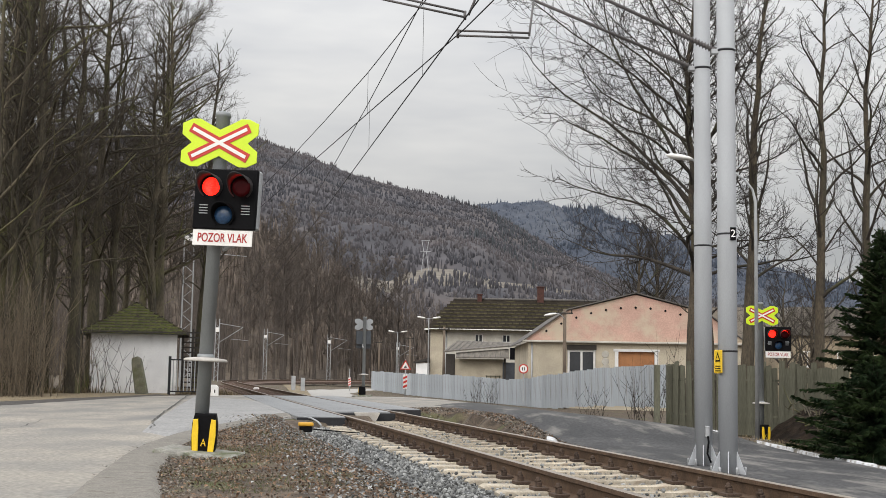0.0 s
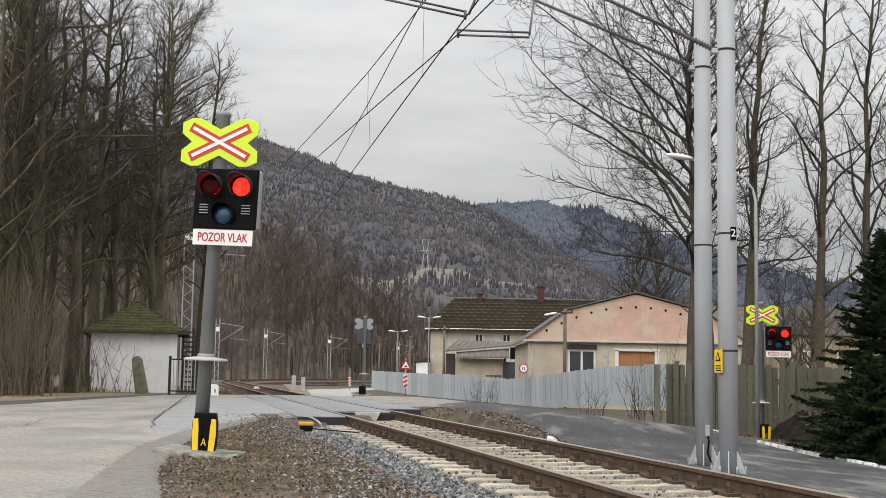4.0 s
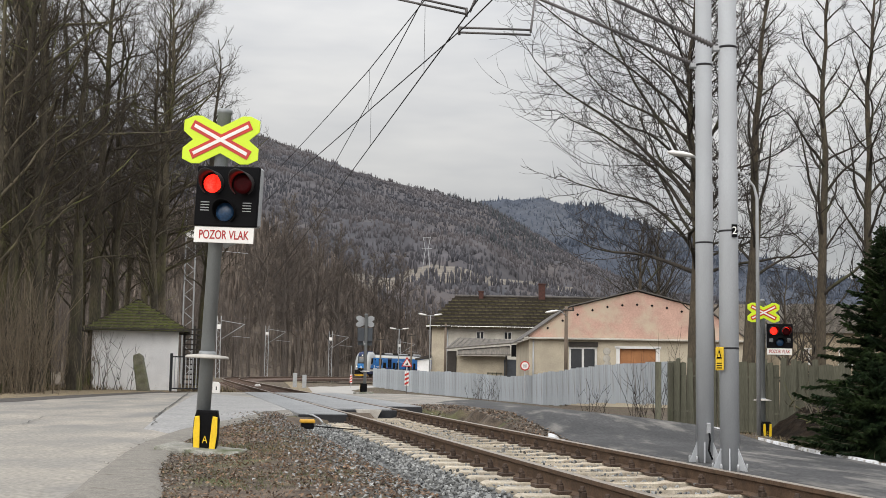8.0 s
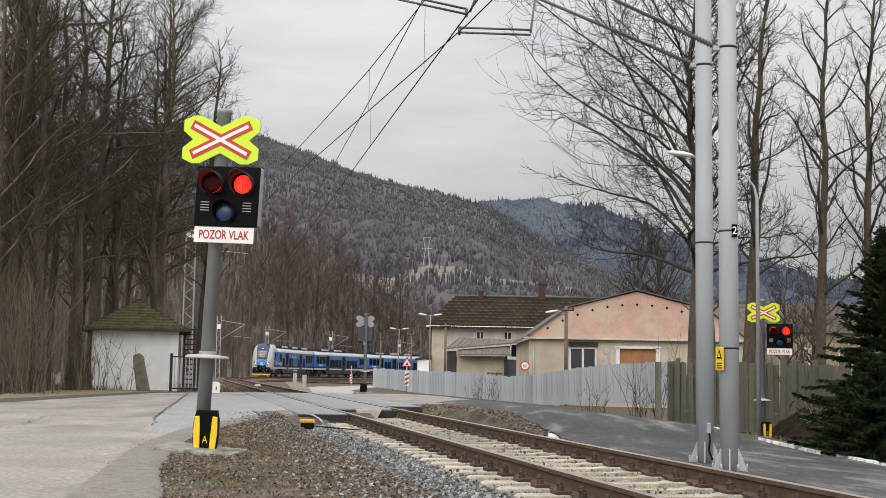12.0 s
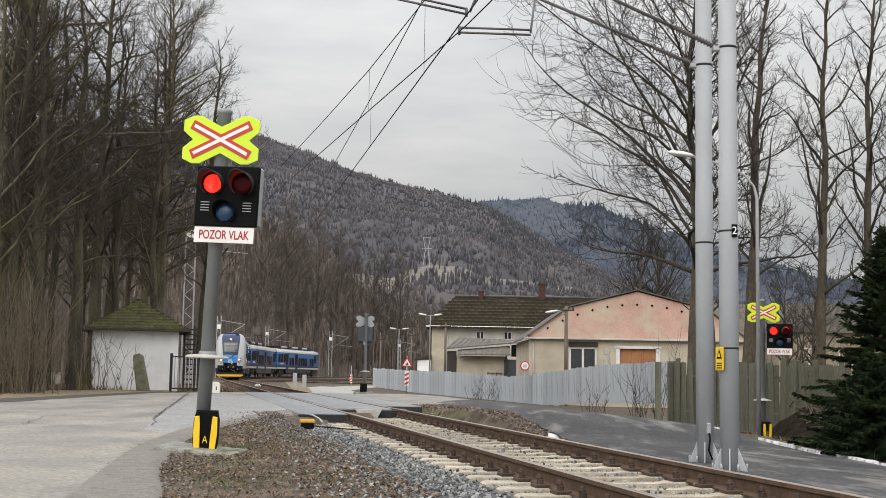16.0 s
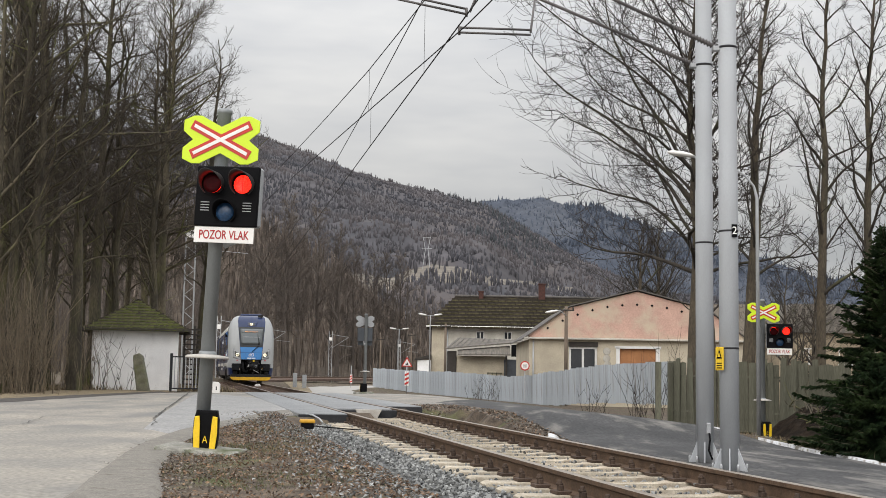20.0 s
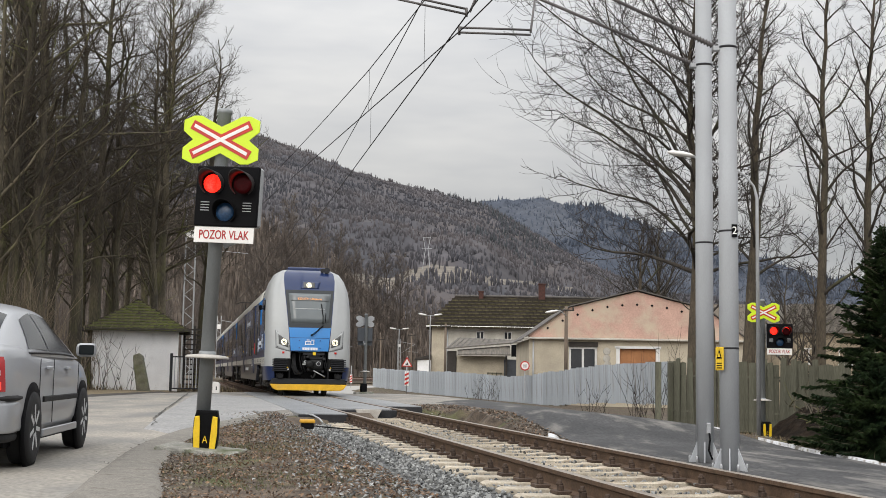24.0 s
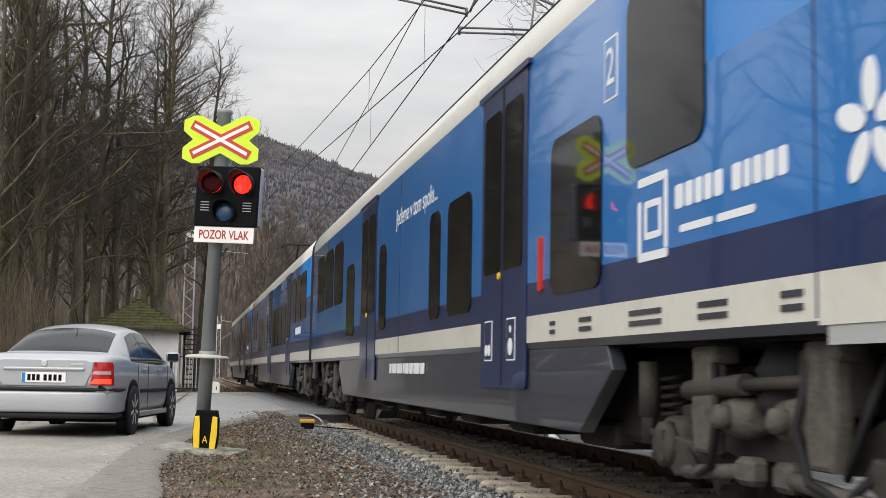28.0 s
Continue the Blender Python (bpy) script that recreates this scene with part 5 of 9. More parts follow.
# ---------------------------------------------------------------- spruce and shrubs
def spruce(x, y, h, r, seed, label):
    rnd = random.Random(seed)
    t = thing("spruce", label, "tree", pose(x, y, gz(x, y) - 0.1), "spruces")
    st = Sticks()
    st.bar([Vector((0, 0, 0)), Vector((0, 0, h * 0.6)), Vector((0, 0, h))], [0.10, 0.05, 0.01], 8)
    ob = new("trunk", st.mesh("trunk", M_BARK))
    ob.parent = t
    br, v, f = Sticks(), [], []
    for k in range(330):
        u = (k + rnd.random()) / 330
        z = 0.15 + (h - 0.25) * u
        ln = r * (1 - u) ** 0.95 * rnd.uniform(0.5, 1.2) + 0.12
        a = 2.4 * k + rnd.uniform(-0.3, 0.3)
        d = Vector((math.cos(a), math.sin(a), -0.10 + 0.7 * u))
        pts = bend(rnd, Vector((0, 0, z)), d, ln, 5, 0.08, (-0.10, 0.10))
        br.bar(pts, [0.014, 0.012, 0.01, 0.008, 0.006, 0.004], 3)
        cnt = max(8, int(ln * 70))
        for m in range(cnt):
            q = 0.12 + 0.88 * (m + rnd.random()) / cnt
            j = min(4, int(q * 5))
            p = pts[j].lerp(pts[j + 1], q * 5 - j)
            dd = (pts[j + 1] - pts[j]).normalized()
            sd = dd.cross(Vector((0, 0, 1))).normalized() * (1 if m % 2 else -1)
            l2 = (0.10 + 0.34 * ln * (1.05 - q) * 0.55) * rnd.uniform(0.7, 1.2)
            tip = p + (dd * 0.75 + sd * 0.8 + Vector((0, 0, rnd.uniform(-1.0, 0.05)))).normalized() * l2
            w = 0.021
            n1 = (tip - p).cross(Vector((0, 0, 1))).normalized() * w
            for nn in (n1, Vector((0, 0, w))):
                o = len(v)
                md = p.lerp(tip, 0.45)
                v.extend([p, md + nn, tip, md - nn])
                f.append((o, o + 1, o + 2, o + 3))
    ob = new("branchwork", br.mesh("branchwork", M_BARK))
    ob.parent = t
    me = bpy.data.meshes.new("crown")
    me.from_pydata(v, [], f)
    me.materials.append(M_NEEDLE)
    ob = new("crown", me)
    ob.parent = t


spruce(9.15, 25.6, 4.9, 1.95, 4, "dark green spruce beside the side road")
spruce(11.3, 27.0, 6.0, 2.6, 5, "dark green spruce beside the fence")
spruce(8.35, 24.0, 2.2, 1.15, 6, "low young spruce at the road's edge")


def shrub(x, y, seed, h, n, label, m=None, wide=0.5):
    rnd = random.Random(seed)
    st = Sticks()
    for _ in range(n):
        p = Vector((rnd.gauss(0, wide), rnd.gauss(0, wide), -0.1))
        hh = h * rnd.uniform(0.5, 1.1)
        pts = bend(rnd, p, Vector((rnd.gauss(0, 0.22), rnd.gauss(0, 0.22), 1)), hh, 4, 0.07, 0.02)
        st.bar(pts, [0.013, 0.011, 0.009, 0.006, 0.003], 3)
        for k in range(4):
            j = rnd.randint(1, 3)
            st.bar(bend(rnd, pts[j], Vector((rnd.gauss(0, 0.5), rnd.gauss(0, 0.5), 0.9)), hh * rnd.uniform(0.2, 0.4), 2, 0.1, 0.05), [0.008, 0.006, 0.003], 3)
    tagged_ob = new("bare_shrub", st.mesh("bare_shrub", m or M_BROWNTWIG))
    tagged_ob.matrix_basis = pose(x, y, gz(x, y))
    tagged(tagged_ob, label, "shrub", "bare shrubs")


for i in range(26):
    x, y = -13.2 - 0.25 * i + RND.uniform(-0.8, 0.8), 37.5 + 0.62 * i + RND.uniform(-1, 1)
    shrub(x, y, 100 + i, RND.uniform(2.4, 4.4), 30, "tall leafless shoots at the wood's edge", wide=0.7)
for i in range(3):
    shrub(-13.4 + 0.7 * i, 47.0 + RND.uniform(-0.4, 0.4), 160 + i, 2.4, 6, "leafless bush growing before the white hut", M_TWIG, 0.35)
for i in range(4):
    shrub(-14.1 + 0.36 * i, 46.2 + RND.uniform(-0.5, 0.4), 180 + i, RND.uniform(2.6, 3.8), 6, "tangled leafless shoots beside the white hut", None, 0.45)
for x, y, h in ((6.9, 43, 2.2), (7.4, 42, 3.2), (6.2, 50, 1.6), (2.3, 79, 1.6), (3.0, 76.5, 1.9)):
    shrub(x, y, int(x * 31), h, 10, "leafless bush before the fence", M_TWIG, 0.3)


# ---------------------------------------------------------------- buildings
M_CREAMWALL = mat("grimy_cream_plaster", (0.50, 0.44, 0.34), 0.95, var=0.2, scale=0.8, fine=14, bump=0.3, stain=(0.33, 0.28, 0.22), stain_at=(0.52, 0.8), stain_scale=0.7)
M_PINK = mat("faded_pink_plaster", (0.56, 0.36, 0.29), 0.95, var=0.2, scale=0.5, fine=12, bump=0.3, stain=(0.50, 0.42, 0.32), stain_at=(0.45, 0.62), stain_scale=0.45)
M_GREYWALL = mat("pale_grey_plaster", (0.52, 0.495, 0.44), 0.95, var=0.2, scale=0.7, fine=14, bump=0.3, stain=(0.30, 0.27, 0.23), stain_at=(0.5, 0.8), stain_scale=0.6)
M_WHITEWALL = mat("white_hut_plaster", (0.84, 0.83, 0.82), 0.95, var=0.1, scale=1.5, fine=25, bump=0.3, stain=(0.48, 0.47, 0.45), stain_at=(0.55, 0.8), stain_scale=1)
M_SLATE = mat("mossy_slate", (0.036, 0.029, 0.021), 0.95, spec=0.08, var=0.45, scale=1.2, fine=12, bump=0.4, stain=(0.070, 0.064, 0.024), stain_at=(0.50, 0.66), stain_scale=0.30, object_random=0.2)
M_MOSS = mat("thick_green_moss", (0.062, 0.045, 0.030), 1.0, var=0.5, scale=2.0, fine=16, bump=0.9, bump_dist=0.03, tint=(0.030, 0.022, 0.016), stain=(0.066, 0.078, 0.012), stain_at=(0.45, 0.62), stain_scale=1.0, object_random=0.3)
M_OLDROOF = mat("weathered_grey_roofing", (0.11, 0.10, 0.092), 0.9, var=0.3, scale=1.0, fine=15, bump=0.4, object_random=0.2)
M_DARKPANE = mat("dark_window_pane", (0.02, 0.022, 0.026), 0.08, var=0.2, bump=0.0, spec=0.6)
M_FRAME = mat("white_window_frame", (0.70, 0.69, 0.67), 0.6, var=0.1, bump=0.1)
M_BOARD = mat("orange_brown_board", (0.38, 0.17, 0.07), 0.7, var=0.2, scale=2, fine=25, bump=0.2)
M_BRICK = mat("dark_red_brick", (0.085, 0.038, 0.03), 0.95, var=0.3, scale=6, fine=30, bump=0.4)
M_DARKWOOD = mat("dark_weathered_wood", (0.055, 0.048, 0.042), 0.9, var=0.3, scale=3, fine=30, bump=0.4, stretch=(1, 1, 0.2))
M_GREYWOOD = mat("greenish_grey_boards", (0.125, 0.122, 0.088), 0.95, var=0.4, scale=2, fine=30, bump=0.5, stretch=(2, 2, 0.3), stain=(0.055, 0.06, 0.033), stain_at=(0.5, 0.7), object_random=0.13)
M_SHEET = mat("pale_corrugated_sheet", (0.40, 0.435, 0.47), 0.55, metal=0.25, var=0.12, scale=1.2, fine=30, bump=0.05, stain=(0.24, 0.235, 0.225), stain_at=(0.52, 0.74), stain_scale=1.6, stretch=(3, 3, 0.4), object_random=0.13)
M_PLANKROOF = mat("grey_plank_roofing", (0.185, 0.165, 0.14), 0.9, var=0.45, scale=1.6, fine=10, bump=0.4, tint=(0.11, 0.10, 0.088), stretch=(3, 0.6, 1))
M_SLATEDOOR = mat("slate_grey_door", (0.06, 0.065, 0.075), 0.8, var=0.25, scale=2, fine=20, bump=0.2)
M_WOODPOLE = mat("brown_wooden_pole", (0.16, 0.125, 0.095), 0.95, var=0.3, scale=3, fine=30, bump=0.4, stretch=(1, 1, 0.2))


def roof_tiles(roof, corner, along, up, n_a, n_u, tile, skip=None):
    """Tiles in rows on a slope: corner, vectors along the eave and up the slope."""
    ea, eu = along.normalized(), up.normalized()
    nn = ea.cross(eu).normalized()
    rot = Matrix((ea, eu, nn)).transposed().to_4x4()
    for j in range(n_u):
        for i in range(n_a):
            u = (i + (0.5 if j % 2 else 0)) / n_a
            if skip and skip(u, j / n_u):
                continue
            p = corner + along * (u if u < 1 else 1 - 0.3 / n_a) + up * (j / n_u)
            same_part("roof_tile", tile, roof, Matrix.Translation(p + nn * 0.03) @ rot)


def window(parent, x, y, z, w, h, frame=0.07, mull=1, m=M_FRAME):
    """A framed window whose front lies at y and looks along -y."""
    bm = bmesh.new()
    for k in (-1, 1):
        box(bm, (frame, 0.10, h), pose(x + k * (w - frame) / 2, y, z))
        box(bm, (w - 2 * frame, 0.10, frame), pose(x, y, z + k * (h - frame) / 2))
    for i in range(mull):
        box(bm, (frame, 0.10, h - 2 * frame), pose(x - w / 2 + w * (i + 1) / (mull + 1), y, z))
    wd = part("window", bm, m, parent)
    for i in range(mull + 1):
        ww = (w - frame * (mull + 2)) / (mull + 1)
        bm = bmesh.new()
        box(bm, (ww + 0.01, 0.02, h - 2 * frame + 0.01), pose(x - w / 2 + frame + ww / 2 + i * (ww + frame), y + 0.03, z))
        part("pane", bm, M_DARKPANE, wd, "dark pane")
    bm = bmesh.new()
    box(bm, (w + 0.16, 0.18, 0.05), pose(x, y - 0.03, z - h / 2 - 0.03), 0.008)
    part("sill", bm, m, wd)
    return wd


def pink_house():
    hs = thing("pink_gabled_house", "low old house with faded pink gable and cream walls", "house", pose(0, 78, 0))
    L, R, E, zb = 5.5, 19.0, 3.05, -1.2
    # front wall with its openings, a panel at a time
    cuts = [(7.98, 9.75, 0.9, 2.62), (11.0, 13.6, 0.3, 2.55)]
    xs = [L, 7.98, 9.75, 11.0, 13.6, R]
    for a, b in zip(xs, xs[1:]):
        op = [c for c in cuts if c[0] == a]
        for z0, z1 in ((zb, op[0][2]), (op[0][3], E)) if op else ((zb, E),):
            bm = bmesh.new()
            box(bm, (b - a, 0.4, z1 - z0), pose((a + b) / 2, 0.2, (z0 + z1) / 2))
            part("wall_panel", bm, M_CREAMWALL, hs)
    for x in (L + 0.2, R - 0.2):
        bm = bmesh.new()
        box(bm, (0.4, 13, E - zb), pose(x, 6.9, (E + zb) / 2))
        part("side_wall", bm, M_CREAMWALL, hs)
    bm = bmesh.new()
    gable = [(L - 0.05, E + 0.1), (R + 0.05, E + 0.1), (R + 0.05, E + 0.25), (R - 2.4, 5.05), (12.25, 6.12), (8.0, 5.05), (L - 0.05, E + 0.25)]
    prism(bm, gable, 0.4, pose(0, 0.02, 0))
    gb = part("gable", bm, M_PINK, hs, "faded pink gable")
    # black squares on the uncut gable stand for the shade in its holes
    for k in range(13):
        t = (k - 6) / 6
        bm = bmesh.new()
        box(bm, (0.13, 0.05, 0.13), pose(12.25 + 5.6 * t, 0.012, 5.30 - 1.55 * abs(t) ** 2.0, 0, 45, 0))
        part("air_hole_shade", bm, M_BLACK, gb)
    bm = bmesh.new()
    box(bm, (R - L + 0.7, 0.55, 0.12), pose((L + R) / 2, -0.06, E + 0.05), 0.02)
    part("cornice", bm, M_GREYWALL, hs)
    bm = bmesh.new()
    out = [(L - 0.45, E - 0.05), (8.0, 5.10), (12.25, 6.20), (R - 2.4, 5.10), (R + 0.45, E - 0.05)]
    prism(bm, [(x, z) for x, z in out] + [(x, z + 0.07) for x, z in reversed(out)], 14.2, pose(0, -0.18, 0))
    part("roof", bm, M_OLDROOF, hs, "thin weathered roof edge")
    window(hs, 8.87, 0.12, 1.78, 1.75, 1.66, 0.13)
    bm = bmesh.new()
    box(bm, (1.85, 0.1, 0.3), pose(8.87, -0.02, 2.76), 0.01)
    part("lintel", bm, M_DARKWOOD, hs)
    bm = bmesh.new()
    for x in (11.05, 13.55):
        box(bm, (0.22, 0.46, 2.4), pose(x, 0.18, 1.4))
    box(bm, (2.9, 0.46, 0.16), pose(12.3, 0.18, 2.62))
    part("door_surround", bm, M_FRAME, hs)
    for i in range(3):
        bm = bmesh.new()
        box(bm, (0.755, 0.06, 2.2), pose(11.54 + 0.765 * i, 0.22, 1.44), 0.01)
        part("door_board", bm, M_BOARD, hs, "orange-brown door board")
    for x, z in ((10.35, 2.35), (10.35, 1.9), (10.4, 1.5)):
        bm = bmesh.new()
        lathe(bm, [(0.24, 0), (0.20, 0.004)], 9, pose(x, 0.0, z, 90, 0, 0))
        part("bare_patch", bm, M_GREYWALL, hs)
    bm = bmesh.new()
    lathe(bm, [(0.05, zb), (0.05, E)], 10, pose(L + 0.25, -0.08, 0))
    part("downpipe", bm, M_STEEL, hs)


def main_house():
    hs = thing("old_house", "two-storey grey house with a mossy slate roof", "house", pose(0, 115, 0))
    L, R, E, zb, D = -0.9, 15.0, 5.15, -1.5, 10.0
    bm = bmesh.new()
    cuts = [(3.2, 3.95, 4.0, 4.75), (5.75, 6.5, 4.0, 4.75)]
    xs = [L, 3.2, 3.95, 5.75, 6.5, R]
    for a, b in zip(xs, xs[1:]):
        op = [c for c in cuts if c[0] == a]
        if op:
            box(bm, (b - a, 0.45, op[0][2] - zb), pose((a + b) / 2, 0.22, (op[0][2] + zb) / 2))
            box(bm, (b - a, 0.45, E - op[0][3]), pose((a + b) / 2, 0.22, (op[0][3] + E) / 2))
        else:
            box(bm, (b - a, 0.45, E - zb), pose((a + b) / 2, 0.22, (E + zb) / 2))
    box(bm, (0.45, D - 0.45, E - zb), pose(L + 0.22, D / 2 + 0.22, (E + zb) / 2))
    part("wall", bm, M_GREYWALL, hs, "stained pale grey wall")
    bm = bmesh.new()
    box(bm, (1.4, 0.12, E - zb - 0.1), pose(L + 0.72, -0.055, (E + zb) / 2))
    part("corner_bay", bm, M_CREAMWALL, hs)
    for c in cuts:
        window(hs, (c[0] + c[1]) / 2, 0.2, (c[2] + c[3]) / 2, c[1] - c[0], c[3] - c[2], 0.08)
    # hipped roof
    ridge = 8.25
    bm = bmesh.new()
    a = [bm.verts.new(v) for v in ((L - 0.5, -0.6, E), (R + 0.5, -0.6, E), (R + 0.5, D + 0.6, E), (L - 0.5, D + 0.6, E), (1.3, D / 2, ridge), (R + 0.5, D / 2, ridge))]
    for q in ((0, 1, 5, 4), (2, 3, 4, 5), (3, 0, 4), (1, 2, 5), (0, 3, 2, 1)):
        bm.faces.new([a[i] for i in q])
    roof = part("roof", bm, M_SLATE, hs, "dark slate roof with green moss")
    bm = bmesh.new()
    box(bm, (0.60, 0.62, 0.05), None)
    tile = put_mesh("roof_tile", bm, M_SLATE)
    c0 = Vector((L - 0.45, -0.55, E + 0.02))
    roof_tiles(roof, c0, Vector((R - L + 0.8, 0, 0)), Vector((0, D / 2 + 0.5, ridge - E)) * 0.97, 26, 9, tile, lambda u, v: u * (R - L + 0.8) < v * 2.15 + 0.2)
    bm = bmesh.new()
    box(bm, (R - L + 1.1, 0.14, 0.14), pose((R + L) / 2, -0.66, E - 0.05), 0.03)
    part("gutter", bm, M_WHITE, hs, "pale gutter")
    bm = bmesh.new()
    tube(bm, [(1.3, D / 2, ridge + 0.05), (R + 0.4, D / 2, ridge + 0.05)], 0.11, 8)
    part("ridge", bm, M_OLDROOF, hs)
    for x, w, h in ((9.6, 0.62, 1.25), (3.75, 0.45, 0.45)):
        bm = bmesh.new()
        box(bm, (w, 0.6, h + 0.6), pose(x, D / 2 - 0.3, ridge + h / 2 - 0.3), 0.01)
        box(bm, (w + 0.14, 0.74, 0.10), pose(x, D / 2 - 0.3, ridge + h + 0.02), 0.01)
        part("chimney", bm, M_BRICK, hs, "dark red brick chimney")
    bm = bmesh.new()
    lathe(bm, [(0.06, zb), (0.06, E)], 10, pose(0.55, -0.10, 0))
    part("downpipe", bm, M_STEEL, hs)
    return hs


def shed():
    sh = thing("lean_to_shed", "shabby lean-to shed with grey board roofs", "shed", pose(0, 100, 0))
    bm = bmesh.new()
    box(bm, (4.6, 0.25, 3.4), pose(2.9, 0, 0.55))
    box(bm, (0.25, 6, 3.4), pose(0.7, 3, 0.55))
    part("wall", bm, M_CREAMWALL, sh, "peeling cream wall")
    for k, c in enumerate((((0.3, -0.5, 2.72), (6.7, -0.5, 3.36), (6.7, 4.5, 3.62), (1.4, 4.5, 3.72)), ((1.3, -1.1, 2.26), (5.5, -1.1, 2.30), (5.5, -0.1, 3.0), (1.3, -0.1, 2.62)))):
        rf = bmesh.new()
        vs = [rf.verts.new(p) for p in c]
        rf.faces.new(vs)
        g = bmesh.ops.extrude_face_region(rf, geom=list(rf.faces))
        bmesh.ops.translate(rf, vec=(0, 0, 0.10), verts=[v for v in g["geom"] if isinstance(v, bmesh.types.BMVert)])
        bmesh.ops.recalc_face_normals(rf, faces=rf.faces)
        roof = part("roof", rf, M_PLANKROOF, sh, "sagging grey board roof")
        if True:
            for i in range(13 - 3 * k):
                bm = bmesh.new()
                t0 = i / (13 - 3 * k)
                a = Vector(c[0]).lerp(Vector(c[1]), t0 + 0.04)
                b = Vector(c[3]).lerp(Vector(c[2]), t0 + 0.04)
                tube(bm, [a + Vector((0, -0.03, 0.11)), b + Vector((0, 0, 0.11))], 0.022, 4)
                part("batten", bm, M_OLDROOF, roof)
    # the black slab, first here, stands for the shade inside an opening
    # the last, dark piece is the left side wall
    for x, w, z, h, m, nm in ((6.1, 1.0, 2.7, 0.95, M_BLACK, "opening_shade"), (5.95, 1.85, 0.9, 2.2, M_SLATEDOOR, "dark_door"), (0.85, 0.75, 1.2, 2.8, M_DARKWOOD, "dark_side_wall")):
        bm = bmesh.new()
        box(bm, (w, 0.12, h), pose(x, -0.35 if x > 5 else -0.14, z), 0.01)
        part(nm, bm, m, sh)
    for x in (5.2, 6.6):
        bm = bmesh.new()
        box(bm, (0.14, 0.14, 3.8), pose(x, -0.45, 0.7))
        part("post", bm, M_DARKWOOD, sh)
    wd = bmesh.new()
    for i in range(4):
        box(wd, (0.06, 0.06, 1.0), pose(3.75 + 0.35 * i, -0.18, 0.45))
    for z in (0.0, 0.45, 0.9):
        box(wd, (1.2, 0.05, 0.06), pose(4.28, -0.18, z))
    part("window_bars", wd, M_GREYWOOD, sh)
    bm = bmesh.new()
    box(bm, (1.2, 3, 2.7), pose(-1.56, 15.6, 0.65), 0.02)
    part("side_block", bm, M_WHITEWALL, sh, "low white side block")
    bm = bmesh.new()
    prism(bm, [(-2.4, 1.98), (-0.94, 2.2), (-0.94, 2.5), (-2.4, 2.12)], 3.4, pose(0, 13.9, 0))
    part("side_roof", bm, M_DARKWOOD, sh)


def white_hut():
    hut = thing("white_hut", "small white hut with a mossy pyramid roof", "hut", pose(-11.82, 48.2, -0.08, 0, 0, 12))
    W, H = 3.25, 2.36
    for k in (-1, 1):
        bm = bmesh.new()
        box(bm, (0.22, W, H), pose(k * (W / 2 - 0.11), W / 2, H / 2))
        part("side_wall", bm, M_WHITEWALL, hut, "white plastered wall")
        bm = bmesh.new()
        box(bm, (W - 0.44, 0.22, H), pose(0, W / 2 + k * (W / 2 - 0.11), H / 2))
        part("end_wall", bm, M_WHITEWALL, hut, "white plastered wall")
    bm = bmesh.new()
    e = W / 2 + 0.42
    z0, z1 = H + 0.0, H + 1.28
    a = [bm.verts.new(v) for v in ((-e, W / 2 - e, z0), (e, W / 2 - e, z0), (e, W / 2 + e, z0), (-e, W / 2 + e, z0), (0, W / 2, z1))]
    for q in ((0, 1, 4), (1, 2, 4), (2, 3, 4), (3, 0, 4), (3, 2, 1, 0)):
        bm.faces.new([a[i] for i in q])
    roof = part("roof", bm, M_MOSS, hut, "pyramid roof thick with green moss")
    bm = bmesh.new()
    box(bm, (0.23, 0.30, 0.022), None, 0.006)
    tile = put_mesh("roof_tile", bm, M_MOSS)
    rows = 11
    for s in range(4):
        q = Matrix.Translation((0, W / 2, 0)) @ Matrix.Rotation(s * math.pi / 2, 4, "Z")
        if s == 2:
            continue
        for j in range(rows):
            t = j / rows
            half = e * (1 - t) - 0.08
            n = max(1, int(half * 2 / 0.21))
            for i in range(n):
                x = -half + (i + 0.5) * 2 * half / n
                m = q @ pose(x, -e * (1 - t) + 0.10, z0 + (z1 - z0) * t + 0.055, math.degrees(math.atan2(z1 - z0, e)) - 4 + RND.uniform(-4, 3), RND.uniform(-4, 4), RND.uniform(-10, 10))
                same_part("roof_tile", tile, roof, m)
    bm = bmesh.new()
    for k in (-1, 1):
        box(bm, (0.05, 2 * e, 0.10), pose(k * e, W / 2, z0 + 0.0))
        box(bm, (2 * e, 0.05, 0.10), pose(0, W / 2 + k * e, z0 + 0.0))
    part("eaves_board", bm, M_DARKWOOD, hut)


M_OCHRE = mat("weathered_ochre_plaster", (0.33, 0.27, 0.19), 0.95, var=0.3, scale=0.8, fine=10, bump=0.3)


def ochre_house():
    hs = thing("ochre_house", "pale ochre house with a brown roof behind the trees", "house", pose(32.5, 96, 0))
    bm = bmesh.new()
    box(bm, (13, 8, 5.6), pose(0, 4, 1.6))
    part("wall", bm, M_OCHRE, hs)
    bm = bmesh.new()
    prism(bm, [(-7.0, 4.4), (7.0, 4.4), (5.5, 6.6), (-5.5, 6.6)], 8.8, pose(0, -0.4, 0))
    part("roof", bm, M_PLANKROOF, hs, "low brown-grey roof")
    for x in (-4.2, -1.4, 1.4, 4.2):
        window(hs, x, 0.0, 2.6, 1.0, 1.2)


pink_house()
ochre_house()
main_house()
shed()
white_hut()


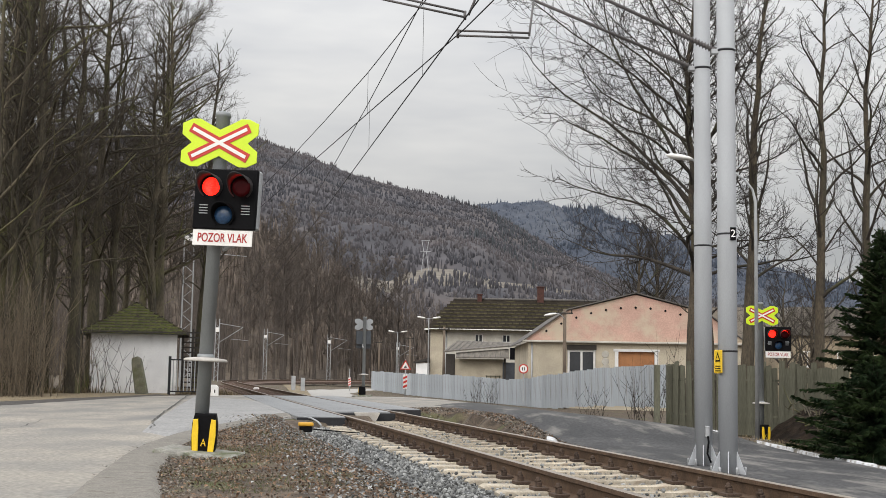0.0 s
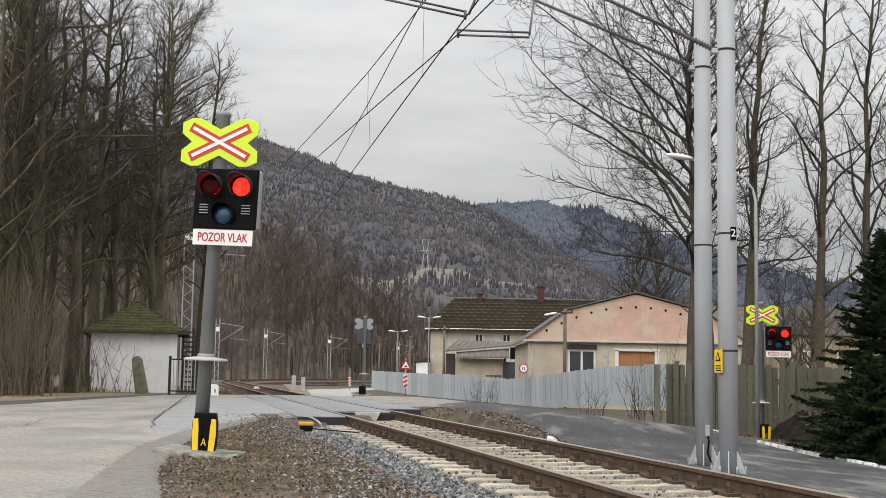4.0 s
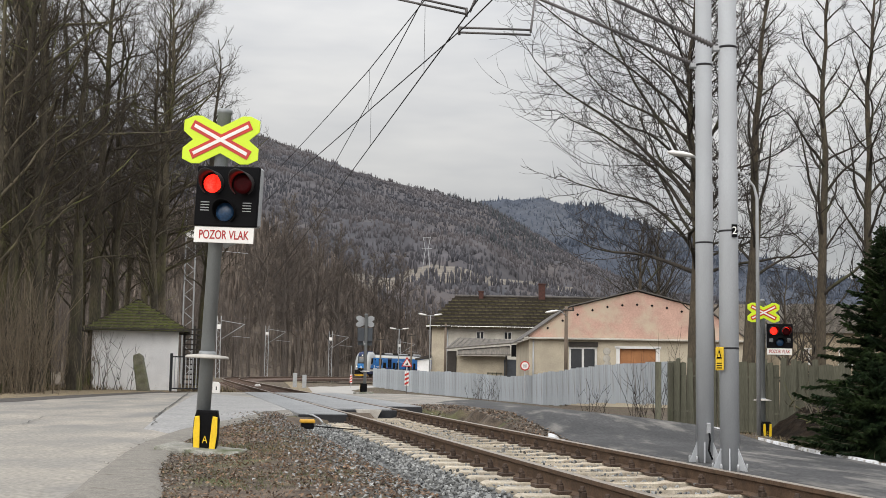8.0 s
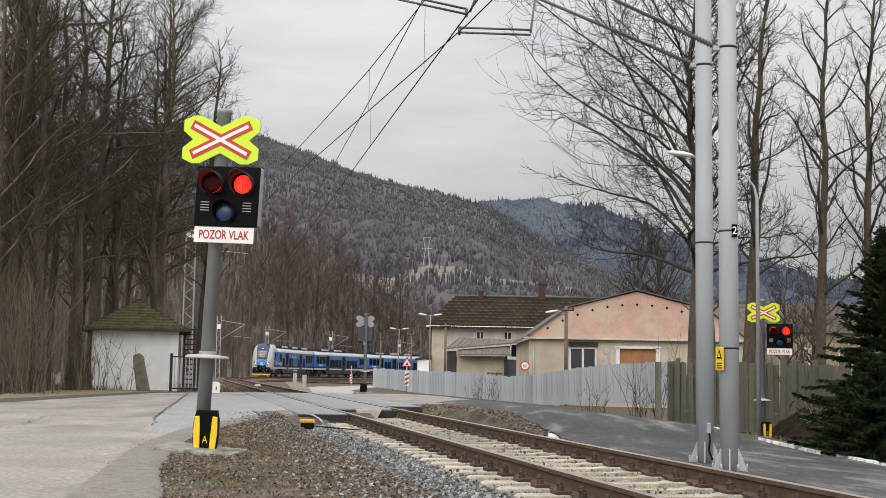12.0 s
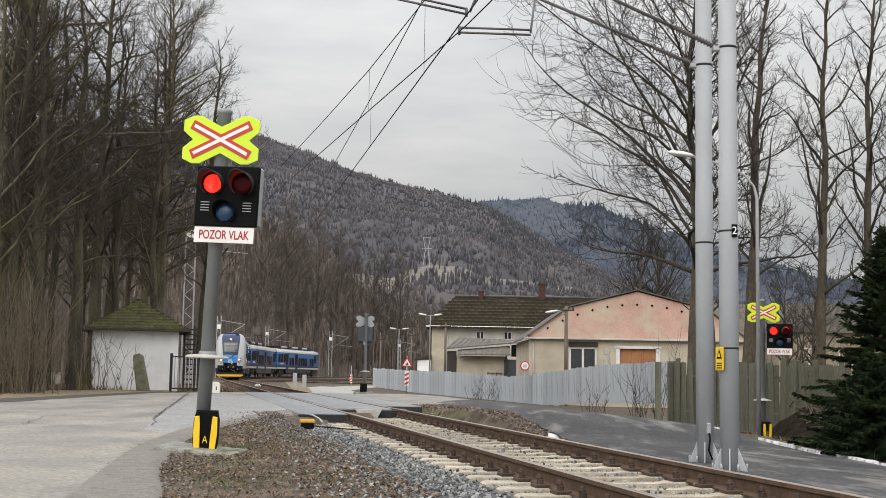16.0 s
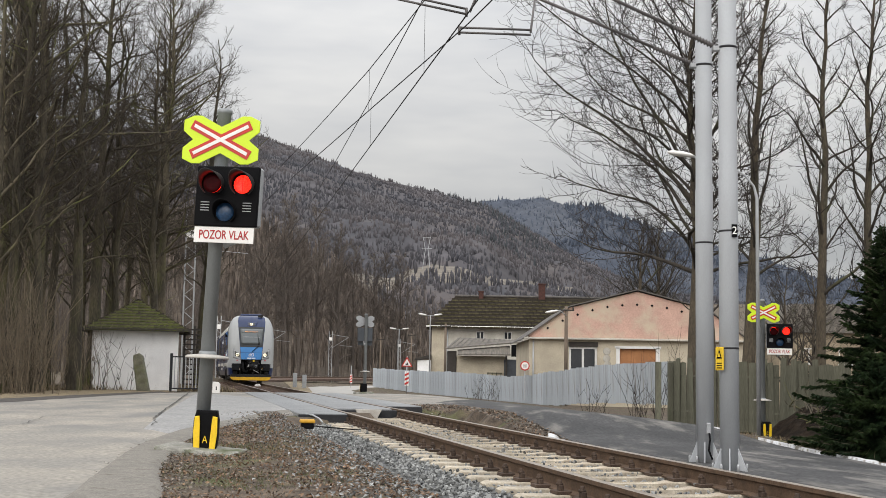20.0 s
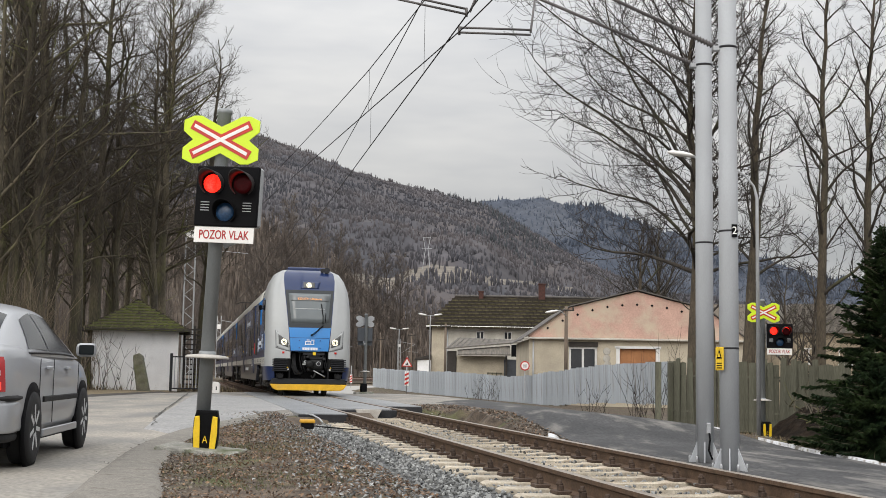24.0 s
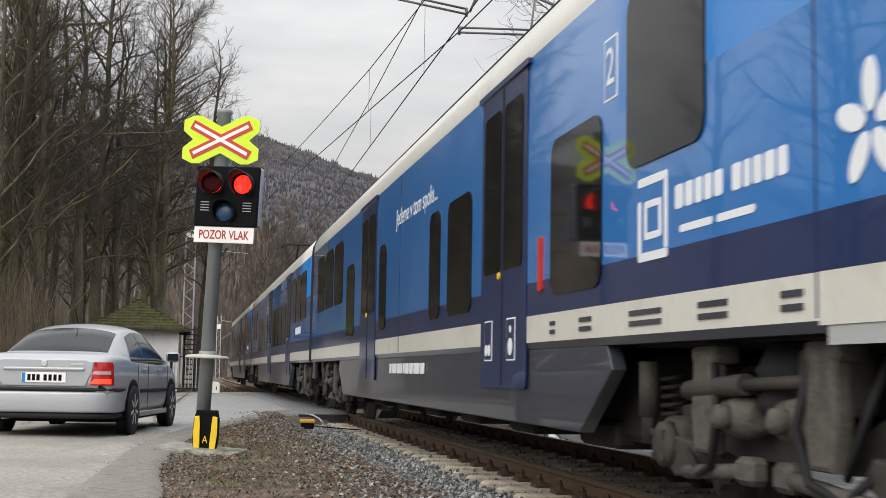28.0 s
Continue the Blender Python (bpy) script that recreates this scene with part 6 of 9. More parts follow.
# ---------------------------------------------------------------- fences, gate, poles
def sheet_fence():
    fn = thing("sheet_fence", "long fence of pale corrugated metal sheets", "fence")
    n, w, prof = 8, 1.02, []
    vs, fs = [], []
    for i in range(n * 4 + 1):
        ph = i % 4
        vs.append((i * w / (n * 4), -0.018 if ph in (1, 2) else 0.018))
    bm = bmesh.new()
    low = [bm.verts.new((x, y, 0)) for x, y in vs]
    high = [bm.verts.new((x, y, 1.0)) for x, y in vs]
    for i in range(len(vs) - 1):
        bm.faces.new((low[i], low[i + 1], high[i + 1], high[i]))
    g = bmesh.ops.extrude_face_region(bm, geom=list(bm.faces))
    bmesh.ops.translate(bm, vec=(0, 0.006, 0), verts=[v for v in g["geom"] if isinstance(v, bmesh.types.BMVert)])
    sheet = put_mesh("sheet", bm, M_SHEET)
    a, b = Vector((10.35, 56.0, 0)), Vector((-7.2, 133.0, 0))
    ln = (b - a).length
    ks = [0.0, 4.0, 10, 14.8, 21.5, 26.6, 34, 43, 61.3, 79]
    tz = [1.50, 1.46, 1.34, 1.14, 0.78, 0.68, 0.80, 0.93, 1.05, 1.25]
    d = (b - a).normalized()
    ang = math.degrees(math.atan2(d.y, d.x))
    rnd = random.Random(2)
    s = 0.0
    while s < ln:
        p = a + d * s
        top = round(float(np.interp(s + 0.5, ks, tz)) / 0.06) * 0.06 + rnd.uniform(-0.02, 0.02)
        h = 1.95
        same_part("sheet", sheet, fn, pose(p.x, p.y, top - h, 0, rnd.uniform(-0.5, 0.5), ang) @ Matrix.Diagonal((1, 1, h, 1)))
        s += 1.0


def board_fence():
    fn = thing("board_fence", "old greenish wooden board fence", "fence")
    bm = bmesh.new()
    prism(bm, [(-0.082, 0), (0.082, 0), (0.082, 0.995), (0.02, 1.0), (-0.082, 0.99)], 0.022)
    board = put_mesh("board", bm, M_GREYWOOD)
    rnd = random.Random(4)
    pts = [Vector((10.4, 55.5, 0)), Vector((7.02, 38.2, 0)), Vector((8.2, 36.6, 0)), Vector((16.5, 35.6, 0))]
    for a, b in zip(pts[1:], pts[2:]):
        n = int((b - a).length / 0.145)
        d = (b - a).normalized()
        for i in range(n):
            p = a + d * (i * 0.145) + Vector((-d.y, d.x, 0)) * (0.028 * (i % 2))
            same_part("board", board, fn, pose(p.x, p.y, -0.75, rnd.uniform(-1, 1), rnd.uniform(-2, 2), math.degrees(math.atan2(d.y, d.x))) @ Matrix.Diagonal((1, 1, rnd.uniform(1.96, 2.2), 1)))
        for z in (-0.2, 0.85):
            bm = bmesh.new()
            tube(bm, [a + Vector((0, 0.06, z)), b + Vector((0, 0.06, z))], 0.04, 4)
            part("rail", bm, M_GREYWOOD, fn)
    for p in (pts[1], pts[2], Vector((6.35, 36.5, 0))):
        bm = bmesh.new()
        box(bm, (0.16, 0.16, 2.1), pose(p.x, p.y, 0.2), 0.01)
        part("post", bm, M_GREYWOOD, fn)


sheet_fence()
board_fence()


def iron_gate():
    gt = thing("iron_gate", "dark iron bar gate beside the white hut", "gate", pose(-10.28, 47.6, -0.05))
    for x in (0.0, 1.1):
        bm = bmesh.new()
        box(bm, (0.09, 0.09, 1.5), pose(x, 0, 0.7), 0.005)
        part("post", bm, M_IRON, gt)
    for z in (0.12, 1.32):
        bm = bmesh.new()
        box(bm, (1.0, 0.05, 0.05), pose(0.55, 0, z))
        part("rail", bm, M_IRON, gt)
    for i in range(7):
        bm = bmesh.new()
        box(bm, (0.03, 0.03, 1.2), pose(0.14 + 0.137 * i, 0, 0.72))
        part("bar", bm, M_STEEL, gt)


iron_gate()
bm = bmesh.new()
prism(bm, [(-0.24, -0.1), (0.22, -0.1), (0.17, 1.30), (0.05, 1.42), (-0.15, 1.38), (-0.19, 1.2)], 0.3, pose(0, 0, 0, 0, -11, 0), bevel=0.05)
whole("stone_post", bm, mat("mossy_old_stone", (0.19, 0.18, 0.13), 0.95, var=0.4, scale=4, fine=30, bump=0.8, stain=(0.11, 0.12, 0.05), stain_at=(0.45, 0.65)), "leaning mossy stone post before the hut", "post", pose(-10.85, 45.6, -0.05))
bm = bmesh.new()
for i in range(12):
    box(bm, (0.9, 0.10, 0.06), pose(0, 0, 0.2 + 0.2 * i))
for x in (-0.4, 0.0, 0.4):
    box(bm, (0.06, 0.12, 2.6), pose(x, 0, 1.25))
whole("plank_stack", bm, M_DARKWOOD, "dark wooden slatted screen behind the hut", "screen", pose(-10.0, 50.5, 0.0))


def street_lamp(m, h, reach, label, double=False):
    lp = thing("street_lamp", label, "street lamp", m, "street lamps")
    bm = bmesh.new()
    pts = [(0, 0, -0.2), (0, 0, h - 0.6), (0, 0, h + 0.1)] if double else [(0, 0, -0.2), (0, 0, h - 1.0)] + [(-reach * 0.75 * (1 - math.cos(a)), 0, h - 1.0 + 0.95 * math.sin(a)) for a in (0.35, 0.7, 1.05, 1.35)] + [(-reach, 0, h + 0.12)]
    tube(bm, pts, ([0.06, 0.045] + [0.03] * 5)[:len(pts)], 10)
    part("pole", bm, M_STEEL, lp)
    for s in ((-1, 1) if double else (-1,)):
        bm = bmesh.new()
        lathe(bm, [(0.03, 0.0), (0.10, 0.10), (0.14, 0.35), (0.12, 0.62), (0.04, 0.74)], 16, pose(s * (reach - 0.1), 0, h + 0.12, 0, s * 82, 0) @ Matrix.Diagonal((0.55, 1, 1, 1)))
        part("lamp_head", bm, M_WHITE, lp, "pale oval lamp head")
    if double:
        bm = bmesh.new()
        tube(bm, [(-reach, 0, h + 0.1), (reach, 0, h + 0.1)], 0.02, 6)
        part("cross_arm", bm, M_STEEL, lp)
    return lp


street_lamp(pose(8.44, 33.2, -0.75), 7.40, 1.78, "grey street lamp with a curved arm beside the side road")
street_lamp(pose(-4.6, 135, -0.5), 5.9, 0.42, "far street lamp with two pale heads", True)
street_lamp(pose(-1.0, 108, -0.8), 6.5, 0.40, "street lamp by the old house", True)


def wooden_pole(x, y, h, label, r=0.13, lamp=False):
    pl = thing("wooden_pole", label, "pole", pose(x, y, gz(x, y) - 0.2), "wooden poles")
    bm = bmesh.new()
    tube(bm, [(0, 0, 0), (0, 0, h)], [r, r * 0.75], 10)
    part("shaft", bm, M_WOODPOLE, pl)
    bm = bmesh.new()
    box(bm, (0.95, 0.09, 0.09), pose(0, -0.1, h - 0.25), 0.01)
    part("cross_arm", bm, M_DARKWOOD, pl)
    for x in (-0.4, 0.4):
        bm = bmesh.new()
        lathe(bm, [(0.03, 0), (0.055, 0.05), (0.03, 0.12), (0.05, 0.15), (0.02, 0.2)], 10, pose(x, -0.1, h - 0.21))
        part("insulator", bm, M_DARKWOOD, pl)
    if lamp:
        bm = bmesh.new()
        tube(bm, [(0, -0.1, h - 0.6), (-0.35, -0.15, h - 0.3), (-0.55, -0.15, h - 0.28)], 0.025, 6)
        part("lamp_arm", bm, M_STEEL, pl)
        bm = bmesh.new()
        lathe(bm, [(0.03, 0.0), (0.11, 0.10), (0.15, 0.35), (0.12, 0.68), (0.04, 0.8)], 16, pose(-0.5, -0.15, h - 0.28, 0, -100, 0) @ Matrix.Diagonal((0.55, 1, 1, 1)))
        part("lamp_head", bm, M_WHITE, pl, "pale oval lamp head")


wooden_pole(7.55, 75.5, 6.2, "wooden line pole with a small lamp before the pink house", lamp=True)
wooden_pole(0.35, 108, 6.3, "wooden line pole before the old house")
wooden_pole(-3.6, 150, 6.8, "far wooden line pole")
wooden_pole(-7.3, 150, 6.2, "far wooden line pole by the bend")


# ---------------------------------------------------------------- signs and small things
def striped_board(parent, x, z0, z1, w, m_a, m_b, n=4):
    for i in range(n):
        bm = bmesh.new()
        h = (z1 - z0) / n
        prism(bm, [(x - w / 2, z0 + i * h), (x + w / 2, z0 + (i + 0.45) * h), (x + w / 2, z0 + (i + 0.95) * h), (x - w / 2, z0 + (i + 0.5) * h)], 0.004, pose(0, -0.034, 0))
        part("red_stripe", bm, m_a, parent)


def crossing_warning(x, y, z, scale, label, triangle=True):
    sg = thing("warning_sign", label, "traffic sign", pose(x, y, z) @ Matrix.Scale(scale, 4), "road signs")
    bm = bmesh.new()
    lathe(bm, [(0.035, -0.4), (0.035, 2.0)], 10)
    part("post", bm, M_STEEL, sg)
    bm = bmesh.new()
    box(bm, (0.27, 0.03, 0.95), pose(0, -0.015, 0.55), 0.01)
    bd = part("striped_board", bm, M_WHITE, sg, "white board with red stripes")
    striped_board(bd, 0, 0.12, 0.98, 0.26, M_RED, M_WHITE, 3)
    if triangle:
        for r, m, y0, nm in ((0.37, M_RED, -0.06, "red_triangle"), (0.26, M_WHITE, -0.068, "white_field")):
            bm = bmesh.new()
            prism(bm, [(-r, -r * 0.577), (r, -r * 0.577), (0, r * 1.155)], 0.012, pose(0, y0, 1.55), bevel=0.003)
            part(nm, bm, m, sg)
        bm = bmesh.new()
        box(bm, (0.18, 0.004, 0.07), pose(0, -0.073, 1.49))
        box(bm, (0.06, 0.004, 0.07), pose(0.02, -0.073, 1.56))
        part("symbol", bm, M_BLACK, sg)


crossing_warning(-2.05, 75, -0.05, 0.92, "red and white triangular warning sign on a striped board")
crossing_warning(-7.9, 110, -0.25, 0.8, "striped red and white marker board", False)
rs = thing("round_sign", "round white sign with a red rim on the fence", "traffic sign", pose(5.12, 76.2, 1.35), "road signs")
for r, m, y, nm in ((0.29, M_RED, 0, "rim"), (0.22, M_WHITE, -0.008, "field")):
    bm = bmesh.new()
    lathe(bm, [(r, 0), (r, 0.012), (r - 0.01, 0.015)], 28, pose(0, y, 0, 90, 0, 0))
    part(nm, bm, m, rs)
for x in (-0.06, 0.06):
    bm = bmesh.new()
    box(bm, (0.05, 0.004, 0.2), pose(x, -0.026, 0))
    part("symbol_bar", bm, M_BLACK, rs)
bm = bmesh.new()
box(bm, (0.06, 0.05, 2.4), pose(0, 0.06, -0.9))
part("post", bm, M_STEEL, rs)


def marker_stone(x, y, w, h, label):
    mk = thing("marker_stone", label, "track marker", pose(x, y, gz(x, y) + 0.02), "track markers")
    bm = bmesh.new()
    prism(bm, [(-w / 2, -0.1), (w / 2, -0.1), (w / 2, h * 0.8), (w * 0.3, h), (-w * 0.3, h), (-w / 2, h * 0.8)], 0.14, bevel=0.015)
    part("stone", bm, M_WHITE, mk)
    for k in (-0.2, 0.2):
        bm = bmesh.new()
        box(bm, (w * 0.1, 0.006, h * 0.3), pose(w * k, -0.002, h * 0.45))
        part("number_bar", bm, M_BLACK, mk)


marker_stone(-8.15, 45.0, 0.40, 0.42, "white painted track marker beside the crossing")
marker_stone(-11.2, 76.5, 0.36, 0.5, "white rounded track marker beside the bend")
for x, y, s in ((-9.6, 88, 1.0), (-10.5, 90, 1.1)):
    bm = bmesh.new()
    box(bm, (0.30, 0.12, 1.0 * s), pose(0, 0, 0.5 * s), 0.02)
    whole("relay_post", bm, M_STEEL, "small grey box post by the far road", "relay box", pose(x, y, gz(x, y)))
# yellow-lidded box and hoses by the rail
dv = thing("trackside_box", "small black trackside box with a yellow lid", "trackside box", pose(-2.18, 20.6, -0.10, 0, 0, 10) @ Matrix.Scale(0.8, 4))
bm = bmesh.new()
box(bm, (0.26, 0.2, 0.12), pose(0, 0, 0.02), 0.015)
part("base", bm, M_BLACK, dv)
bm = bmesh.new()
box(bm, (0.31, 0.24, 0.075), pose(0, 0, 0.115), 0.025, seg=2)
part("lid", bm, mat("faded_orange_lid", (0.62, 0.33, 0.03), 0.55, var=0.15, scale=8, fine=60, bump=0.1), dv, "faded orange-yellow lid")
bm = bmesh.new()
tube(bm, [(0.1, -0.05, 0.02), (0.35, -0.02, 0.0), (0.7, 0.05, -0.03), (1.1, 0.1, -0.06)], 0.012, 6)
part("cable", bm, M_BLACK, dv)
bm = bmesh.new()
tube(bm, [(-2.62, 24.3, 0.0), (-2.45, 24.1, -0.01), (-2.3, 23.9, -0.07), (-2.22, 23.7, -0.13)], 0.017, 8)
whole("cable_pipe", bm, M_STEEL, "short grey cable pipe beside the rail", "pipe", pose(0, 0, -0.02))


# ---------------------------------------------------------------- snow, leaves, grass
def snow(points, widths, seed, label):
    bm = bmesh.new()
    rnd = random.Random(seed)
    rows, n = [], 8
    fine, fw = [], []
    for (a, b), (w0, w1) in zip(zip(points, points[1:]), zip(widths, widths[1:])):
        k = max(3, int((Vector(b) - Vector(a)).length / 0.12))
        for i in range(k):
            fine.append(Vector(a).lerp(Vector(b), i / k))
            fw.append(w0 + (w1 - w0) * i / k)
    for j, p in enumerate(fine):
        q = fine[min(j + 1, len(fine) - 1)] - fine[max(j - 1, 0)]
        s = Vector((-q.y, q.x)).normalized()
        w = fw[j] * (0.75 + 0.8 * abs(noise.noise(Vector((j * 0.11, seed, 0)))) + 0.3 * noise.noise(Vector((j * 0.5, seed, 3))))
        w *= 0.25 + 0.75 * smooth_step(-0.32, -0.05, noise.noise(Vector((j * 0.09, seed, 11))))
        if j in (0, len(fine) - 1):
            w *= 0.2
        row = []
        for i in range(n + 1):
            t = i / n * 2 - 1
            c = p + s * (w * t + 0.05 * noise.noise(Vector((j * 0.3, t, seed))))
            hgt = (1 - t * t) * min(0.16, w * 0.13) * (0.8 + 0.5 * noise.noise(Vector((c.x * 3, c.y * 3, seed))))
            row.append(bm.verts.new((c.x, c.y, gz(c.x, c.y) + 0.066 + hgt - (0.08 if abs(t) > 0.99 else 0))))
        rows.append(row)
    for a, b in zip(rows, rows[1:]):
        for i in range(n):
            bm.faces.new((a[i], a[i + 1], b[i + 1], b[i])).smooth = True
    bmesh.ops.recalc_face_normals(bm, faces=bm.faces)
    whole("snow_patch", bm, M_SNOW, label, "snow", group="remains of snow")


snow([(2.15, 24.4), (2.2, 21.6), (2.35, 19.4), (2.7, 17.8)], [0.08, 0.15, 0.20, 0.06], 1, "strip of old snow along the side road")
snow([(2.9, 17.2), (3.25, 16.7), (3.45, 16.0)], [0.06, 0.14, 0.05], 2, "dirty strip of old snow at the foot of the masts")
snow([(3.4, 50.2), (5.2, 49.6), (7.2, 47.5)], [0.7, 1.5, 1.2], 3, "bank of old snow by the metal fence")
snow([(6.6, 36.0), (6.42, 31.8), (6.42, 29.3), (6.55, 28.0)], [0.05, 0.08, 0.10, 0.04], 4, "thin strip of old snow at the road's edge")
snow([(6.9, 27.2), (7.3, 26.0), (7.66, 23.8), (7.5, 20.9), (7.2, 15.0)], [0.03, 0.07, 0.09, 0.12, 0.10], 5, "long strip of old snow at the road's edge")


def scatter(name, label, material, count, seed, region, size, upright, parent_kind, lift=0.022):
    rnd = random.Random(seed)
    v, f = [], []
    tries = 0
    while len(f) < count and tries < count * 30:
        tries += 1
        x, y = region(rnd)
        if x is None:
            continue
        z = gz(x, y)
        k = rnd.uniform(*size)
        o = len(v)
        if upright:
            lean = Vector((rnd.gauss(0, 0.45), rnd.gauss(0, 0.45), 1)) * k
            w = Vector((rnd.uniform(-1, 1), rnd.uniform(-1, 1), 0)).normalized() * k * 0.06
            p = Vector((x, y, z - 0.01))
            v += [p - w, p + w, p + lean]
            f.append((o, o + 1, o + 2))
        else:
            q = Euler((rnd.gauss(0, 0.5), rnd.gauss(0, 0.5), rnd.uniform(0, 6.3))).to_matrix()
            p = Vector((x, y, z + lift))
            for a in ((-1, 0, 0), (0, 0.55, 0.25), (1, 0, 0), (0, -0.55, 0.25)):
                v.append(p + q @ (Vector(a) * k))
            f.append((o, o + 1, o + 2, o + 3))
    me = bpy.data.meshes.new(name)
    me.from_pydata(v, [], f)
    me.materials.append(material)
    tagged(new(name, me), label, parent_kind, kind="stuff")


ROAD_EDGE = [(-30, -1.5), (0, -1.8), (8.6, -2.4), (14.2, -3.35), (18, -3.65), (24, -3.6), (28.0, -3.0)]


def island(rnd):
    y = 5.5 + 22 * rnd.random() ** 1.3
    e = float(np.interp(y, [a for a, b in ROAD_EDGE], [b for a, b in ROAD_EDGE])) + 0.12
    u1 = (TC - 2.15 - y * TN.y) / TN.x
    if u1 <= e:
        return None, None
    return rnd.uniform(e, u1), y


def bank(rnd):
    x = rnd.uniform(-24, -8)
    y = 50.5 + (x + 10) * 1.0 + rnd.uniform(-0.2, 1) * rnd.uniform(0, 6)
    return (x, y) if y > 30 else (None, None)


def right_verge(rnd):
    y = rnd.uniform(24, 46)
    x = float(np.interp(y, [21, 24.5, 26.7, 29, 31, 38, 45], [7.7, 7.7, 7.0, 6.7, 6.6, 6.9, 5.6])) + rnd.random() ** 1.5 * 2.5
    return x, y


def green_spots(rnd):
    x, y = island(rnd)
    if x is None or noise.noise(Vector((x * 1.1, y * 0.7, 5))) < 0.02:
        return None, None
    return x, y


def leafy(rnd):
    x, y = island(rnd)
    if x is None or noise.noise(Vector((x * 0.9, y * 0.6, 21))) < rnd.uniform(-0.7, 0.05):
        return None, None
    return x, y


scatter("dead_leaves", "brown dead leaves on the ground", M_LEAF, 10500, 1, leafy, (0.007, 0.024), False, "leaves")
scatter("sparse_grass", "sparse green and dry grass", M_GREEN, 12000, 2, green_spots, (0.02, 0.06), True, "grass")
scatter("dry_grass", "dry yellow grass on the verge", M_STRAW, 5000, 3, bank, (0.12, 0.35), True, "grass")

def track_verge(rnd):
    y = rnd.uniform(17, 36)
    e = float(np.interp(y, [16.8, 20.1, 24.1, 27.2, 31.3, 33.8, 36], [3.3, 2.85, 2.33, 1.83, 1.08, 0.45, 0.0]))
    u0 = (TC + 1.7 - y * TN.y) / TN.x
    return (rnd.uniform(u0, e + 0.1), y) if e > u0 else (None, None)


M_GRAVEL = mat("brown_grey_gravel", (0.20, 0.175, 0.15), 0.9, var=0.3, scale=8, fine=40, bump=0.3, island=0.65)


M_PALELEAF = mat("pale_brown_leaves", (0.33, 0.215, 0.14), 0.85, var=0.3, scale=5, fine=60, bump=0.2, island=0.5)


def road_rim(rnd):
    y = 5 + 22 * rnd.random() ** 1.4
    e = float(np.interp(y, [2, 8.2, 11.0, 14.4, 18.2, 22.3, 25.6, 27.8], [-1.2, -1.75, -2.45, -3.0, -3.4, -3.35, -3.1, -2.6]))
    return e + rnd.gauss(-0.08, 0.22), y


def ballast_rim(rnd):
    y, u = 5.5 + 20 * rnd.random() ** 1.2, -2.1 - abs(rnd.gauss(0, 0.42))
    x = (TC + u - y * TN.y) / TN.x
    return x, y


def straw_spot(rnd):
    return rnd.gauss(-1.75, 0.16), rnd.gauss(14.6, 0.5)


scatter("gravel", "brown-grey gravel between track and side road", M_GRAVEL, 7000, 8, track_verge, (0.015, 0.045), False, "gravel")
scatter("dead_leaves", "larger pale brown leaves on the earth", M_PALELEAF, 700, 12, island, (0.010, 0.024), False, "leaves")
scatter("gravel", "grit along the crumbling road edge", M_GRAVEL, 9000, 13, road_rim, (0.006, 0.020), False, "gravel")
scatter("gravel", "blue-grey chips strewn beside the ballast", M_STONE, 5200, 21, ballast_rim, (0.010, 0.026), False, "gravel", 0.05)
scatter("dead_leaves", "brown dead leaves along the ballast's edge", M_LEAF, 2200, 22, ballast_rim, (0.010, 0.024), False, "leaves", 0.055)
scatter("gravel", "fine gravel on the earth beside the road", M_GRAVEL, 5000, 9, island, (0.006, 0.018), False, "gravel")
scatter("dead_leaves", "brown dead leaves between track and side road", M_LEAF, 3500, 6, track_verge, (0.015, 0.04), False, "leaves")
scatter("dry_grass", "flattened straw-coloured tuft beside the track", M_STRAW, 900, 7, straw_spot, (0.03, 0.08), True, "grass")
scatter("dry_grass", "dry yellow grass by the fence", M_STRAW, 2600, 4, right_verge, (0.04, 0.13), True, "grass")


# ---------------------------------------------------------------- the pylon on the hill
PYLON_D = 330 + 1170 * hill_t(-0.0132, 0.081)
py = thing("power_pylon", "far grey lattice power pylon on the hill", "pylon", pose(-0.0132 * PYLON_D, PYLON_D, 0.81 + 0.095 * PYLON_D) @ Matrix.Scale(PYLON_D / 560, 4))
for k in (-1, 1):
    bm = bmesh.new()
    tube(bm, [(k * 1.9, 0, -8), (k * 0.6, 0, 2.5), (k * 1.6, 0, 8)], 0.14, 4)
    part("leg", bm, M_STEEL, py)
for z, w in ((3.0, 4.6), (8.0, 3.2)):
    bm = bmesh.new()
    tube(bm, [(-w / 2 if z < 4 else -1.9, 0, z), (w / 2 if z < 4 else 1.9, 0, z)], 0.13, 4)
    part("cross_arm", bm, M_STEEL, py)


# ---------------------------------------------------------------- dark bank before the board fence
M_SOIL = mat("dark_root_soil", (0.030, 0.022, 0.016), 0.95, spec=0.05, var=0.6, scale=2.5, fine=14, bump=1.0, bump_dist=0.04, tint=(0.014, 0.011, 0.009))
bm = bmesh.new()
g = []
for j in range(26):
    g.append([])
    for i in range(48):
        x, t = 7.75 + 0.19 * i, j / 25
        y = 25.0 + 0.10 * (x - 8) + 9.8 * t
        k = smooth_step(8.7, 10.2, x)
        z = gz(x, y) + 0.022 + k * (0.95 * smooth_step(0.35, 0.85, t) + 0.20 * noise.noise(Vector((x * 1.7, y * 1.7, 3))) + 0.15 * noise.noise(Vector((x * 5, y * 5, 3)))) - (0.12 if j == 0 or i == 0 else 0)
        g[-1].append(bm.verts.new((x, y, z)))
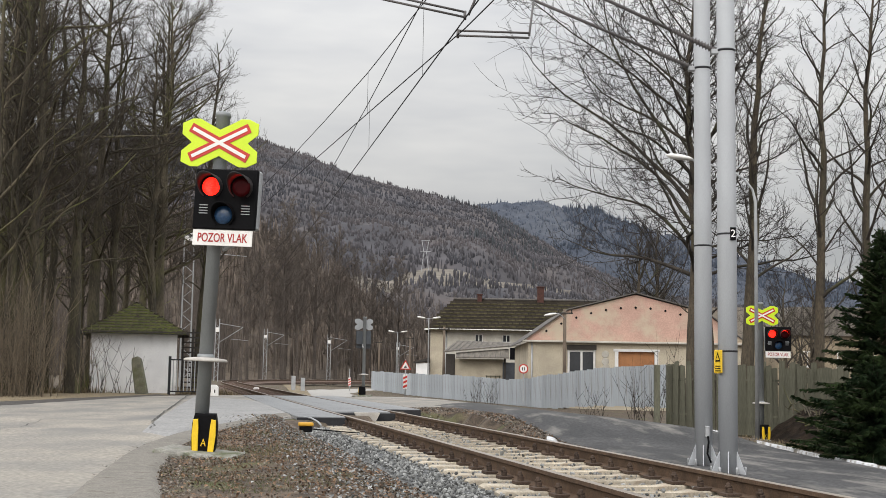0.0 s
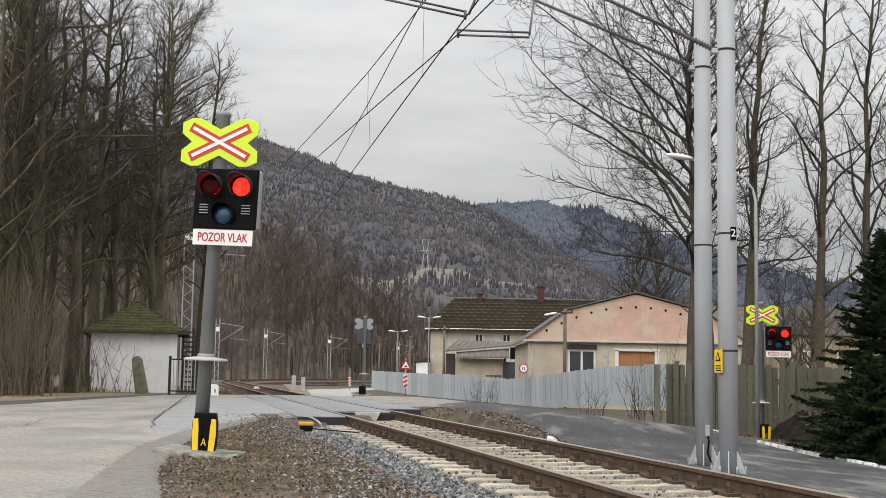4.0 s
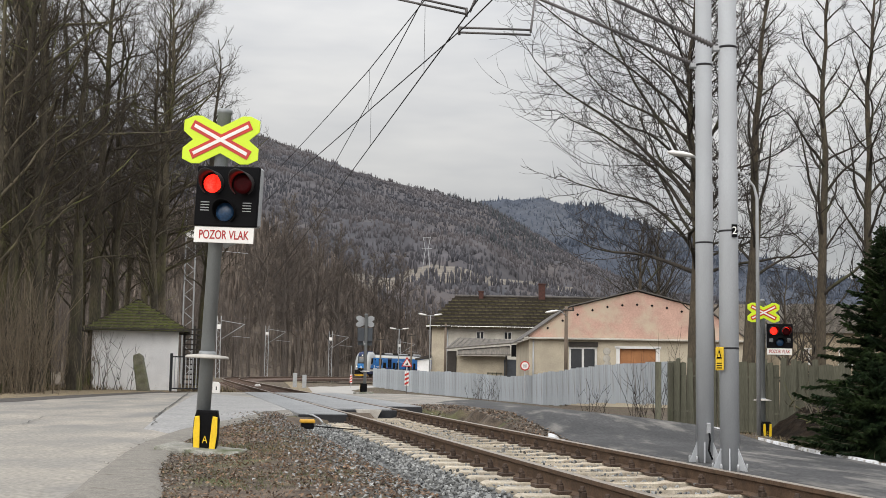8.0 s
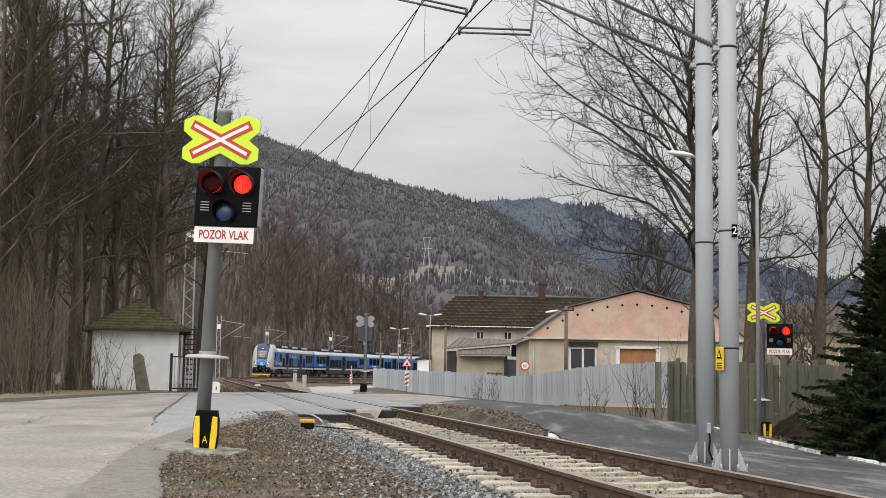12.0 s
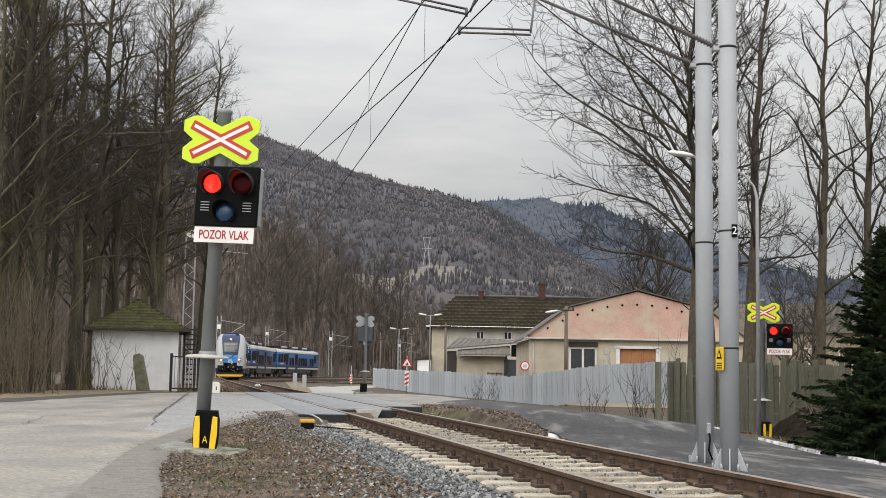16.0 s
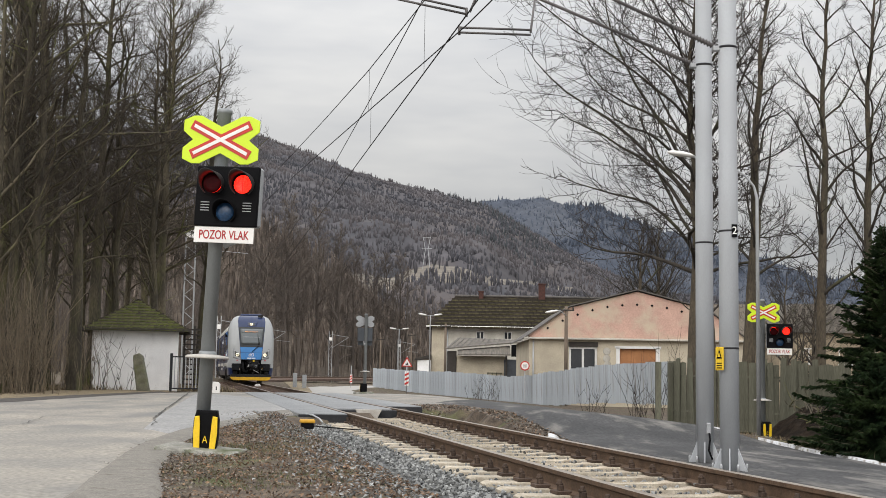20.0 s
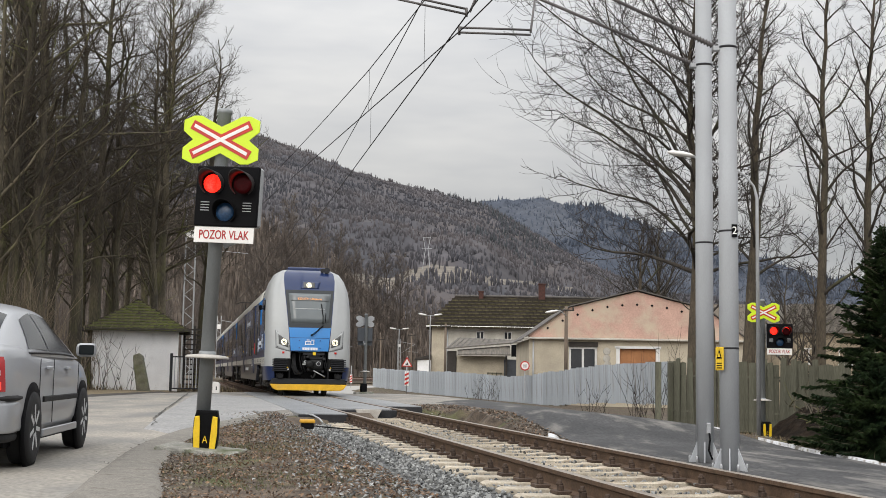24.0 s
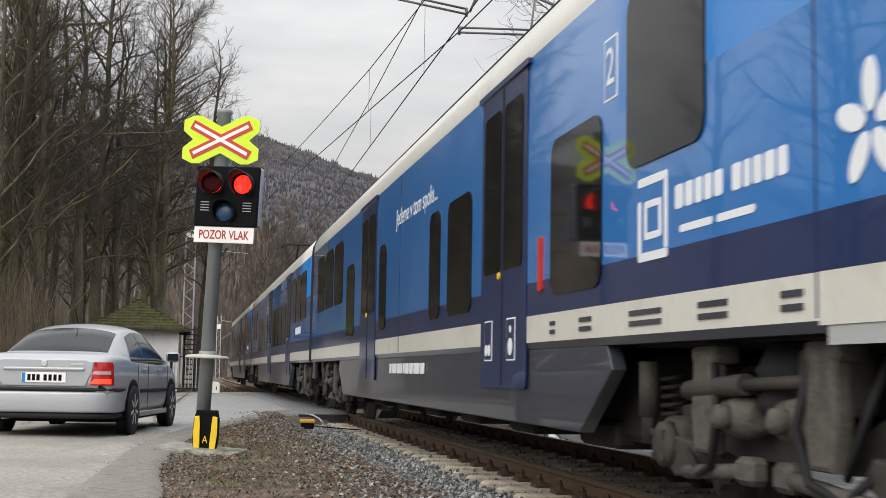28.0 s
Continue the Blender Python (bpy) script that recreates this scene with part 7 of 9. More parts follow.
for j in range(25):
    for i in range(47):
        bm.faces.new((g[j][i], g[j][i + 1], g[j + 1][i + 1], g[j + 1][i]))
whole("earth_bank", bm, M_SOIL, "dark bank of bare earth before the board fence", "bank", kind="structure")
rnd = random.Random(77)
st = Sticks()
for _ in range(160):
    x, y = rnd.uniform(9, 14), rnd.uniform(28.6, 33)
    st.bar(bend(rnd, Vector((x, y, gz(x, y) + 0.05 + 0.95 * smooth_step(0.0, 0.75, (y - 28.2 - 0.1 * (x - 8)) / 6.6))), Vector((rnd.gauss(0, 1), rnd.gauss(0, 0.6), 0.4)), rnd.uniform(0.4, 1.1), 4, 0.3, 0.0), [0.022, 0.02, 0.016, 0.012, 0.006], 4)
tagged(new("roots_and_sticks", st.mesh("roots_and_sticks", M_BARK)), "dead sticks and roots on the earth bank", "sticks", kind="stuff")

# ---------------------------------------------------------------- the train
M_BLUE = mat("train_blue", (0.012, 0.155, 0.46), 0.30, var=0.05, scale=0.6, fine=30, bump=0.0, coat=1.0, spec=0.3)
M_SKYBLUE = mat("train_light_blue", (0.024, 0.195, 0.51), 0.30, var=0.04, scale=0.6, fine=30, bump=0.0, coat=0.8, spec=0.3)
M_NAVY = mat("train_navy", (0.009, 0.023, 0.085), 0.3, var=0.06, scale=0.8, fine=30, bump=0.0, coat=0.5, spec=0.25)
M_CREAM = mat("train_white", (0.37, 0.38, 0.38), 0.42, var=0.03, scale=0.6, fine=8, bump=0.0, coat=0.15, spec=0.3, stain=(0.33, 0.325, 0.30), stain_at=(0.6, 0.85))
M_SKIRT = mat("train_dark_grey", (0.030, 0.034, 0.050), 0.35, var=0.15, scale=0.8, fine=30, bump=0.0, stain=(0.045, 0.045, 0.05), stain_at=(0.5, 0.8), coat=0.4)
M_ROOF = mat("train_roof_grey", (0.42, 0.43, 0.44), 0.55, var=0.2, scale=1.5, fine=40, bump=0.1)
M_TGLASS = mat("dark_train_glass", (0.010, 0.010, 0.010), 0.05, var=0.15, scale=0.5, fine=4, bump=0.0, spec=0.22)
M_UNDER = mat("dusty_underframe", (0.022, 0.020, 0.018), 0.8, metal=0.2, var=0.35, scale=4, fine=40, bump=0.3)
M_BOGIE = mat("dusty_bogie_steel", (0.058, 0.053, 0.046), 0.75, metal=0.2, var=0.35, scale=4, fine=40, bump=0.3)
M_DUSTY = mat("brake_dust_steel", (0.125, 0.116, 0.10), 0.8, metal=0.1, var=0.45, scale=5, fine=40, bump=0.4, stain=(0.05, 0.045, 0.038), stain_at=(0.48, 0.66), stain_scale=5)
M_LAMP = glow("white_headlamp", (1.0, 0.90, 0.66), 3.0)
M_TAIL = mat("red_tail_lamp", (0.5, 0.01, 0.01), 0.25, var=0.1)
M_ORANGE = glow("amber_display_text", (0.8, 0.32, 0.08), 0.42)
M_PAINTED = mat("white_side_lettering", (0.75, 0.77, 0.8), 0.4, var=0.05)
M_GUM = mat("black_rubber", (0.011, 0.011, 0.012), 0.75, var=0.3, scale=10, fine=50, bump=0.2)
CAR_L = 24.0
WHEELSETS = []

SECTION = [(1.395, 1.00), (1.41, 1.05), (1.41, 1.15), (1.41, 1.25), (1.41, 1.50), (1.41, 2.4), (1.405, 3.25), (1.385, 3.42), (1.31, 3.58), (1.10, 3.70), (0.6, 3.79), (0.0, 3.82)]
BANDS = [2, 1, 1, 3, 0, 0, 1, 1, 4, 4, 4]       # grey edge, white, navy, blue, white edge, roof


def train_body(y0, y1):
    bm = bmesh.new()
    full = [(-x, z) for x, z in SECTION] + [(x, z) for x, z in reversed(SECTION[:-1])]
    band = BANDS + BANDS[::-1]
    ys = [y0 + (y1 - y0) * k / 8 for k in range(9)]
    rings = [[bm.verts.new((x, y, z)) for x, z in full] for y in ys]
    n = len(full)
    for a, b in zip(rings, rings[1:]):
        for i in range(n - 1):
            f = bm.faces.new((a[i], b[i], b[i + 1], a[i + 1]))
            f.material_index, f.smooth = band[i], 4 < i < n - 6
        bm.faces.new((a[-1], b[-1], b[0], a[0])).material_index = 2
    for r, rev in ((rings[0], False), (rings[-1], True)):
        f = bm.faces.new(list(reversed(r)) if rev else r)
        f.material_index = 2
    bmesh.ops.recalc_face_normals(bm, faces=bm.faces)
    return bm


M_STRIPE = mat("cream_side_stripe", (0.60, 0.59, 0.53), 0.35, var=0.05, scale=0.8, fine=12, bump=0.0, coat=0.3, stain=(0.46, 0.44, 0.38), stain_at=(0.55, 0.8), stain_scale=2)
BODY_MATS = [M_BLUE, M_STRIPE, M_SKIRT, M_NAVY, M_ROOF]


def plate_on_side(bm, side, y0, y1, z0, z1, r=0.08, thick=0.012, mi=0):
    """A rounded panel lying on a car's side wall (x = side * 1.41)."""
    r = min(r, (y1 - y0) / 2.1, (z1 - z0) / 2.1)
    out = []
    for cx, cz, a0 in ((y1 - r, z1 - r, 0), (y0 + r, z1 - r, 90), (y0 + r, z0 + r, 180), (y1 - r, z0 + r, 270)):
        for k in range(5):
            a = radians(a0 + 22.5 * k)
            out.append((cx + r * math.cos(a), cz + r * math.sin(a)))
    x0, x1 = 1.405 * side, (1.41 + thick) * side
    a = [bm.verts.new((x0, y, z)) for y, z in out]
    b = [bm.verts.new((x1, y, z)) for y, z in out]
    n = len(out)
    fs = [bm.faces.new(b)] + [bm.faces.new((a[i], a[(i + 1) % n], b[(i + 1) % n], b[i])) for i in range(n)]
    for f in fs:
        f.material_index = mi
    bmesh.ops.recalc_face_normals(bm, faces=fs)


def bogie(car, y):
    bm = bmesh.new()
    for k in (-1, 1):
        m = Matrix.Translation((1.0 * k + 0.07, y, 0)) @ pose(0, 0, 0, 0, 0, 90)
        prism(bm, [(-1.55, 0.50), (-1.55, 0.64), (-0.85, 0.70), (-0.50, 0.52), (0.50, 0.52), (0.85, 0.70), (1.55, 0.64), (1.55, 0.50), (0.7, 0.40), (-0.7, 0.40)], 0.14, m, bevel=0.02)
    box(bm, (1.9, 0.5, 0.26), pose(0, y, 0.50), 0.03)
    bg = part("bogie", bm, M_BOGIE, car, "dusty steel bogie")
    bm = bmesh.new()
    box(bm, (2.3, 3.9, 0.06), pose(0, y, 1.02))
    part("bogie_well", bm, M_UNDER, car)
    for k in (-1, 1):
        for a in (-1.25, 1.25):
            bm = bmesh.new()
            box(bm, (0.20, 0.34, 0.30), pose(1.12 * k, y + a, 0.44), 0.06, seg=2)
            lathe(bm, [(0.13, 0), (0.13, 0.06), (0.10, 0.08), (0.04, 0.085)], 18, pose(1.21 * k, y + a, 0.43, 0, 90 * k, 0))
            for j in range(4):
                b = math.pi / 4 + math.pi / 2 * j
                box(bm, (0.03, 0.035, 0.035), pose(1.29 * k, y + a + 0.095 * math.cos(b), 0.43 + 0.095 * math.sin(b)))
            prism(bm, [(-0.30, 0.30), (0.02, 0.26), (0.28, 0.40), (0.20, 0.50), (-0.24, 0.46)], 0.08, Matrix.Translation((1.20 * k + 0.04, y + a * 0.9, 0)) @ pose(0, 0, 0, 0, 0, 90), bevel=0.015)
            part("axle_box", bm, M_BOGIE, bg, "dusty axle box")
            for e in (-0.26, 0.26):
                bm = bmesh.new()
                pts = [Vector((1.10 * k + 0.075 * math.cos(t), y + a + e + 0.075 * math.sin(t), 0.56 + 0.26 * t / 31.4)) for t in np.linspace(0, 31.4, 46)]
                tube(bm, pts, 0.016, 5)
                part("coil_spring", bm, M_UNDER, bg)
            bm = bmesh.new()
            tube(bm, [(1.24 * k, y + a * 1.22, 0.42), (1.24 * k, y + a * 1.22, 0.86)], 0.045, 10)
            tube(bm, [(1.24 * k, y + a * 1.22, 0.58), (1.24 * k, y + a * 1.22, 0.90)], 0.06, 10)
            part("vertical_damper", bm, M_BOGIE, bg)
            bm = bmesh.new()
            box(bm, (0.10, 0.10, 0.42), pose(0.98 * k, y + a * 0.62, 0.34), 0.02)
            box(bm, (0.12, 0.22, 0.10), pose(1.0 * k, y + a * 0.68, 0.18), 0.02)
            part("brake_hanger", bm, M_UNDER, bg)
        bm = bmesh.new()
        lathe(bm, [(0.22, 0.62), (0.27, 0.69), (0.23, 0.77), (0.27, 0.85), (0.2, 0.98)], 20, pose(1.0 * k, y, 0))
        part("air_spring", bm, M_GUM, bg)
        bm = bmesh.new()
        tube(bm, [(1.27 * k, y + 0.15, 0.78), (1.27 * k, y + 0.85, 0.74)], 0.055, 12)
        tube(bm, [(1.27 * k, y - 0.45, 0.80), (1.27 * k, y + 0.15, 0.78)], 0.032, 10)
        part("yaw_damper", bm, M_BOGIE, bg)
        bm = bmesh.new()
        box(bm, (0.18, 0.40, 0.30), pose(1.18 * k, y - 0.55, 0.80), 0.04, seg=2)
        part("bracket_block", bm, M_BOGIE, bg)
        for a in (-1, 1):
            bm = bmesh.new()
            prism(bm, [(-0.10, 0.42), (0.10, 0.42), (0.13, 0.60), (0.10, 0.95), (-0.12, 0.95), (-0.14, 0.62)], 0.10, Matrix.Translation((1.26 * k + 0.05, y + a * 0.62, 0)) @ pose(0, 0, 0, 0, 0, 90), bevel=0.025)
            box(bm, (0.16, 0.30, 0.10), pose(1.22 * k, y + a * 0.62, 0.93), 0.03, seg=2)
            part("bracket_plate", bm, M_DUSTY, bg, "pale dusty bracket plate")
            bm = bmesh.new()
            lathe(bm, [(0.05, -0.16), (0.10, -0.14), (0.115, 0.0), (0.10, 0.12), (0.06, 0.16)], 18, pose(1.20 * k, y + a * 0.30, 0.62, 90, 0, 0))
            lathe(bm, [(0.03, 0), (0.06, 0.02), (0.06, 0.08), (0.03, 0.10)], 14, pose(1.28 * k, y + a * 0.30, 0.62, 0, 90 * k, 0))
            part("brake_cylinder", bm, M_DUSTY, bg, "dusty brake cylinder")
            bm = bmesh.new()
            tube(bm, [(1.28 * k, y + a * 0.50, 0.88), (1.31 * k, y + a * 0.42, 0.60), (1.30 * k, y + a * 0.52, 0.36), (1.26 * k, y + a * 0.75, 0.30), (1.24 * k, y + a * 0.92, 0.42)], 0.022, 8)
            part("brake_hose", bm, M_GUM, bg)
            bm = bmesh.new()
            tube(bm, [(1.24 * k, y + a * 0.2, 0.36), (1.24 * k, y + a * 0.95, 0.30)], 0.04, 10)
            box(bm, (0.12, 0.18, 0.14), pose(1.22 * k, y + a * 0.2, 0.36), 0.03)
            part("traction_rod", bm, M_DUSTY, bg)
        bm = bmesh.new()
        tube(bm, [(1.2 * k, y - 1.0, 0.9), (1.27 * k, y - 0.9, 0.6), (1.22 * k, y - 0.7, 0.4), (1.1 * k, y - 0.5, 0.45)], 0.02, 6)
        part("hose", bm, M_GUM, bg)
    for a in (-1.25, 1.25):
        bm = bmesh.new()
        for k in (-1, 1):
            lathe(bm, [(0.46, -0.01), (0.46, 0.03), (0.425, 0.035), (0.42, 0.13), (0.36, 0.14), (0.34, 0.10), (0.12, 0.09), (0.12, 0.15)], 32, pose(0.68 * k, 0, 0, 0, 90 * k, 0))
            for j in range(6):
                b = 2 * math.pi * j / 6
                box(bm, (0.03, 0.04, 0.04), pose(0.78 * k, 0.24 * math.cos(b), 0.24 * math.sin(b)))
        tube(bm, [(-0.9, 0, 0), (0.9, 0, 0)], 0.08, 12)
        ws = part("wheelset", bm, M_BOGIE, car, "steel wheelset", m=pose(0, y + a, 0.425))
        WHEELSETS.append((ws, y + a))


def roof_gear(car, y0, y1, panto=False):
    y, k = y0, 0
    while y < y1:
        ln = (1.6, 2.6, 1.9, 3.1)[k % 4]
        bm = bmesh.new()
        box(bm, (1.7, ln, 0.28), pose(0, y + ln / 2, 3.98), 0.06, seg=2)
        for j in range(4):
            box(bm, (1.5, 0.05, 0.04), pose(0, y + ln * (j + 0.5) / 4, 4.13))
        part("roof_unit", bm, M_ROOF if k % 2 else M_UNDER, car, "grey roof equipment box")
        y += ln + 0.5
        k += 1
    for x in (-1.0, 1.0):
        bm = bmesh.new()
        tube(bm, [(x, y0 - 0.5, 3.88), (x, y1 + 0.5, 3.88)], 0.035, 8)
        part("roof_cable", bm, M_UNDER, car)
    if panto:
        bm = bmesh.new()
        yp = y1 + 0.9
        for x in (-0.4, 0.4):
            tube(bm, [(x, yp, 4.0), (x * 0.6, yp + 1.5, 4.55), (x * 0.6, yp + 0.2, 5.15)], 0.03, 8)
        tube(bm, [(-0.85, yp + 0.2, 5.05), (-0.6, yp + 0.2, 5.17), (0.6, yp + 0.2, 5.17), (0.85, yp + 0.2, 5.05)], 0.03, 8)
        box(bm, (1.0, 1.2, 0.12), pose(0, yp + 0.4, 3.96), 0.02)
        part("pantograph", bm, M_UNDER, car, "dark pantograph")


def side_set(car, side, items):
    for kind, y0, y1, z0, z1 in items:
        bm = bmesh.new()
        if kind == "window":
            plate_on_side(bm, side, y0, y1, z0, z1, 0.13)
            part("window", bm, M_TGLASS, car, "dark tinted window")
        elif kind == "door":
            plate_on_side(bm, side, y0, y1, z0, z1, 0.04, 0.010)
            dr = part("door", bm, M_NAVY, car, "navy sliding door")
            mid = (y0 + y1) / 2
            for a, b in ((y0 + 0.12, mid - 0.06), (mid + 0.06, y1 - 0.12)):
                bm = bmesh.new()
                plate_on_side(bm, side, a, b, z0 + 0.95, z1 - 0.18, 0.07, 0.018)
                part("door_window", bm, M_TGLASS, dr)
            bm = bmesh.new()
            plate_on_side(bm, side, mid - 0.012, mid + 0.012, z0 + 0.02, z1 - 0.02, 0.005, 0.016)
            part("door_seam", bm, M_GUM, dr)
            bm = bmesh.new()
            lathe(bm, [(0.035, 0), (0.03, 0.012)], 14, pose(side * 1.42, mid + 0.1, 1.62, 0, 90 * side, 0))
            part("door_button", bm, M_YELLOW, dr, "small yellow door button")
            bm = bmesh.new()
            plate_on_side(bm, side, y0 - 0.08, y1 + 0.08, 3.2, 3.25, 0.01, 0.03)
            part("rain_strip", bm, M_NAVY, dr)
        elif kind == "seam":
            plate_on_side(bm, side, y0, y1, z0, z1, 0.004, 0.003)
            part("panel_seam", bm, M_NAVY, car)



NZ = [0.50, 0.80, 0.95, 1.21, 1.45, 1.62, 1.95, 2.23, 2.7, 3.15, 3.48, 3.82, 4.07, 4.20]
NBACK = [0.10, 0.04, 0.02, 0.0, 0.0, 0.01, 0.04, 0.08, 0.22, 0.38, 0.52, 0.72, 0.95, 1.3]
NWIDE = [1.36, 1.40, 1.41, 1.41, 1.41, 1.41, 1.41, 1.41, 1.41, 1.39, 1.345, 1.235, 1.08, 0.86]
NMID = [0.68, 0.66, 0.64, 0.62, 0.62, 0.63, 0.66, 0.69, 0.745, 0.79, 0.825, 0.845, 0.82, 0.70]


def front_y(x, z):
    """How far the cab front lies behind its tip at a place."""
    bk, w, m = float(np.interp(z, NZ, NBACK)), float(np.interp(z, NZ, NWIDE)), float(np.interp(z, NZ, NMID))
    x, xf = abs(x), 0.80 * w
    y = bk + 0.05 * (min(x, m) / 1.41) ** 2
    if x <= m:
        return y
    if x <= xf:
        return y + 0.10 * ((x - m) / (xf - m)) ** 2
    return y + 0.10 + 0.62 * (1 - math.sqrt(max(0, 1 - min(1, (x - xf) / (w - xf)) ** 2)))


def nose_grid(car, yf):
    """The moulded cab front. yf: where its tip lies in the car's space."""
    bm = bmesh.new()
    grid = []
    for z, w, m in zip(NZ, NWIDE, NMID):
        xf = 0.80 * w
        xs = [0, m * 0.34, m * 0.67, m] + [m + (xf - m) * c for c in (0.33, 0.67, 1.0)] + [xf + (w - xf) * math.sin(radians(a)) for a in (15, 30, 45, 60, 75, 90)]
        half = [(x, yf + front_y(x, z)) for x in xs]
        y_end = yf + 2.6
        half += [(w + (1.41 - w) * 0.5 * (z < 3.2), half[-1][1] + (y_end - half[-1][1]) * 0.5), (1.41 if z < 3.2 else w, y_end)]
        grid.append([bm.verts.new((-x, y, z)) for x, y in reversed(half)] + [bm.verts.new((x, y, z)) for x, y in half[1:]])
    n, c0 = len(grid[0]), len(grid[0]) // 2
    for j in range(len(NZ) - 1):
        zc = (NZ[j] + NZ[j + 1]) / 2
        for i in range(n - 1):
            k = min(abs(i - c0), abs(i + 1 - c0))       # 0..2 middle panel, 3.. cheeks
            if k < 3:
                if zc < 1.45:
                    continue
                mi = 1 if zc < 2.23 else (3 if zc < 3.48 else 2)
            elif zc < 1.21:
                if k < 6 or (k == c0 - 1 and zc < 0.97):
                    continue
                mi = 0 if zc > 0.95 else 2
            else:
                mi = 0
            f = bm.faces.new((grid[j][i], grid[j][i + 1], grid[j + 1][i + 1], grid[j + 1][i]))
            f.material_index, f.smooth = mi, True
    bm.faces.new(grid[-1]).material_index = 2
    bmesh.ops.recalc_face_normals(bm, faces=bm.faces)
    return bm


def train_car(name, label, nose):
    car = thing(name, label, "train carriage", group="carriages of the train")
    h = CAR_L / 2
    y0 = -h + (2.6 if nose else 0.25)
    part("body", train_body(y0, h - 0.25), BODY_MATS, car, "blue body with white stripe and dark grey skirt")
    bogie(car, -h + (3.5 if nose else 2.9))
    bogie(car, h - 2.9)
    y_a, y_b = -h + (3.5 if nose else 2.9) + (1.75 if nose else 2.0), h - 2.9 - 2.0
    for k in (-1, 1):
        bm = bmesh.new()
        out = [(y_a + 0.62, 0.44), (y_b - 0.62, 0.44), (y_b, 0.85), (y_b - 0.1, 1.0), (y_a + 0.1, 1.0), (y_a, 0.85)]
        prism(bm, out, 0.10, Matrix.Translation((k * 1.345 + 0.05, 0, 0)) @ pose(0, 0, 0, 0, 0, 90), bevel=0.01)
        part("side_skirt", bm, M_SKIRT, car, "dark grey side skirt")
        bm = bmesh.new()
        box(bm, (0.06, 0.9 if not nose else 0.5, 0.35), pose(k * 1.36, h - 0.62, 0.84), 0.01)
        part("end_skirt", bm, M_SKIRT, car)
    bm = bmesh.new()
    box(bm, (2.2, y_b - y_a - 0.3, 0.55), pose(0, (y_a + y_b) / 2, 0.66), 0.05)
    for j in range(7):
        bx = bmesh.new()
        box(bx, (2.3, 0.8, 0.18), pose(0, y_a + 1 + j * (y_b - y_a - 2) / 6, 0.42), 0.03)
        part("equipment_box", bx, M_UNDER, car)
    part("underframe", bm, M_UNDER, car, "dusty underframe")
    return car


LEAD = train_car("train_carriage", "blue and white electric train's leading carriage with cab", True)
MIDDLE = train_car("train_carriage", "blue middle carriage of the electric train", False)
TAIL = train_car("train_carriage", "blue rear carriage of the electric train", False)
NOSE = -CAR_L / 2
M_CRASHRIB = mat("dark_grey_crash_ribs", (0.016, 0.017, 0.019), 0.5, var=0.2, scale=6, fine=40, bump=0.1, spec=0.3)
M_PLOUGH = mat("orange_yellow_plough", (0.74, 0.42, 0.02), 0.5, var=0.15, scale=4, fine=40, bump=0.05, stain=(0.35, 0.24, 0.07), stain_at=(0.6, 0.85))
M_ALLOYBITS = mat("bright_bare_metal", (0.55, 0.55, 0.54), 0.35, metal=0.8, var=0.1, bump=0.0)
M_LAMPGLASS = mat("grey_lamp_glass", (0.11, 0.11, 0.105), 0.15, var=0.2, scale=8, fine=40, bump=0.1)
M_CABDARK = mat("dark_grey_screen_frame", (0.030, 0.034, 0.037), 0.3, var=0.1, bump=0.0, coat=0.1, spec=0.25)
part("cab", nose_grid(LEAD, NOSE), [M_CREAM, M_SKYBLUE, M_NAVY, M_CABDARK, M_BLACK, M_BLACK], LEAD, "white moulded cab front with blue panel", smooth=False)


def front_patch(bm, corners, lift=0.008, nx=6, nz=6):
    """A patch that lies on the cab front, between four (x, z) corners: lower left, lower right, upper right, upper left."""
    a, b, c, d = [Vector(p) for p in corners]
    rows = []
    for j in range(nz + 1):
        l, r = a.lerp(d, j / nz), b.lerp(c, j / nz)
        rows.append([])
        for i in range(nx + 1):
            p = l.lerp(r, i / nx)
            rows[-1].append(bm.verts.new((p.x, NOSE + front_y(p.x, p.y) - lift, p.y)))
    for j in range(nz):
        for i in range(nx):
            f = bm.faces.new((rows[j][i], rows[j][i + 1], rows[j + 1][i + 1], rows[j + 1][i]))
            f.smooth = True
    g = bmesh.ops.extrude_face_region(bm, geom=list(bm.faces))
    bmesh.ops.translate(bm, vec=(0, lift * 0.9, 0), verts=[v for v in g["geom"] if isinstance(v, bmesh.types.BMVert)])
    bmesh.ops.recalc_face_normals(bm, faces=bm.faces)


M_BAY = mat("black_coupler_steel", (0.006, 0.006, 0.0065), 0.5, metal=0.0, var=0.4, scale=6, fine=40, bump=0.2, spec=0.25)


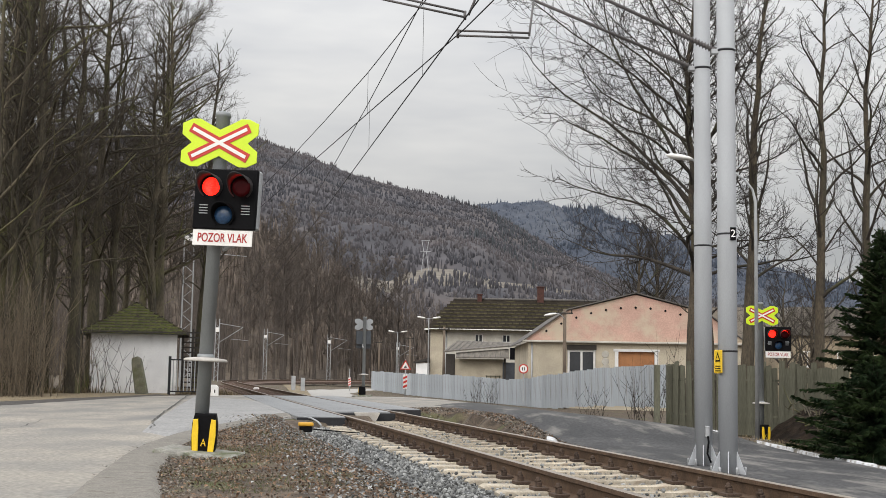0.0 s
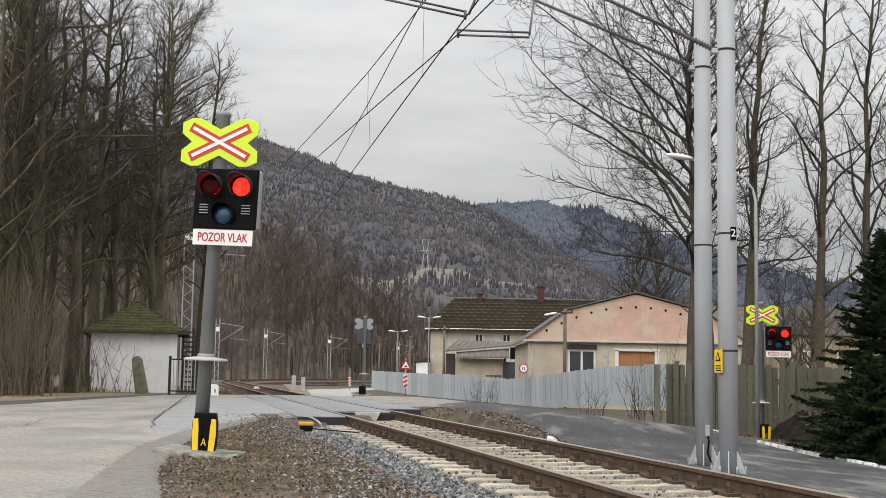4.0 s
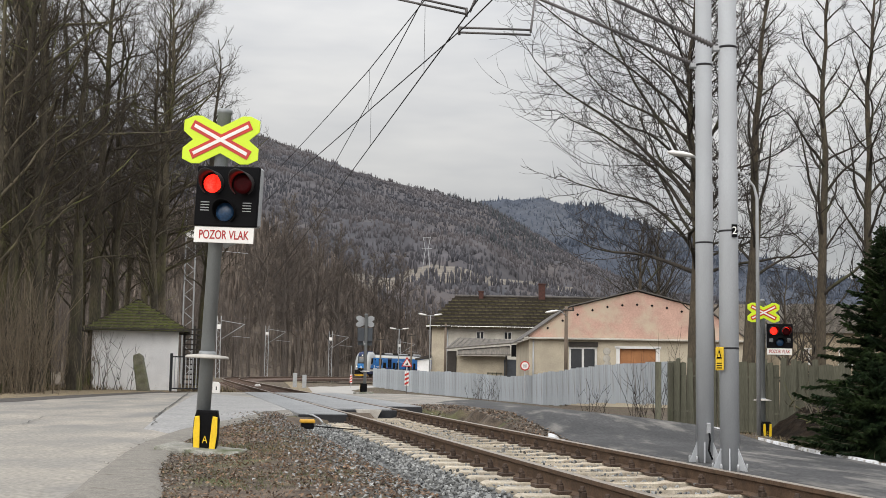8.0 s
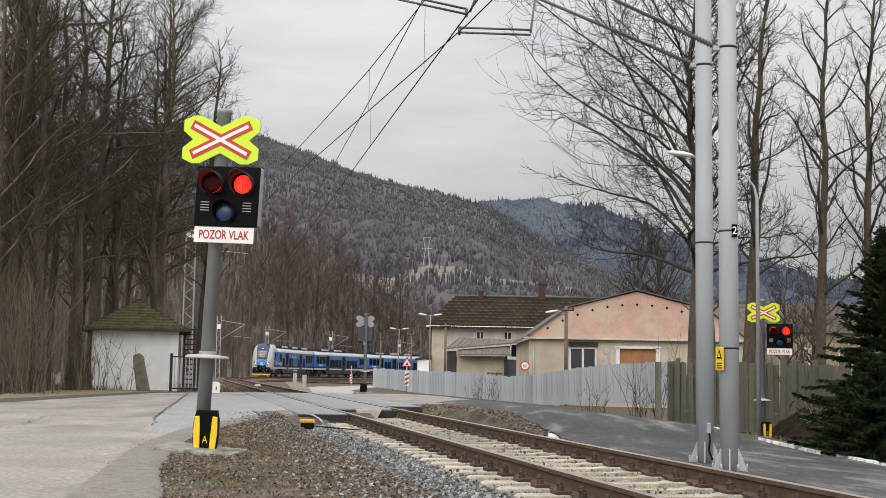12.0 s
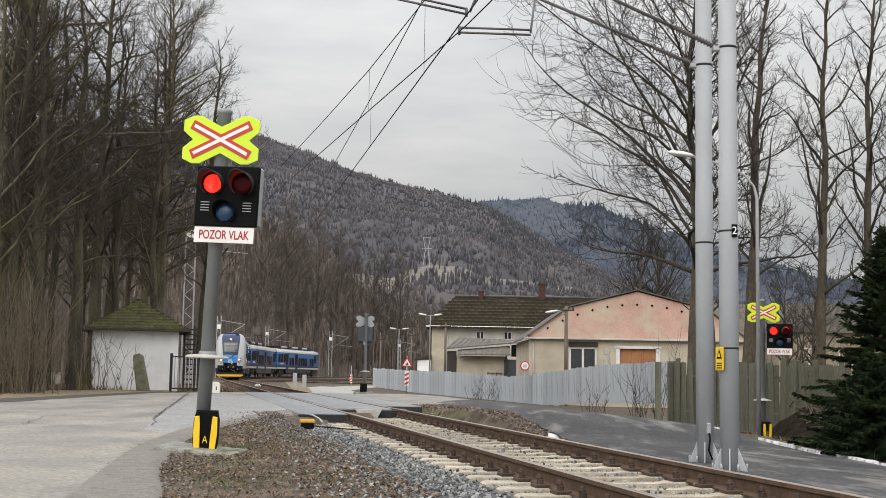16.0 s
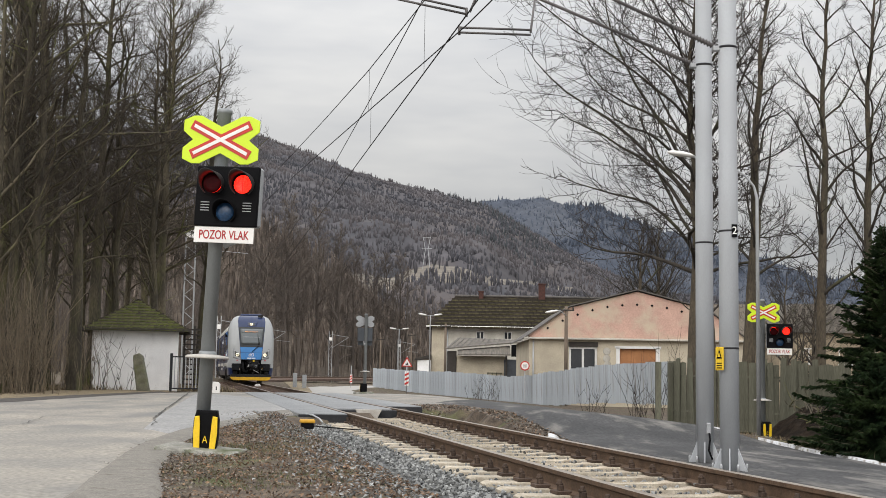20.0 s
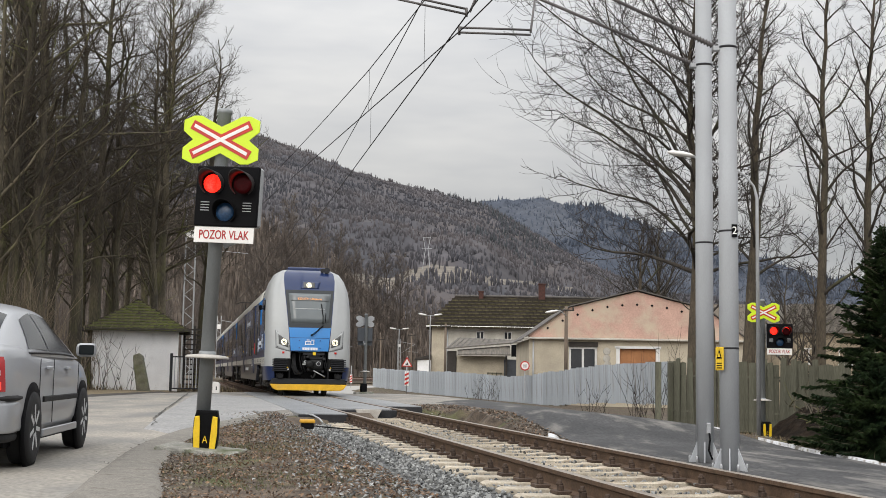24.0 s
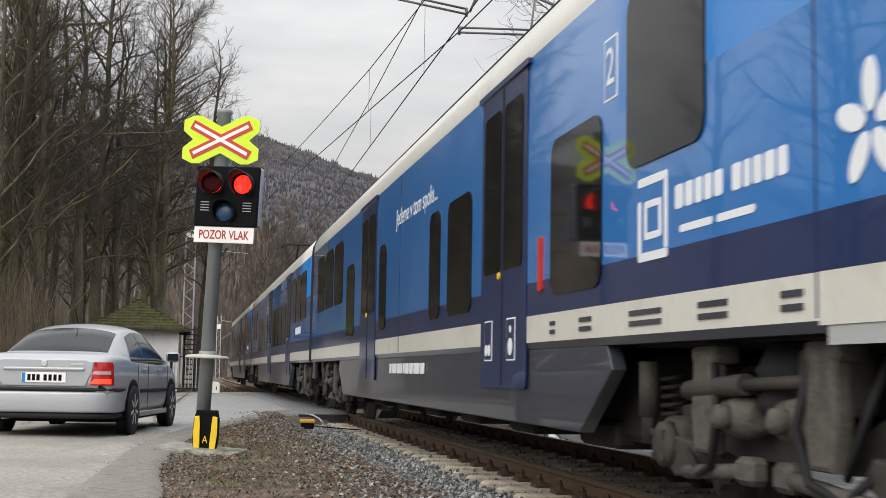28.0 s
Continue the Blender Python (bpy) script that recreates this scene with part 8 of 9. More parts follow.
def coupler_bay():
    """Hoses, valves, beams and cables round the coupler, in the open bay below the blue panel."""
    def bit(name, bm, m=M_BAY, label=""):
        part(name, bm, m, LEAD, label)
    for x in (-0.63, 0.63):
        bm = bmesh.new()
        box(bm, (0.05, 0.5, 0.95), pose(x, NOSE + 0.32, 0.98), 0.01)
        bit("bay_cheek", bm)
    for z, x0, x1 in ((1.36, -0.20, 0.50), (1.24, 0.02, 0.42)):
        bm = bmesh.new()
        box(bm, (x1 - x0, 0.10, 0.07), pose((x0 + x1) / 2, NOSE + 0.10, z), 0.015, seg=2)
        bit("support_beam", bm, M_IRON)
        for x in (x0 + 0.05, x1 - 0.05):
            bm = bmesh.new()
            lathe(bm, [(0.045, 0), (0.045, 0.14), (0.03, 0.17)], 14, pose(x, NOSE + 0.06, z - 0.22))
            bit("buffer_spring", bm)
    for x in (-0.28, -0.20, 0.50, 0.56):
        bm = bmesh.new()
        tube(bm, [(x, NOSE + 0.25, 1.42), (x - 0.03, NOSE + 0.12, 1.2), (x + 0.02, NOSE + 0.10, 0.95), (x + 0.10, NOSE + 0.18, 0.78)], 0.018, 8)
        bit("cable", bm, M_GUM)
    for j in range(4):
        bm = bmesh.new()
        pts = [(-0.56 + 0.035 * j, NOSE + 0.2, 1.40), (-0.55 + 0.03 * j, NOSE + 0.05, 1.12), (-0.50 + 0.03 * j, NOSE + 0.02, 0.86), (-0.36 + 0.03 * j, NOSE + 0.06, 0.72), (-0.18, NOSE + 0.2, 0.74 + 0.03 * j)]
        tube(bm, pts, 0.014, 8)
        bit("hose_loop", bm, M_GUM)
    for x, z, r in ((-0.10, 1.12, 0.055), (-0.06, 1.26, 0.045), (0.48, 1.20, 0.05), (-0.02, 0.86, 0.05), (0.45, 0.80, 0.045)):
        bm = bmesh.new()
        lathe(bm, [(r, 0), (r, 0.06), (r * 0.7, 0.08), (r * 0.7, 0.12), (r * 0.3, 0.125)], 14, pose(x, NOSE + 0.08, z, 90, 0, 0))
        bit("valve", bm, M_IRON)
    bm = bmesh.new()
    lathe(bm, [(0.05, 0), (0.055, 0.03), (0.04, 0.06)], 16, pose(-0.14, NOSE + 0.02, 1.10, 90, 0, 0))
    box(bm, (0.13, 0.03, 0.05), pose(-0.16, NOSE + 0.0, 1.03), 0.01)
    bit("bright_valve", bm, M_ALLOYBITS, "bright metal valve")
    for k in (-1, 1):
        for dx, dz in ((-0.09, 0.05), (0.0, 0.07), (0.09, 0.04), (-0.04, -0.03), (0.06, -0.04)):
            bm = bmesh.new()
            lathe(bm, [(0.034, 0), (0.034, 0.05), (0.022, 0.07)], 12, pose(k * 0.95 + dx, NOSE + 0.06, 0.64 + dz, 90, 0, 0))
            bit("plug", bm)
        bm = bmesh.new()
        tube(bm, [(k * 0.86, NOSE + 0.05, 0.74), (k * 0.84, NOSE - 0.01, 0.64), (k * 0.90, NOSE + 0.0, 0.57), (k * 1.02, NOSE + 0.05, 0.60)], 0.014, 8)
        bit("cable", bm, M_GUM)
        bm = bmesh.new()
        prism(bm, [(-0.03, 0), (0.03, 0), (0.0, 0.055)], 0.004, pose(k * 0.70, NOSE + 0.02, 0.90))
        bit("warning_sticker", bm, M_YELLOW, "small yellow warning triangle")


def cab_front():
    def patch(name, corners, m, label="", lift=0.008, parent=LEAD):
        bm = bmesh.new()
        front_patch(bm, corners, lift)
        return part(name, bm, m, parent, label)
    # the screen's pale grey base carries the sheen of reflected sky
    glass = patch("windscreen", [(-0.60, 2.38), (0.60, 2.38), (0.70, 3.36), (-0.70, 3.36)], mat("windscreen_glass", (0.13, 0.145, 0.15), 0.08, var=0.06, bump=0.0, spec=0.45), "large windscreen with a grey sky sheen painted in", 0.008)
    # destination display behind the screen's upper edge
    patch("display", [(-0.62, 3.11), (0.62, 3.11), (0.65, 3.31), (-0.65, 3.31)], mat("display_panel", (0.165, 0.175, 0.178), 0.2, var=0.05, bump=0.0), "grey destination display with amber text", 0.013, glass)
    tilt = math.degrees(math.atan2(0.5, 1.2))
    lettering("KOUTY n.Desnou", 0.105, M_ORANGE, glass, pose(0.0, NOSE + front_y(0, 3.18) - 0.03, 3.18, 90 - tilt, 0, 0), "destination_text")
    patch("screen_bar", [(-0.50, 2.84), (0.50, 2.84), (0.505, 2.86), (-0.505, 2.86)], M_CREAM, "", 0.012, glass)
    patch("lamp_recess", [(-0.30, 3.53), (0.30, 3.53), (0.38, 3.775), (-0.24, 3.775)], M_NAVY, "navy lamp surround", 0.007)
    top_lamp = patch("top_lamp_window", [(-0.20, 3.555), (0.17, 3.555), (0.17, 3.745), (-0.20, 3.745)], M_LAMPGLASS, "", 0.011)
    bm = bmesh.new()
    lathe(bm, [(0.0125, -0.012), (0.0125, 0.0), (0.009, 0.006)], 8, pose(0, 0, 0, 90, 0, 0))
    diode = put_mesh("lamp_diode", bm, M_LAMP)
    for rr, count in ((0.078, 11), (0.040, 6), (0.0, 1)):
        for k in range(count):
            a = 2 * math.pi * k / count
            x, z = -0.02 + rr * math.cos(a), 3.65 + rr * math.sin(a)
            same_part("lamp_diode", diode, top_lamp, pose(x, NOSE + front_y(x, z) - 0.016, z))
    # joints of the blue panel
    for z in (1.46, 1.88, 2.22):
        patch("panel_joint", [(-0.64, z), (0.64, z), (0.64, z + 0.012), (-0.64, z + 0.012)], M_NAVY, "", 0.004)
    for k in (-1, 1):
        patch("cheek_joint", sorted([(k * 0.62 - 0.01, 1.45), (k * 0.62 + 0.01, 1.45)]) + sorted([(k * 0.84 - 0.01, 3.80), (k * 0.84 + 0.01, 3.80)], reverse=True), M_NAVY, "", 0.005)
        # lamp housings
        if k > 0:
            hs = [(0.69, 1.56), (1.00, 1.68), (1.02, 2.00), (0.71, 1.78)]
        else:
            hs = [(-1.00, 1.68), (-0.69, 1.56), (-0.71, 1.78), (-1.02, 2.00)]
        grow = [(x * (1.08 if abs(x) > 0.9 else 0.93), z + (0.12 if z > 1.8 else -0.12)) for x, z in hs]
        patch("cover_joint", [(x * (1.012 if abs(x) > 0.9 else 0.984), z + (0.012 if z > 1.8 else -0.012)) for x, z in grow], M_SKIRT, "", 0.003)
        fr = patch("lamp_cover", grow, M_CREAM, "white lamp cover with screws", 0.0065)
        for x, z in grow:
            bm = bmesh.new()
            xs, zs = x * (0.96 if abs(x) > 0.9 else 1.05), z + (-0.035 if z > 1.8 else 0.035)
            lathe(bm, [(0.013, 0), (0.011, 0.004)], 10, pose(xs, NOSE + front_y(xs, zs) - 0.012, zs, 90, 0, 0))
            part("cover_screw", bm, M_UNDER, fr)
        patch("lamp_glass", hs, M_LAMPGLASS, "grey headlamp glass", 0.012, fr)
        for rr, count in ((0.088, 14), (0.048, 7)):
            for j in range(count):
                a = 2 * math.pi * j / count
                x, z = k * 0.835 + rr * math.cos(a), 1.745 + rr * math.sin(a)
                same_part("lamp_diode", diode, fr, pose(x, NOSE + front_y(x, z) - 0.018, z))
        bm = bmesh.new()
        box(bm, (0.075, 0.03, 0.065), pose(k * 0.85, NOSE + front_y(0.85, 1.40) - 0.005, 1.40), 0.008)
        part("tail_lamp", bm, M_TAIL, LEAD, "small red lamp")
        # ribbed crash boxes
        bm = bmesh.new()
        box(bm, (0.44, 0.35, 0.42), pose(k * 0.93, NOSE + 0.20, 0.99), 0.03)
        bx = part("crash_box", bm, M_BAY, LEAD, "black ribbed crash box")
        for j in range(7):
            bm = bmesh.new()
            box(bm, (0.50, 0.06, 0.030), pose(k * 0.95, NOSE + 0.0, 0.815 + 0.060 * j), 0.010)
            part("rib", bm, M_CRASHRIB, bx)
        bm = bmesh.new()
        box(bm, (0.14, 0.3, 0.50), pose(k * 0.66, NOSE + 0.22, 1.03), 0.02)
        part("side_post", bm, M_BAY, LEAD)
        bm = bmesh.new()
        box(bm, (0.06, 0.008, 0.05), pose(k * 0.68, NOSE + 0.066, 0.86), 0.003)
        part("sticker", bm, M_WHITE, LEAD)
        bm = bmesh.new()
        tube(bm, [(k * 0.95, NOSE + 0.35, 0.64), (k * 0.95, NOSE - 0.02, 0.64)], 0.08, 12)
        box(bm, (0.22, 0.05, 0.16), pose(k * 0.95, NOSE + 0.10, 0.64), 0.02)
        part("jumper_socket", bm, M_BAY, LEAD)
    # coupler in its recess
    bm = bmesh.new()
    box(bm, (2.64, 0.06, 1.05), pose(0, NOSE + 0.58, 0.98))
    part("recess_wall", bm, M_BLACK, LEAD)
    bm = bmesh.new()
    box(bm, (0.44, 0.5, 0.36), pose(0.24, NOSE + 0.22, 1.02), 0.09, seg=2)
    lathe(bm, [(0.13, 0), (0.14, 0.05), (0.10, 0.12), (0.04, 0.13)], 20, pose(0.02, NOSE + 0.0, 1.03, 90, 0, 0))
    box(bm, (0.5, 0.3, 0.10), pose(0.2, NOSE + 0.2, 0.84), 0.03)
    prism(bm, [(-0.25, 0.0), (0.25, 0.0), (0.17, 0.14), (-0.17, 0.14)], 0.35, pose(0.15, NOSE + 0.05, 1.22), bevel=0.02)
    cp = part("coupler", bm, M_BAY, LEAD, "dark automatic coupler")
    bm = bmesh.new()
    lathe(bm, [(0.075, 0), (0.075, 0.01), (0.062, 0.012)], 24, pose(0.30, NOSE - 0.035, 1.05, 90, 0, 0))
    part("round_badge", bm, M_STEEL, cp, "plain round grey badge")
    bm = bmesh.new()
    lathe(bm, [(0.058, 0), (0.056, 0.004)], 24, pose(0.30, NOSE - 0.0475, 1.05, 90, 0, 0))
    part("badge_field", bm, M_IRON, cp)
    for nm, pts, r, m in (("air_hose", [(-0.5, NOSE + 0.3, 1.3), (-0.55, NOSE + 0.1, 0.95), (-0.45, NOSE + 0.08, 0.72), (-0.25, NOSE + 0.2, 0.68)], 0.03, M_GUM),
                          ("air_hose", [(0.18, NOSE + 0.1, 0.86), (0.2, NOSE, 0.70), (0.12, NOSE, 0.58), (0.08, NOSE + 0.05, 0.66)], 0.03, M_GUM),
                          ("release_lever", [(0.14, NOSE - 0.02, 0.83), (0.52, NOSE - 0.02, 0.63)], 0.018, M_STEEL),
                          ("cross_bar", [(-0.36, NOSE + 0.1, 1.42), (0.52, NOSE + 0.1, 1.41)], 0.025, M_IRON)):
        bm = bmesh.new()
        tube(bm, pts, r, 10)
        part(nm, bm, m, LEAD)
    for x, z, m in ((0.16, 1.38, M_YELLOW),):
        bm = bmesh.new()
        box(bm, (0.10, 0.02, 0.11), pose(x, NOSE + 0.02, z), 0.01)
        part("plate", bm, m, LEAD)
    # plough
    bm = bmesh.new()
    prism(bm, [(-1.03, 0.18), (1.03, 0.18), (1.15, 0.23), (1.25, 0.38), (-1.25, 0.38), (-1.15, 0.23)], 0.30, pose(0, NOSE + 0.02, 0), bevel=0.015)
    part("plough_edge", bm, M_PLOUGH, LEAD, "yellow lower edge of the plough")
    bm = bmesh.new()
    prism(bm, [(-1.25, 0.382), (1.25, 0.382), (1.18, 0.56), (-1.18, 0.56)], 0.34, pose(0, NOSE + 0.06, 0), bevel=0.02)
    part("plough", bm, M_CRASHRIB, LEAD, "dark grey plough")
    # logo and running number as plain shapes
    em = bmesh.new()
    box(em, (0.03, 0.008, 0.13), pose(-0.14, NOSE + front_y(0, 1.74) - 0.012, 1.72), 0.002)
    em = part("front_emblem", em, M_PAINTED, LEAD, "plain white emblem")
    for x0, x1, z0, z1 in ((-0.13, 0.05, 1.755, 1.78), (-0.125, 0.13, 1.66, 1.685), (0.02, 0.045, 1.70, 1.752), (0.04, 0.12, 1.805, 1.83), (0.12, 0.145, 1.66, 1.83), (-0.10, 0.0, 1.805, 1.83), (-0.08, 0.018, 1.71, 1.73)):
        bm = bmesh.new()
        box(bm, (x1 - x0, 0.008, z1 - z0), pose((x0 + x1) / 2, NOSE + front_y(0, 1.74) - 0.012, (z0 + z1) / 2), 0.002)
        part("stroke", bm, M_PAINTED, em)
    for x, w in ((-0.20, 0.07), (-0.12, 0.07), (-0.04, 0.07), (0.06, 0.07), (0.14, 0.07), (0.22, 0.07)):
        bm = bmesh.new()
        box(bm, (w, 0.006, 0.085), pose(x, NOSE + front_y(0, 1.53) - 0.010, 1.53), 0.002)
        part("number_bar", bm, M_PAINTED, LEAD)
    for x in (-0.34, 0.34):
        for z in (1.56, 1.80):
            bm = bmesh.new()
            lathe(bm, [(0.02, 0), (0.018, 0.008)], 10, pose(x, NOSE + front_y(x, z) - 0.006, z, 90, 0, 0))
            part("bolt", bm, M_NAVY, LEAD)
    # wiper
    bm = bmesh.new()
    def on(x, z, l):
        return Vector((x, NOSE + front_y(x, z) - l, z))
    for dx in (0, 0.045):
        tube(bm, [on(0.06 + dx, 1.98, 0.05), on(0.42 + dx * 0.6, 2.30, 0.06)], 0.012, 6)
    tube(bm, [on(0.42, 2.36, 0.05), on(0.43, 2.6, 0.05), on(0.38, 3.02, 0.04)], 0.014, 6)
    tube(bm, [on(0.50, 2.40, 0.04), on(0.52, 2.72, 0.04)], 0.012, 6)
    lathe(bm, [(0.035, 0), (0.03, 0.06)], 12, Matrix.Translation(on(0.06, 1.98, 0.0)) @ pose(0, 0, 0, 90, 0, 0))
    part("wiper", bm, M_BLACK, LEAD, "black windscreen wiper")
    for x, r in ((0.46, 0.075), (0.60, 0.105)):
        bm = bmesh.new()
        lathe(bm, [(0.03, -0.22), (0.04, -0.1), (r * 0.7, 0.0), (r, 0.03), (r, 0.06), (r * 0.9, 0.07)], 20, pose(x, NOSE + 1.0, 4.18, 90, 0, 0))
        tube(bm, [(x, NOSE + 1.1, 4.18), (x, NOSE + 1.15, 3.9)], 0.03, 8)
        part("horn", bm, M_IRON, LEAD, "dark round horn on the roof")
    bm = bmesh.new()
    box(bm, (1.35, 1.7, 0.16), pose(0, NOSE + 2.35, 4.24), 0.05, seg=2)
    part("roof_fairing", bm, M_NAVY, LEAD)


cab_front()
coupler_bay()


def side_text(side, o, z, text, size, parent=LEAD, m=None):
    y = NOSE + o
    rot = pose(side * 1.4125, y, z, 90, 0, -90 if side < 0 else 90)
    return lettering(text, size, m or M_PAINTED, parent, rot, "side_lettering", 0.001)


def side_bars(car, side, o0, z, widths, h, m=None, gap=0.05):
    y = o0
    for w in widths:
        bm = bmesh.new()
        plate_on_side(bm, side, y, y + w, z, z + h, 0.02, 0.003)
        part("text_bar", bm, m or M_PAINTED, car)
        y += w + gap


LEAD_SIDE = [("window", 3.80, 4.93, 2.02, 3.08), ("window", 5.4, 6.5, 1.37, 2.48), ("door", 7.15, 8.62, 0.70, 3.20), ("window", 9.05, 10.1, 1.37, 2.50), ("window", 10.5, 11.05, 1.37, 2.50),
             ("window", 14.05, 14.6, 1.37, 2.50), ("door", 14.9, 16.4, 0.70, 3.20), ("window", 17.2, 18.1, 1.37, 2.5), ("window", 18.7, 19.9, 1.95, 3.02), ("window", 20.1, 21.3, 1.95, 3.02), ("window", 21.5, 22.7, 1.95, 3.02),
             ("seam", 2.68, 2.695, 1.06, 3.24), ("seam", 13.0, 13.012, 1.06, 3.24)]
for side in (-1, 1):
    side_set(LEAD, side, [(k, NOSE + a, NOSE + b, z0, z1) for k, a, b, z0, z1 in LEAD_SIDE])
    # slanting cab window and joint
    bm = bmesh.new()
    out = [(1.14, 3.16), (1.74, 3.18), (1.74, 2.62), (1.40, 2.06), (0.97, 2.14)]
    a = [bm.verts.new((side * 1.40, NOSE + y, z)) for y, z in out]
    b = [bm.verts.new((side * 1.424, NOSE + y, z)) for y, z in out]
    bm.faces.new(b)
    for i in range(5):
        bm.faces.new((a[i], a[(i + 1) % 5], b[(i + 1) % 5], b[i]))
    bmesh.ops.recalc_face_normals(bm, faces=bm.faces)
    part("cab_window", bm, M_TGLASS, LEAD, "dark slanting cab side window")
    # blue side field that runs up to the cab's white
    bm = bmesh.new()
    out = [(2.65, 3.25), (1.78, 3.25), (1.78, 2.60), (1.42, 2.00), (0.96, 2.06), (0.80, 1.50), (2.65, 1.50)]
    a = [bm.verts.new((side * 1.40, NOSE + y, z)) for y, z in out]
    b = [bm.verts.new((side * (1.4165 - 0.0015 * (z - 1.5)), NOSE + y, z)) for y, z in out]
    bm.faces.new(b)
    for i in range(7):
        bm.faces.new((a[i], a[(i + 1) % 7], b[(i + 1) % 7], b[i]))
    bmesh.ops.recalc_face_normals(bm, faces=bm.faces)
    part("side_field", bm, M_BLUE, LEAD, "blue side field behind the cab")
    for nm, z0, z1, m, y0 in (("white_stripe", 1.03, 1.25, M_STRIPE, 0.80), ("navy_stripe", 1.252, 1.50, M_NAVY, 0.80)):
        bm = bmesh.new()
        plate_on_side(bm, side, NOSE + y0, NOSE + 2.66, z0, z1, 0.005, 0.006)
        part(nm, bm, m, LEAD)
    bm = bmesh.new()
    box(bm, (0.12, 0.09, 0.17), pose(side * 1.49, NOSE + 2.40, 2.96), 0.03)
    tube(bm, [(side * 1.40, NOSE + 2.40, 2.93), (side * 1.5, NOSE + 2.40, 2.93)], 0.02, 8)
    part("camera_mirror", bm, M_BLACK, LEAD)
    bm = bmesh.new()
    lathe(bm, [(0.09, 0), (0.085, 0.008)], 20, pose(side * 1.418, NOSE + 1.75, 1.14, 0, 90 * side, 0))
    part("fuel_flap", bm, M_STEEL, LEAD)
    # plain emblem, flower shape and text bars
    for y0, y1, z0, z1 in ((4.55, 4.60, 1.55, 1.98), (4.95, 5.0, 1.50, 1.85), (4.55, 5.0, 1.50, 1.55), (4.60, 5.0, 1.93, 1.98), (4.68, 4.88, 1.62, 1.66), (4.68, 4.88, 1.80, 1.84), (4.64, 4.68, 1.62, 1.84), (4.86, 4.90, 1.62, 1.84)):
        bm = bmesh.new()
        plate_on_side(bm, side, NOSE + y0 - 0.24, NOSE + y1 - 0.24, z0 - 0.04, z1 - 0.04, 0.02, 0.003)
        part("emblem_stroke", bm, M_PAINTED, LEAD)
    side_bars(LEAD, side, NOSE + 2.93, 1.70, (0.09, 0.10, 0.09, 0.07, 0.10), 0.13, None, 0.028)
    side_bars(LEAD, side, NOSE + 3.60, 1.70, (0.10, 0.09, 0.09, 0.10, 0.11), 0.13, None, 0.028)
    side_bars(LEAD, side, NOSE + 3.25, 1.57, (0.42, 0.42), 0.04)
    for k in range(5):
        a0 = 2 * math.pi * k / 5 + 0.3
        bm = bmesh.new()
        ring = []
        for j in range(14):
            b0 = 2 * math.pi * j / 14
            r, t = 0.15 + 0.11 * math.cos(b0), 0.055 * math.sin(b0)
            ring.append(bm.verts.new((side * 1.4225, NOSE + 2.24 + r * math.cos(a0) - t * math.sin(a0), 1.79 + r * math.sin(a0) + t * math.cos(a0))))
        bm.faces.new(ring)
        g = bmesh.ops.extrude_face_region(bm, geom=list(bm.faces))
        bmesh.ops.translate(bm, vec=(-0.006 * side, 0, 0), verts=[v for v in g["geom"] if isinstance(v, bmesh.types.BMVert)])
        bmesh.ops.recalc_face_normals(bm, faces=bm.faces)
        part("petal", bm, M_PAINTED, LEAD)
    side_bars(LEAD, side, NOSE + 1.36, 1.62, (0.10, 0.09, 0.10, 0.08, 0.10), 0.13, None, 0.03)
    bm = bmesh.new()
    plate_on_side(bm, side, NOSE + 2.22, NOSE + 2.26, 1.56, 1.70, 0.02, 0.003)
    part("stem", bm, M_PAINTED, LEAD)
    bm = bmesh.new()
    plate_on_side(bm, side, NOSE + 5.12, NOSE + 5.36, 2.52, 2.92, 0.01, 0.003)
    cl = part("class_frame", bm, M_PAINTED, LEAD, "white framed class number")
    bm = bmesh.new()
    plate_on_side(bm, side, NOSE + 5.135, NOSE + 5.345, 2.535, 2.905, 0.01, 0.005)
    part("class_field", bm, M_BLUE, cl)
    side_text(side, 5.24, 2.72, "2", 0.34, cl, M_PAINTED).matrix_basis @= Matrix.Translation((0, 0, 0.005))
    side_text(side, 12.0, 2.72, "Jedeme v tom spolu...", 0.30)
    for o in (7.45, 8.2):
        bm = bmesh.new()
        plate_on_side(bm, side, NOSE + o, NOSE + o + 0.26, 0.92, 1.26, 0.01, 0.014)
        fr = part("pictogram_frame", bm, M_PAINTED, LEAD)
        bm = bmesh.new()
        plate_on_side(bm, side, NOSE + o + 0.012, NOSE + o + 0.248, 0.932, 1.248, 0.01, 0.016)
        part("pictogram_field", bm, M_NAVY, fr)
        bm = bmesh.new()
        for a, z, r in ((0.08, 1.01, 0.05), (0.18, 1.01, 0.05)) if o > 8 else ((0.13, 1.03, 0.07), (0.13, 1.17, 0.03)):
            lathe(bm, [(r, 0), (r, 0.002)], 16, pose(side * 1.4265, NOSE + o + a, z, 0, 90 * side, 0))
        part("pictogram", bm, M_PAINTED, fr)
    side_bars(LEAD, side, NOSE + 11.3, 0.80, (0.22, 0.34, 0.2, 0.2, 0.10, 0.34, 0.34, 0.10), 0.12, None, 0.07)
    for o, w in ((4.4, 0.5), (3.55, 0.35), (2.8, 0.2), (5.6, 0.25), (6.4, 0.12), (1.1, 0.35)):
        for j in range(2):
            bm = bmesh.new()
            plate_on_side(bm, side, NOSE + o, NOSE + o + w, 1.10 + 0.06 * j, 1.13 + 0.06 * j, 0.005, 0.0075)
            part("small_text_bar", bm, M_SKIRT, LEAD)
    bm = bmesh.new()
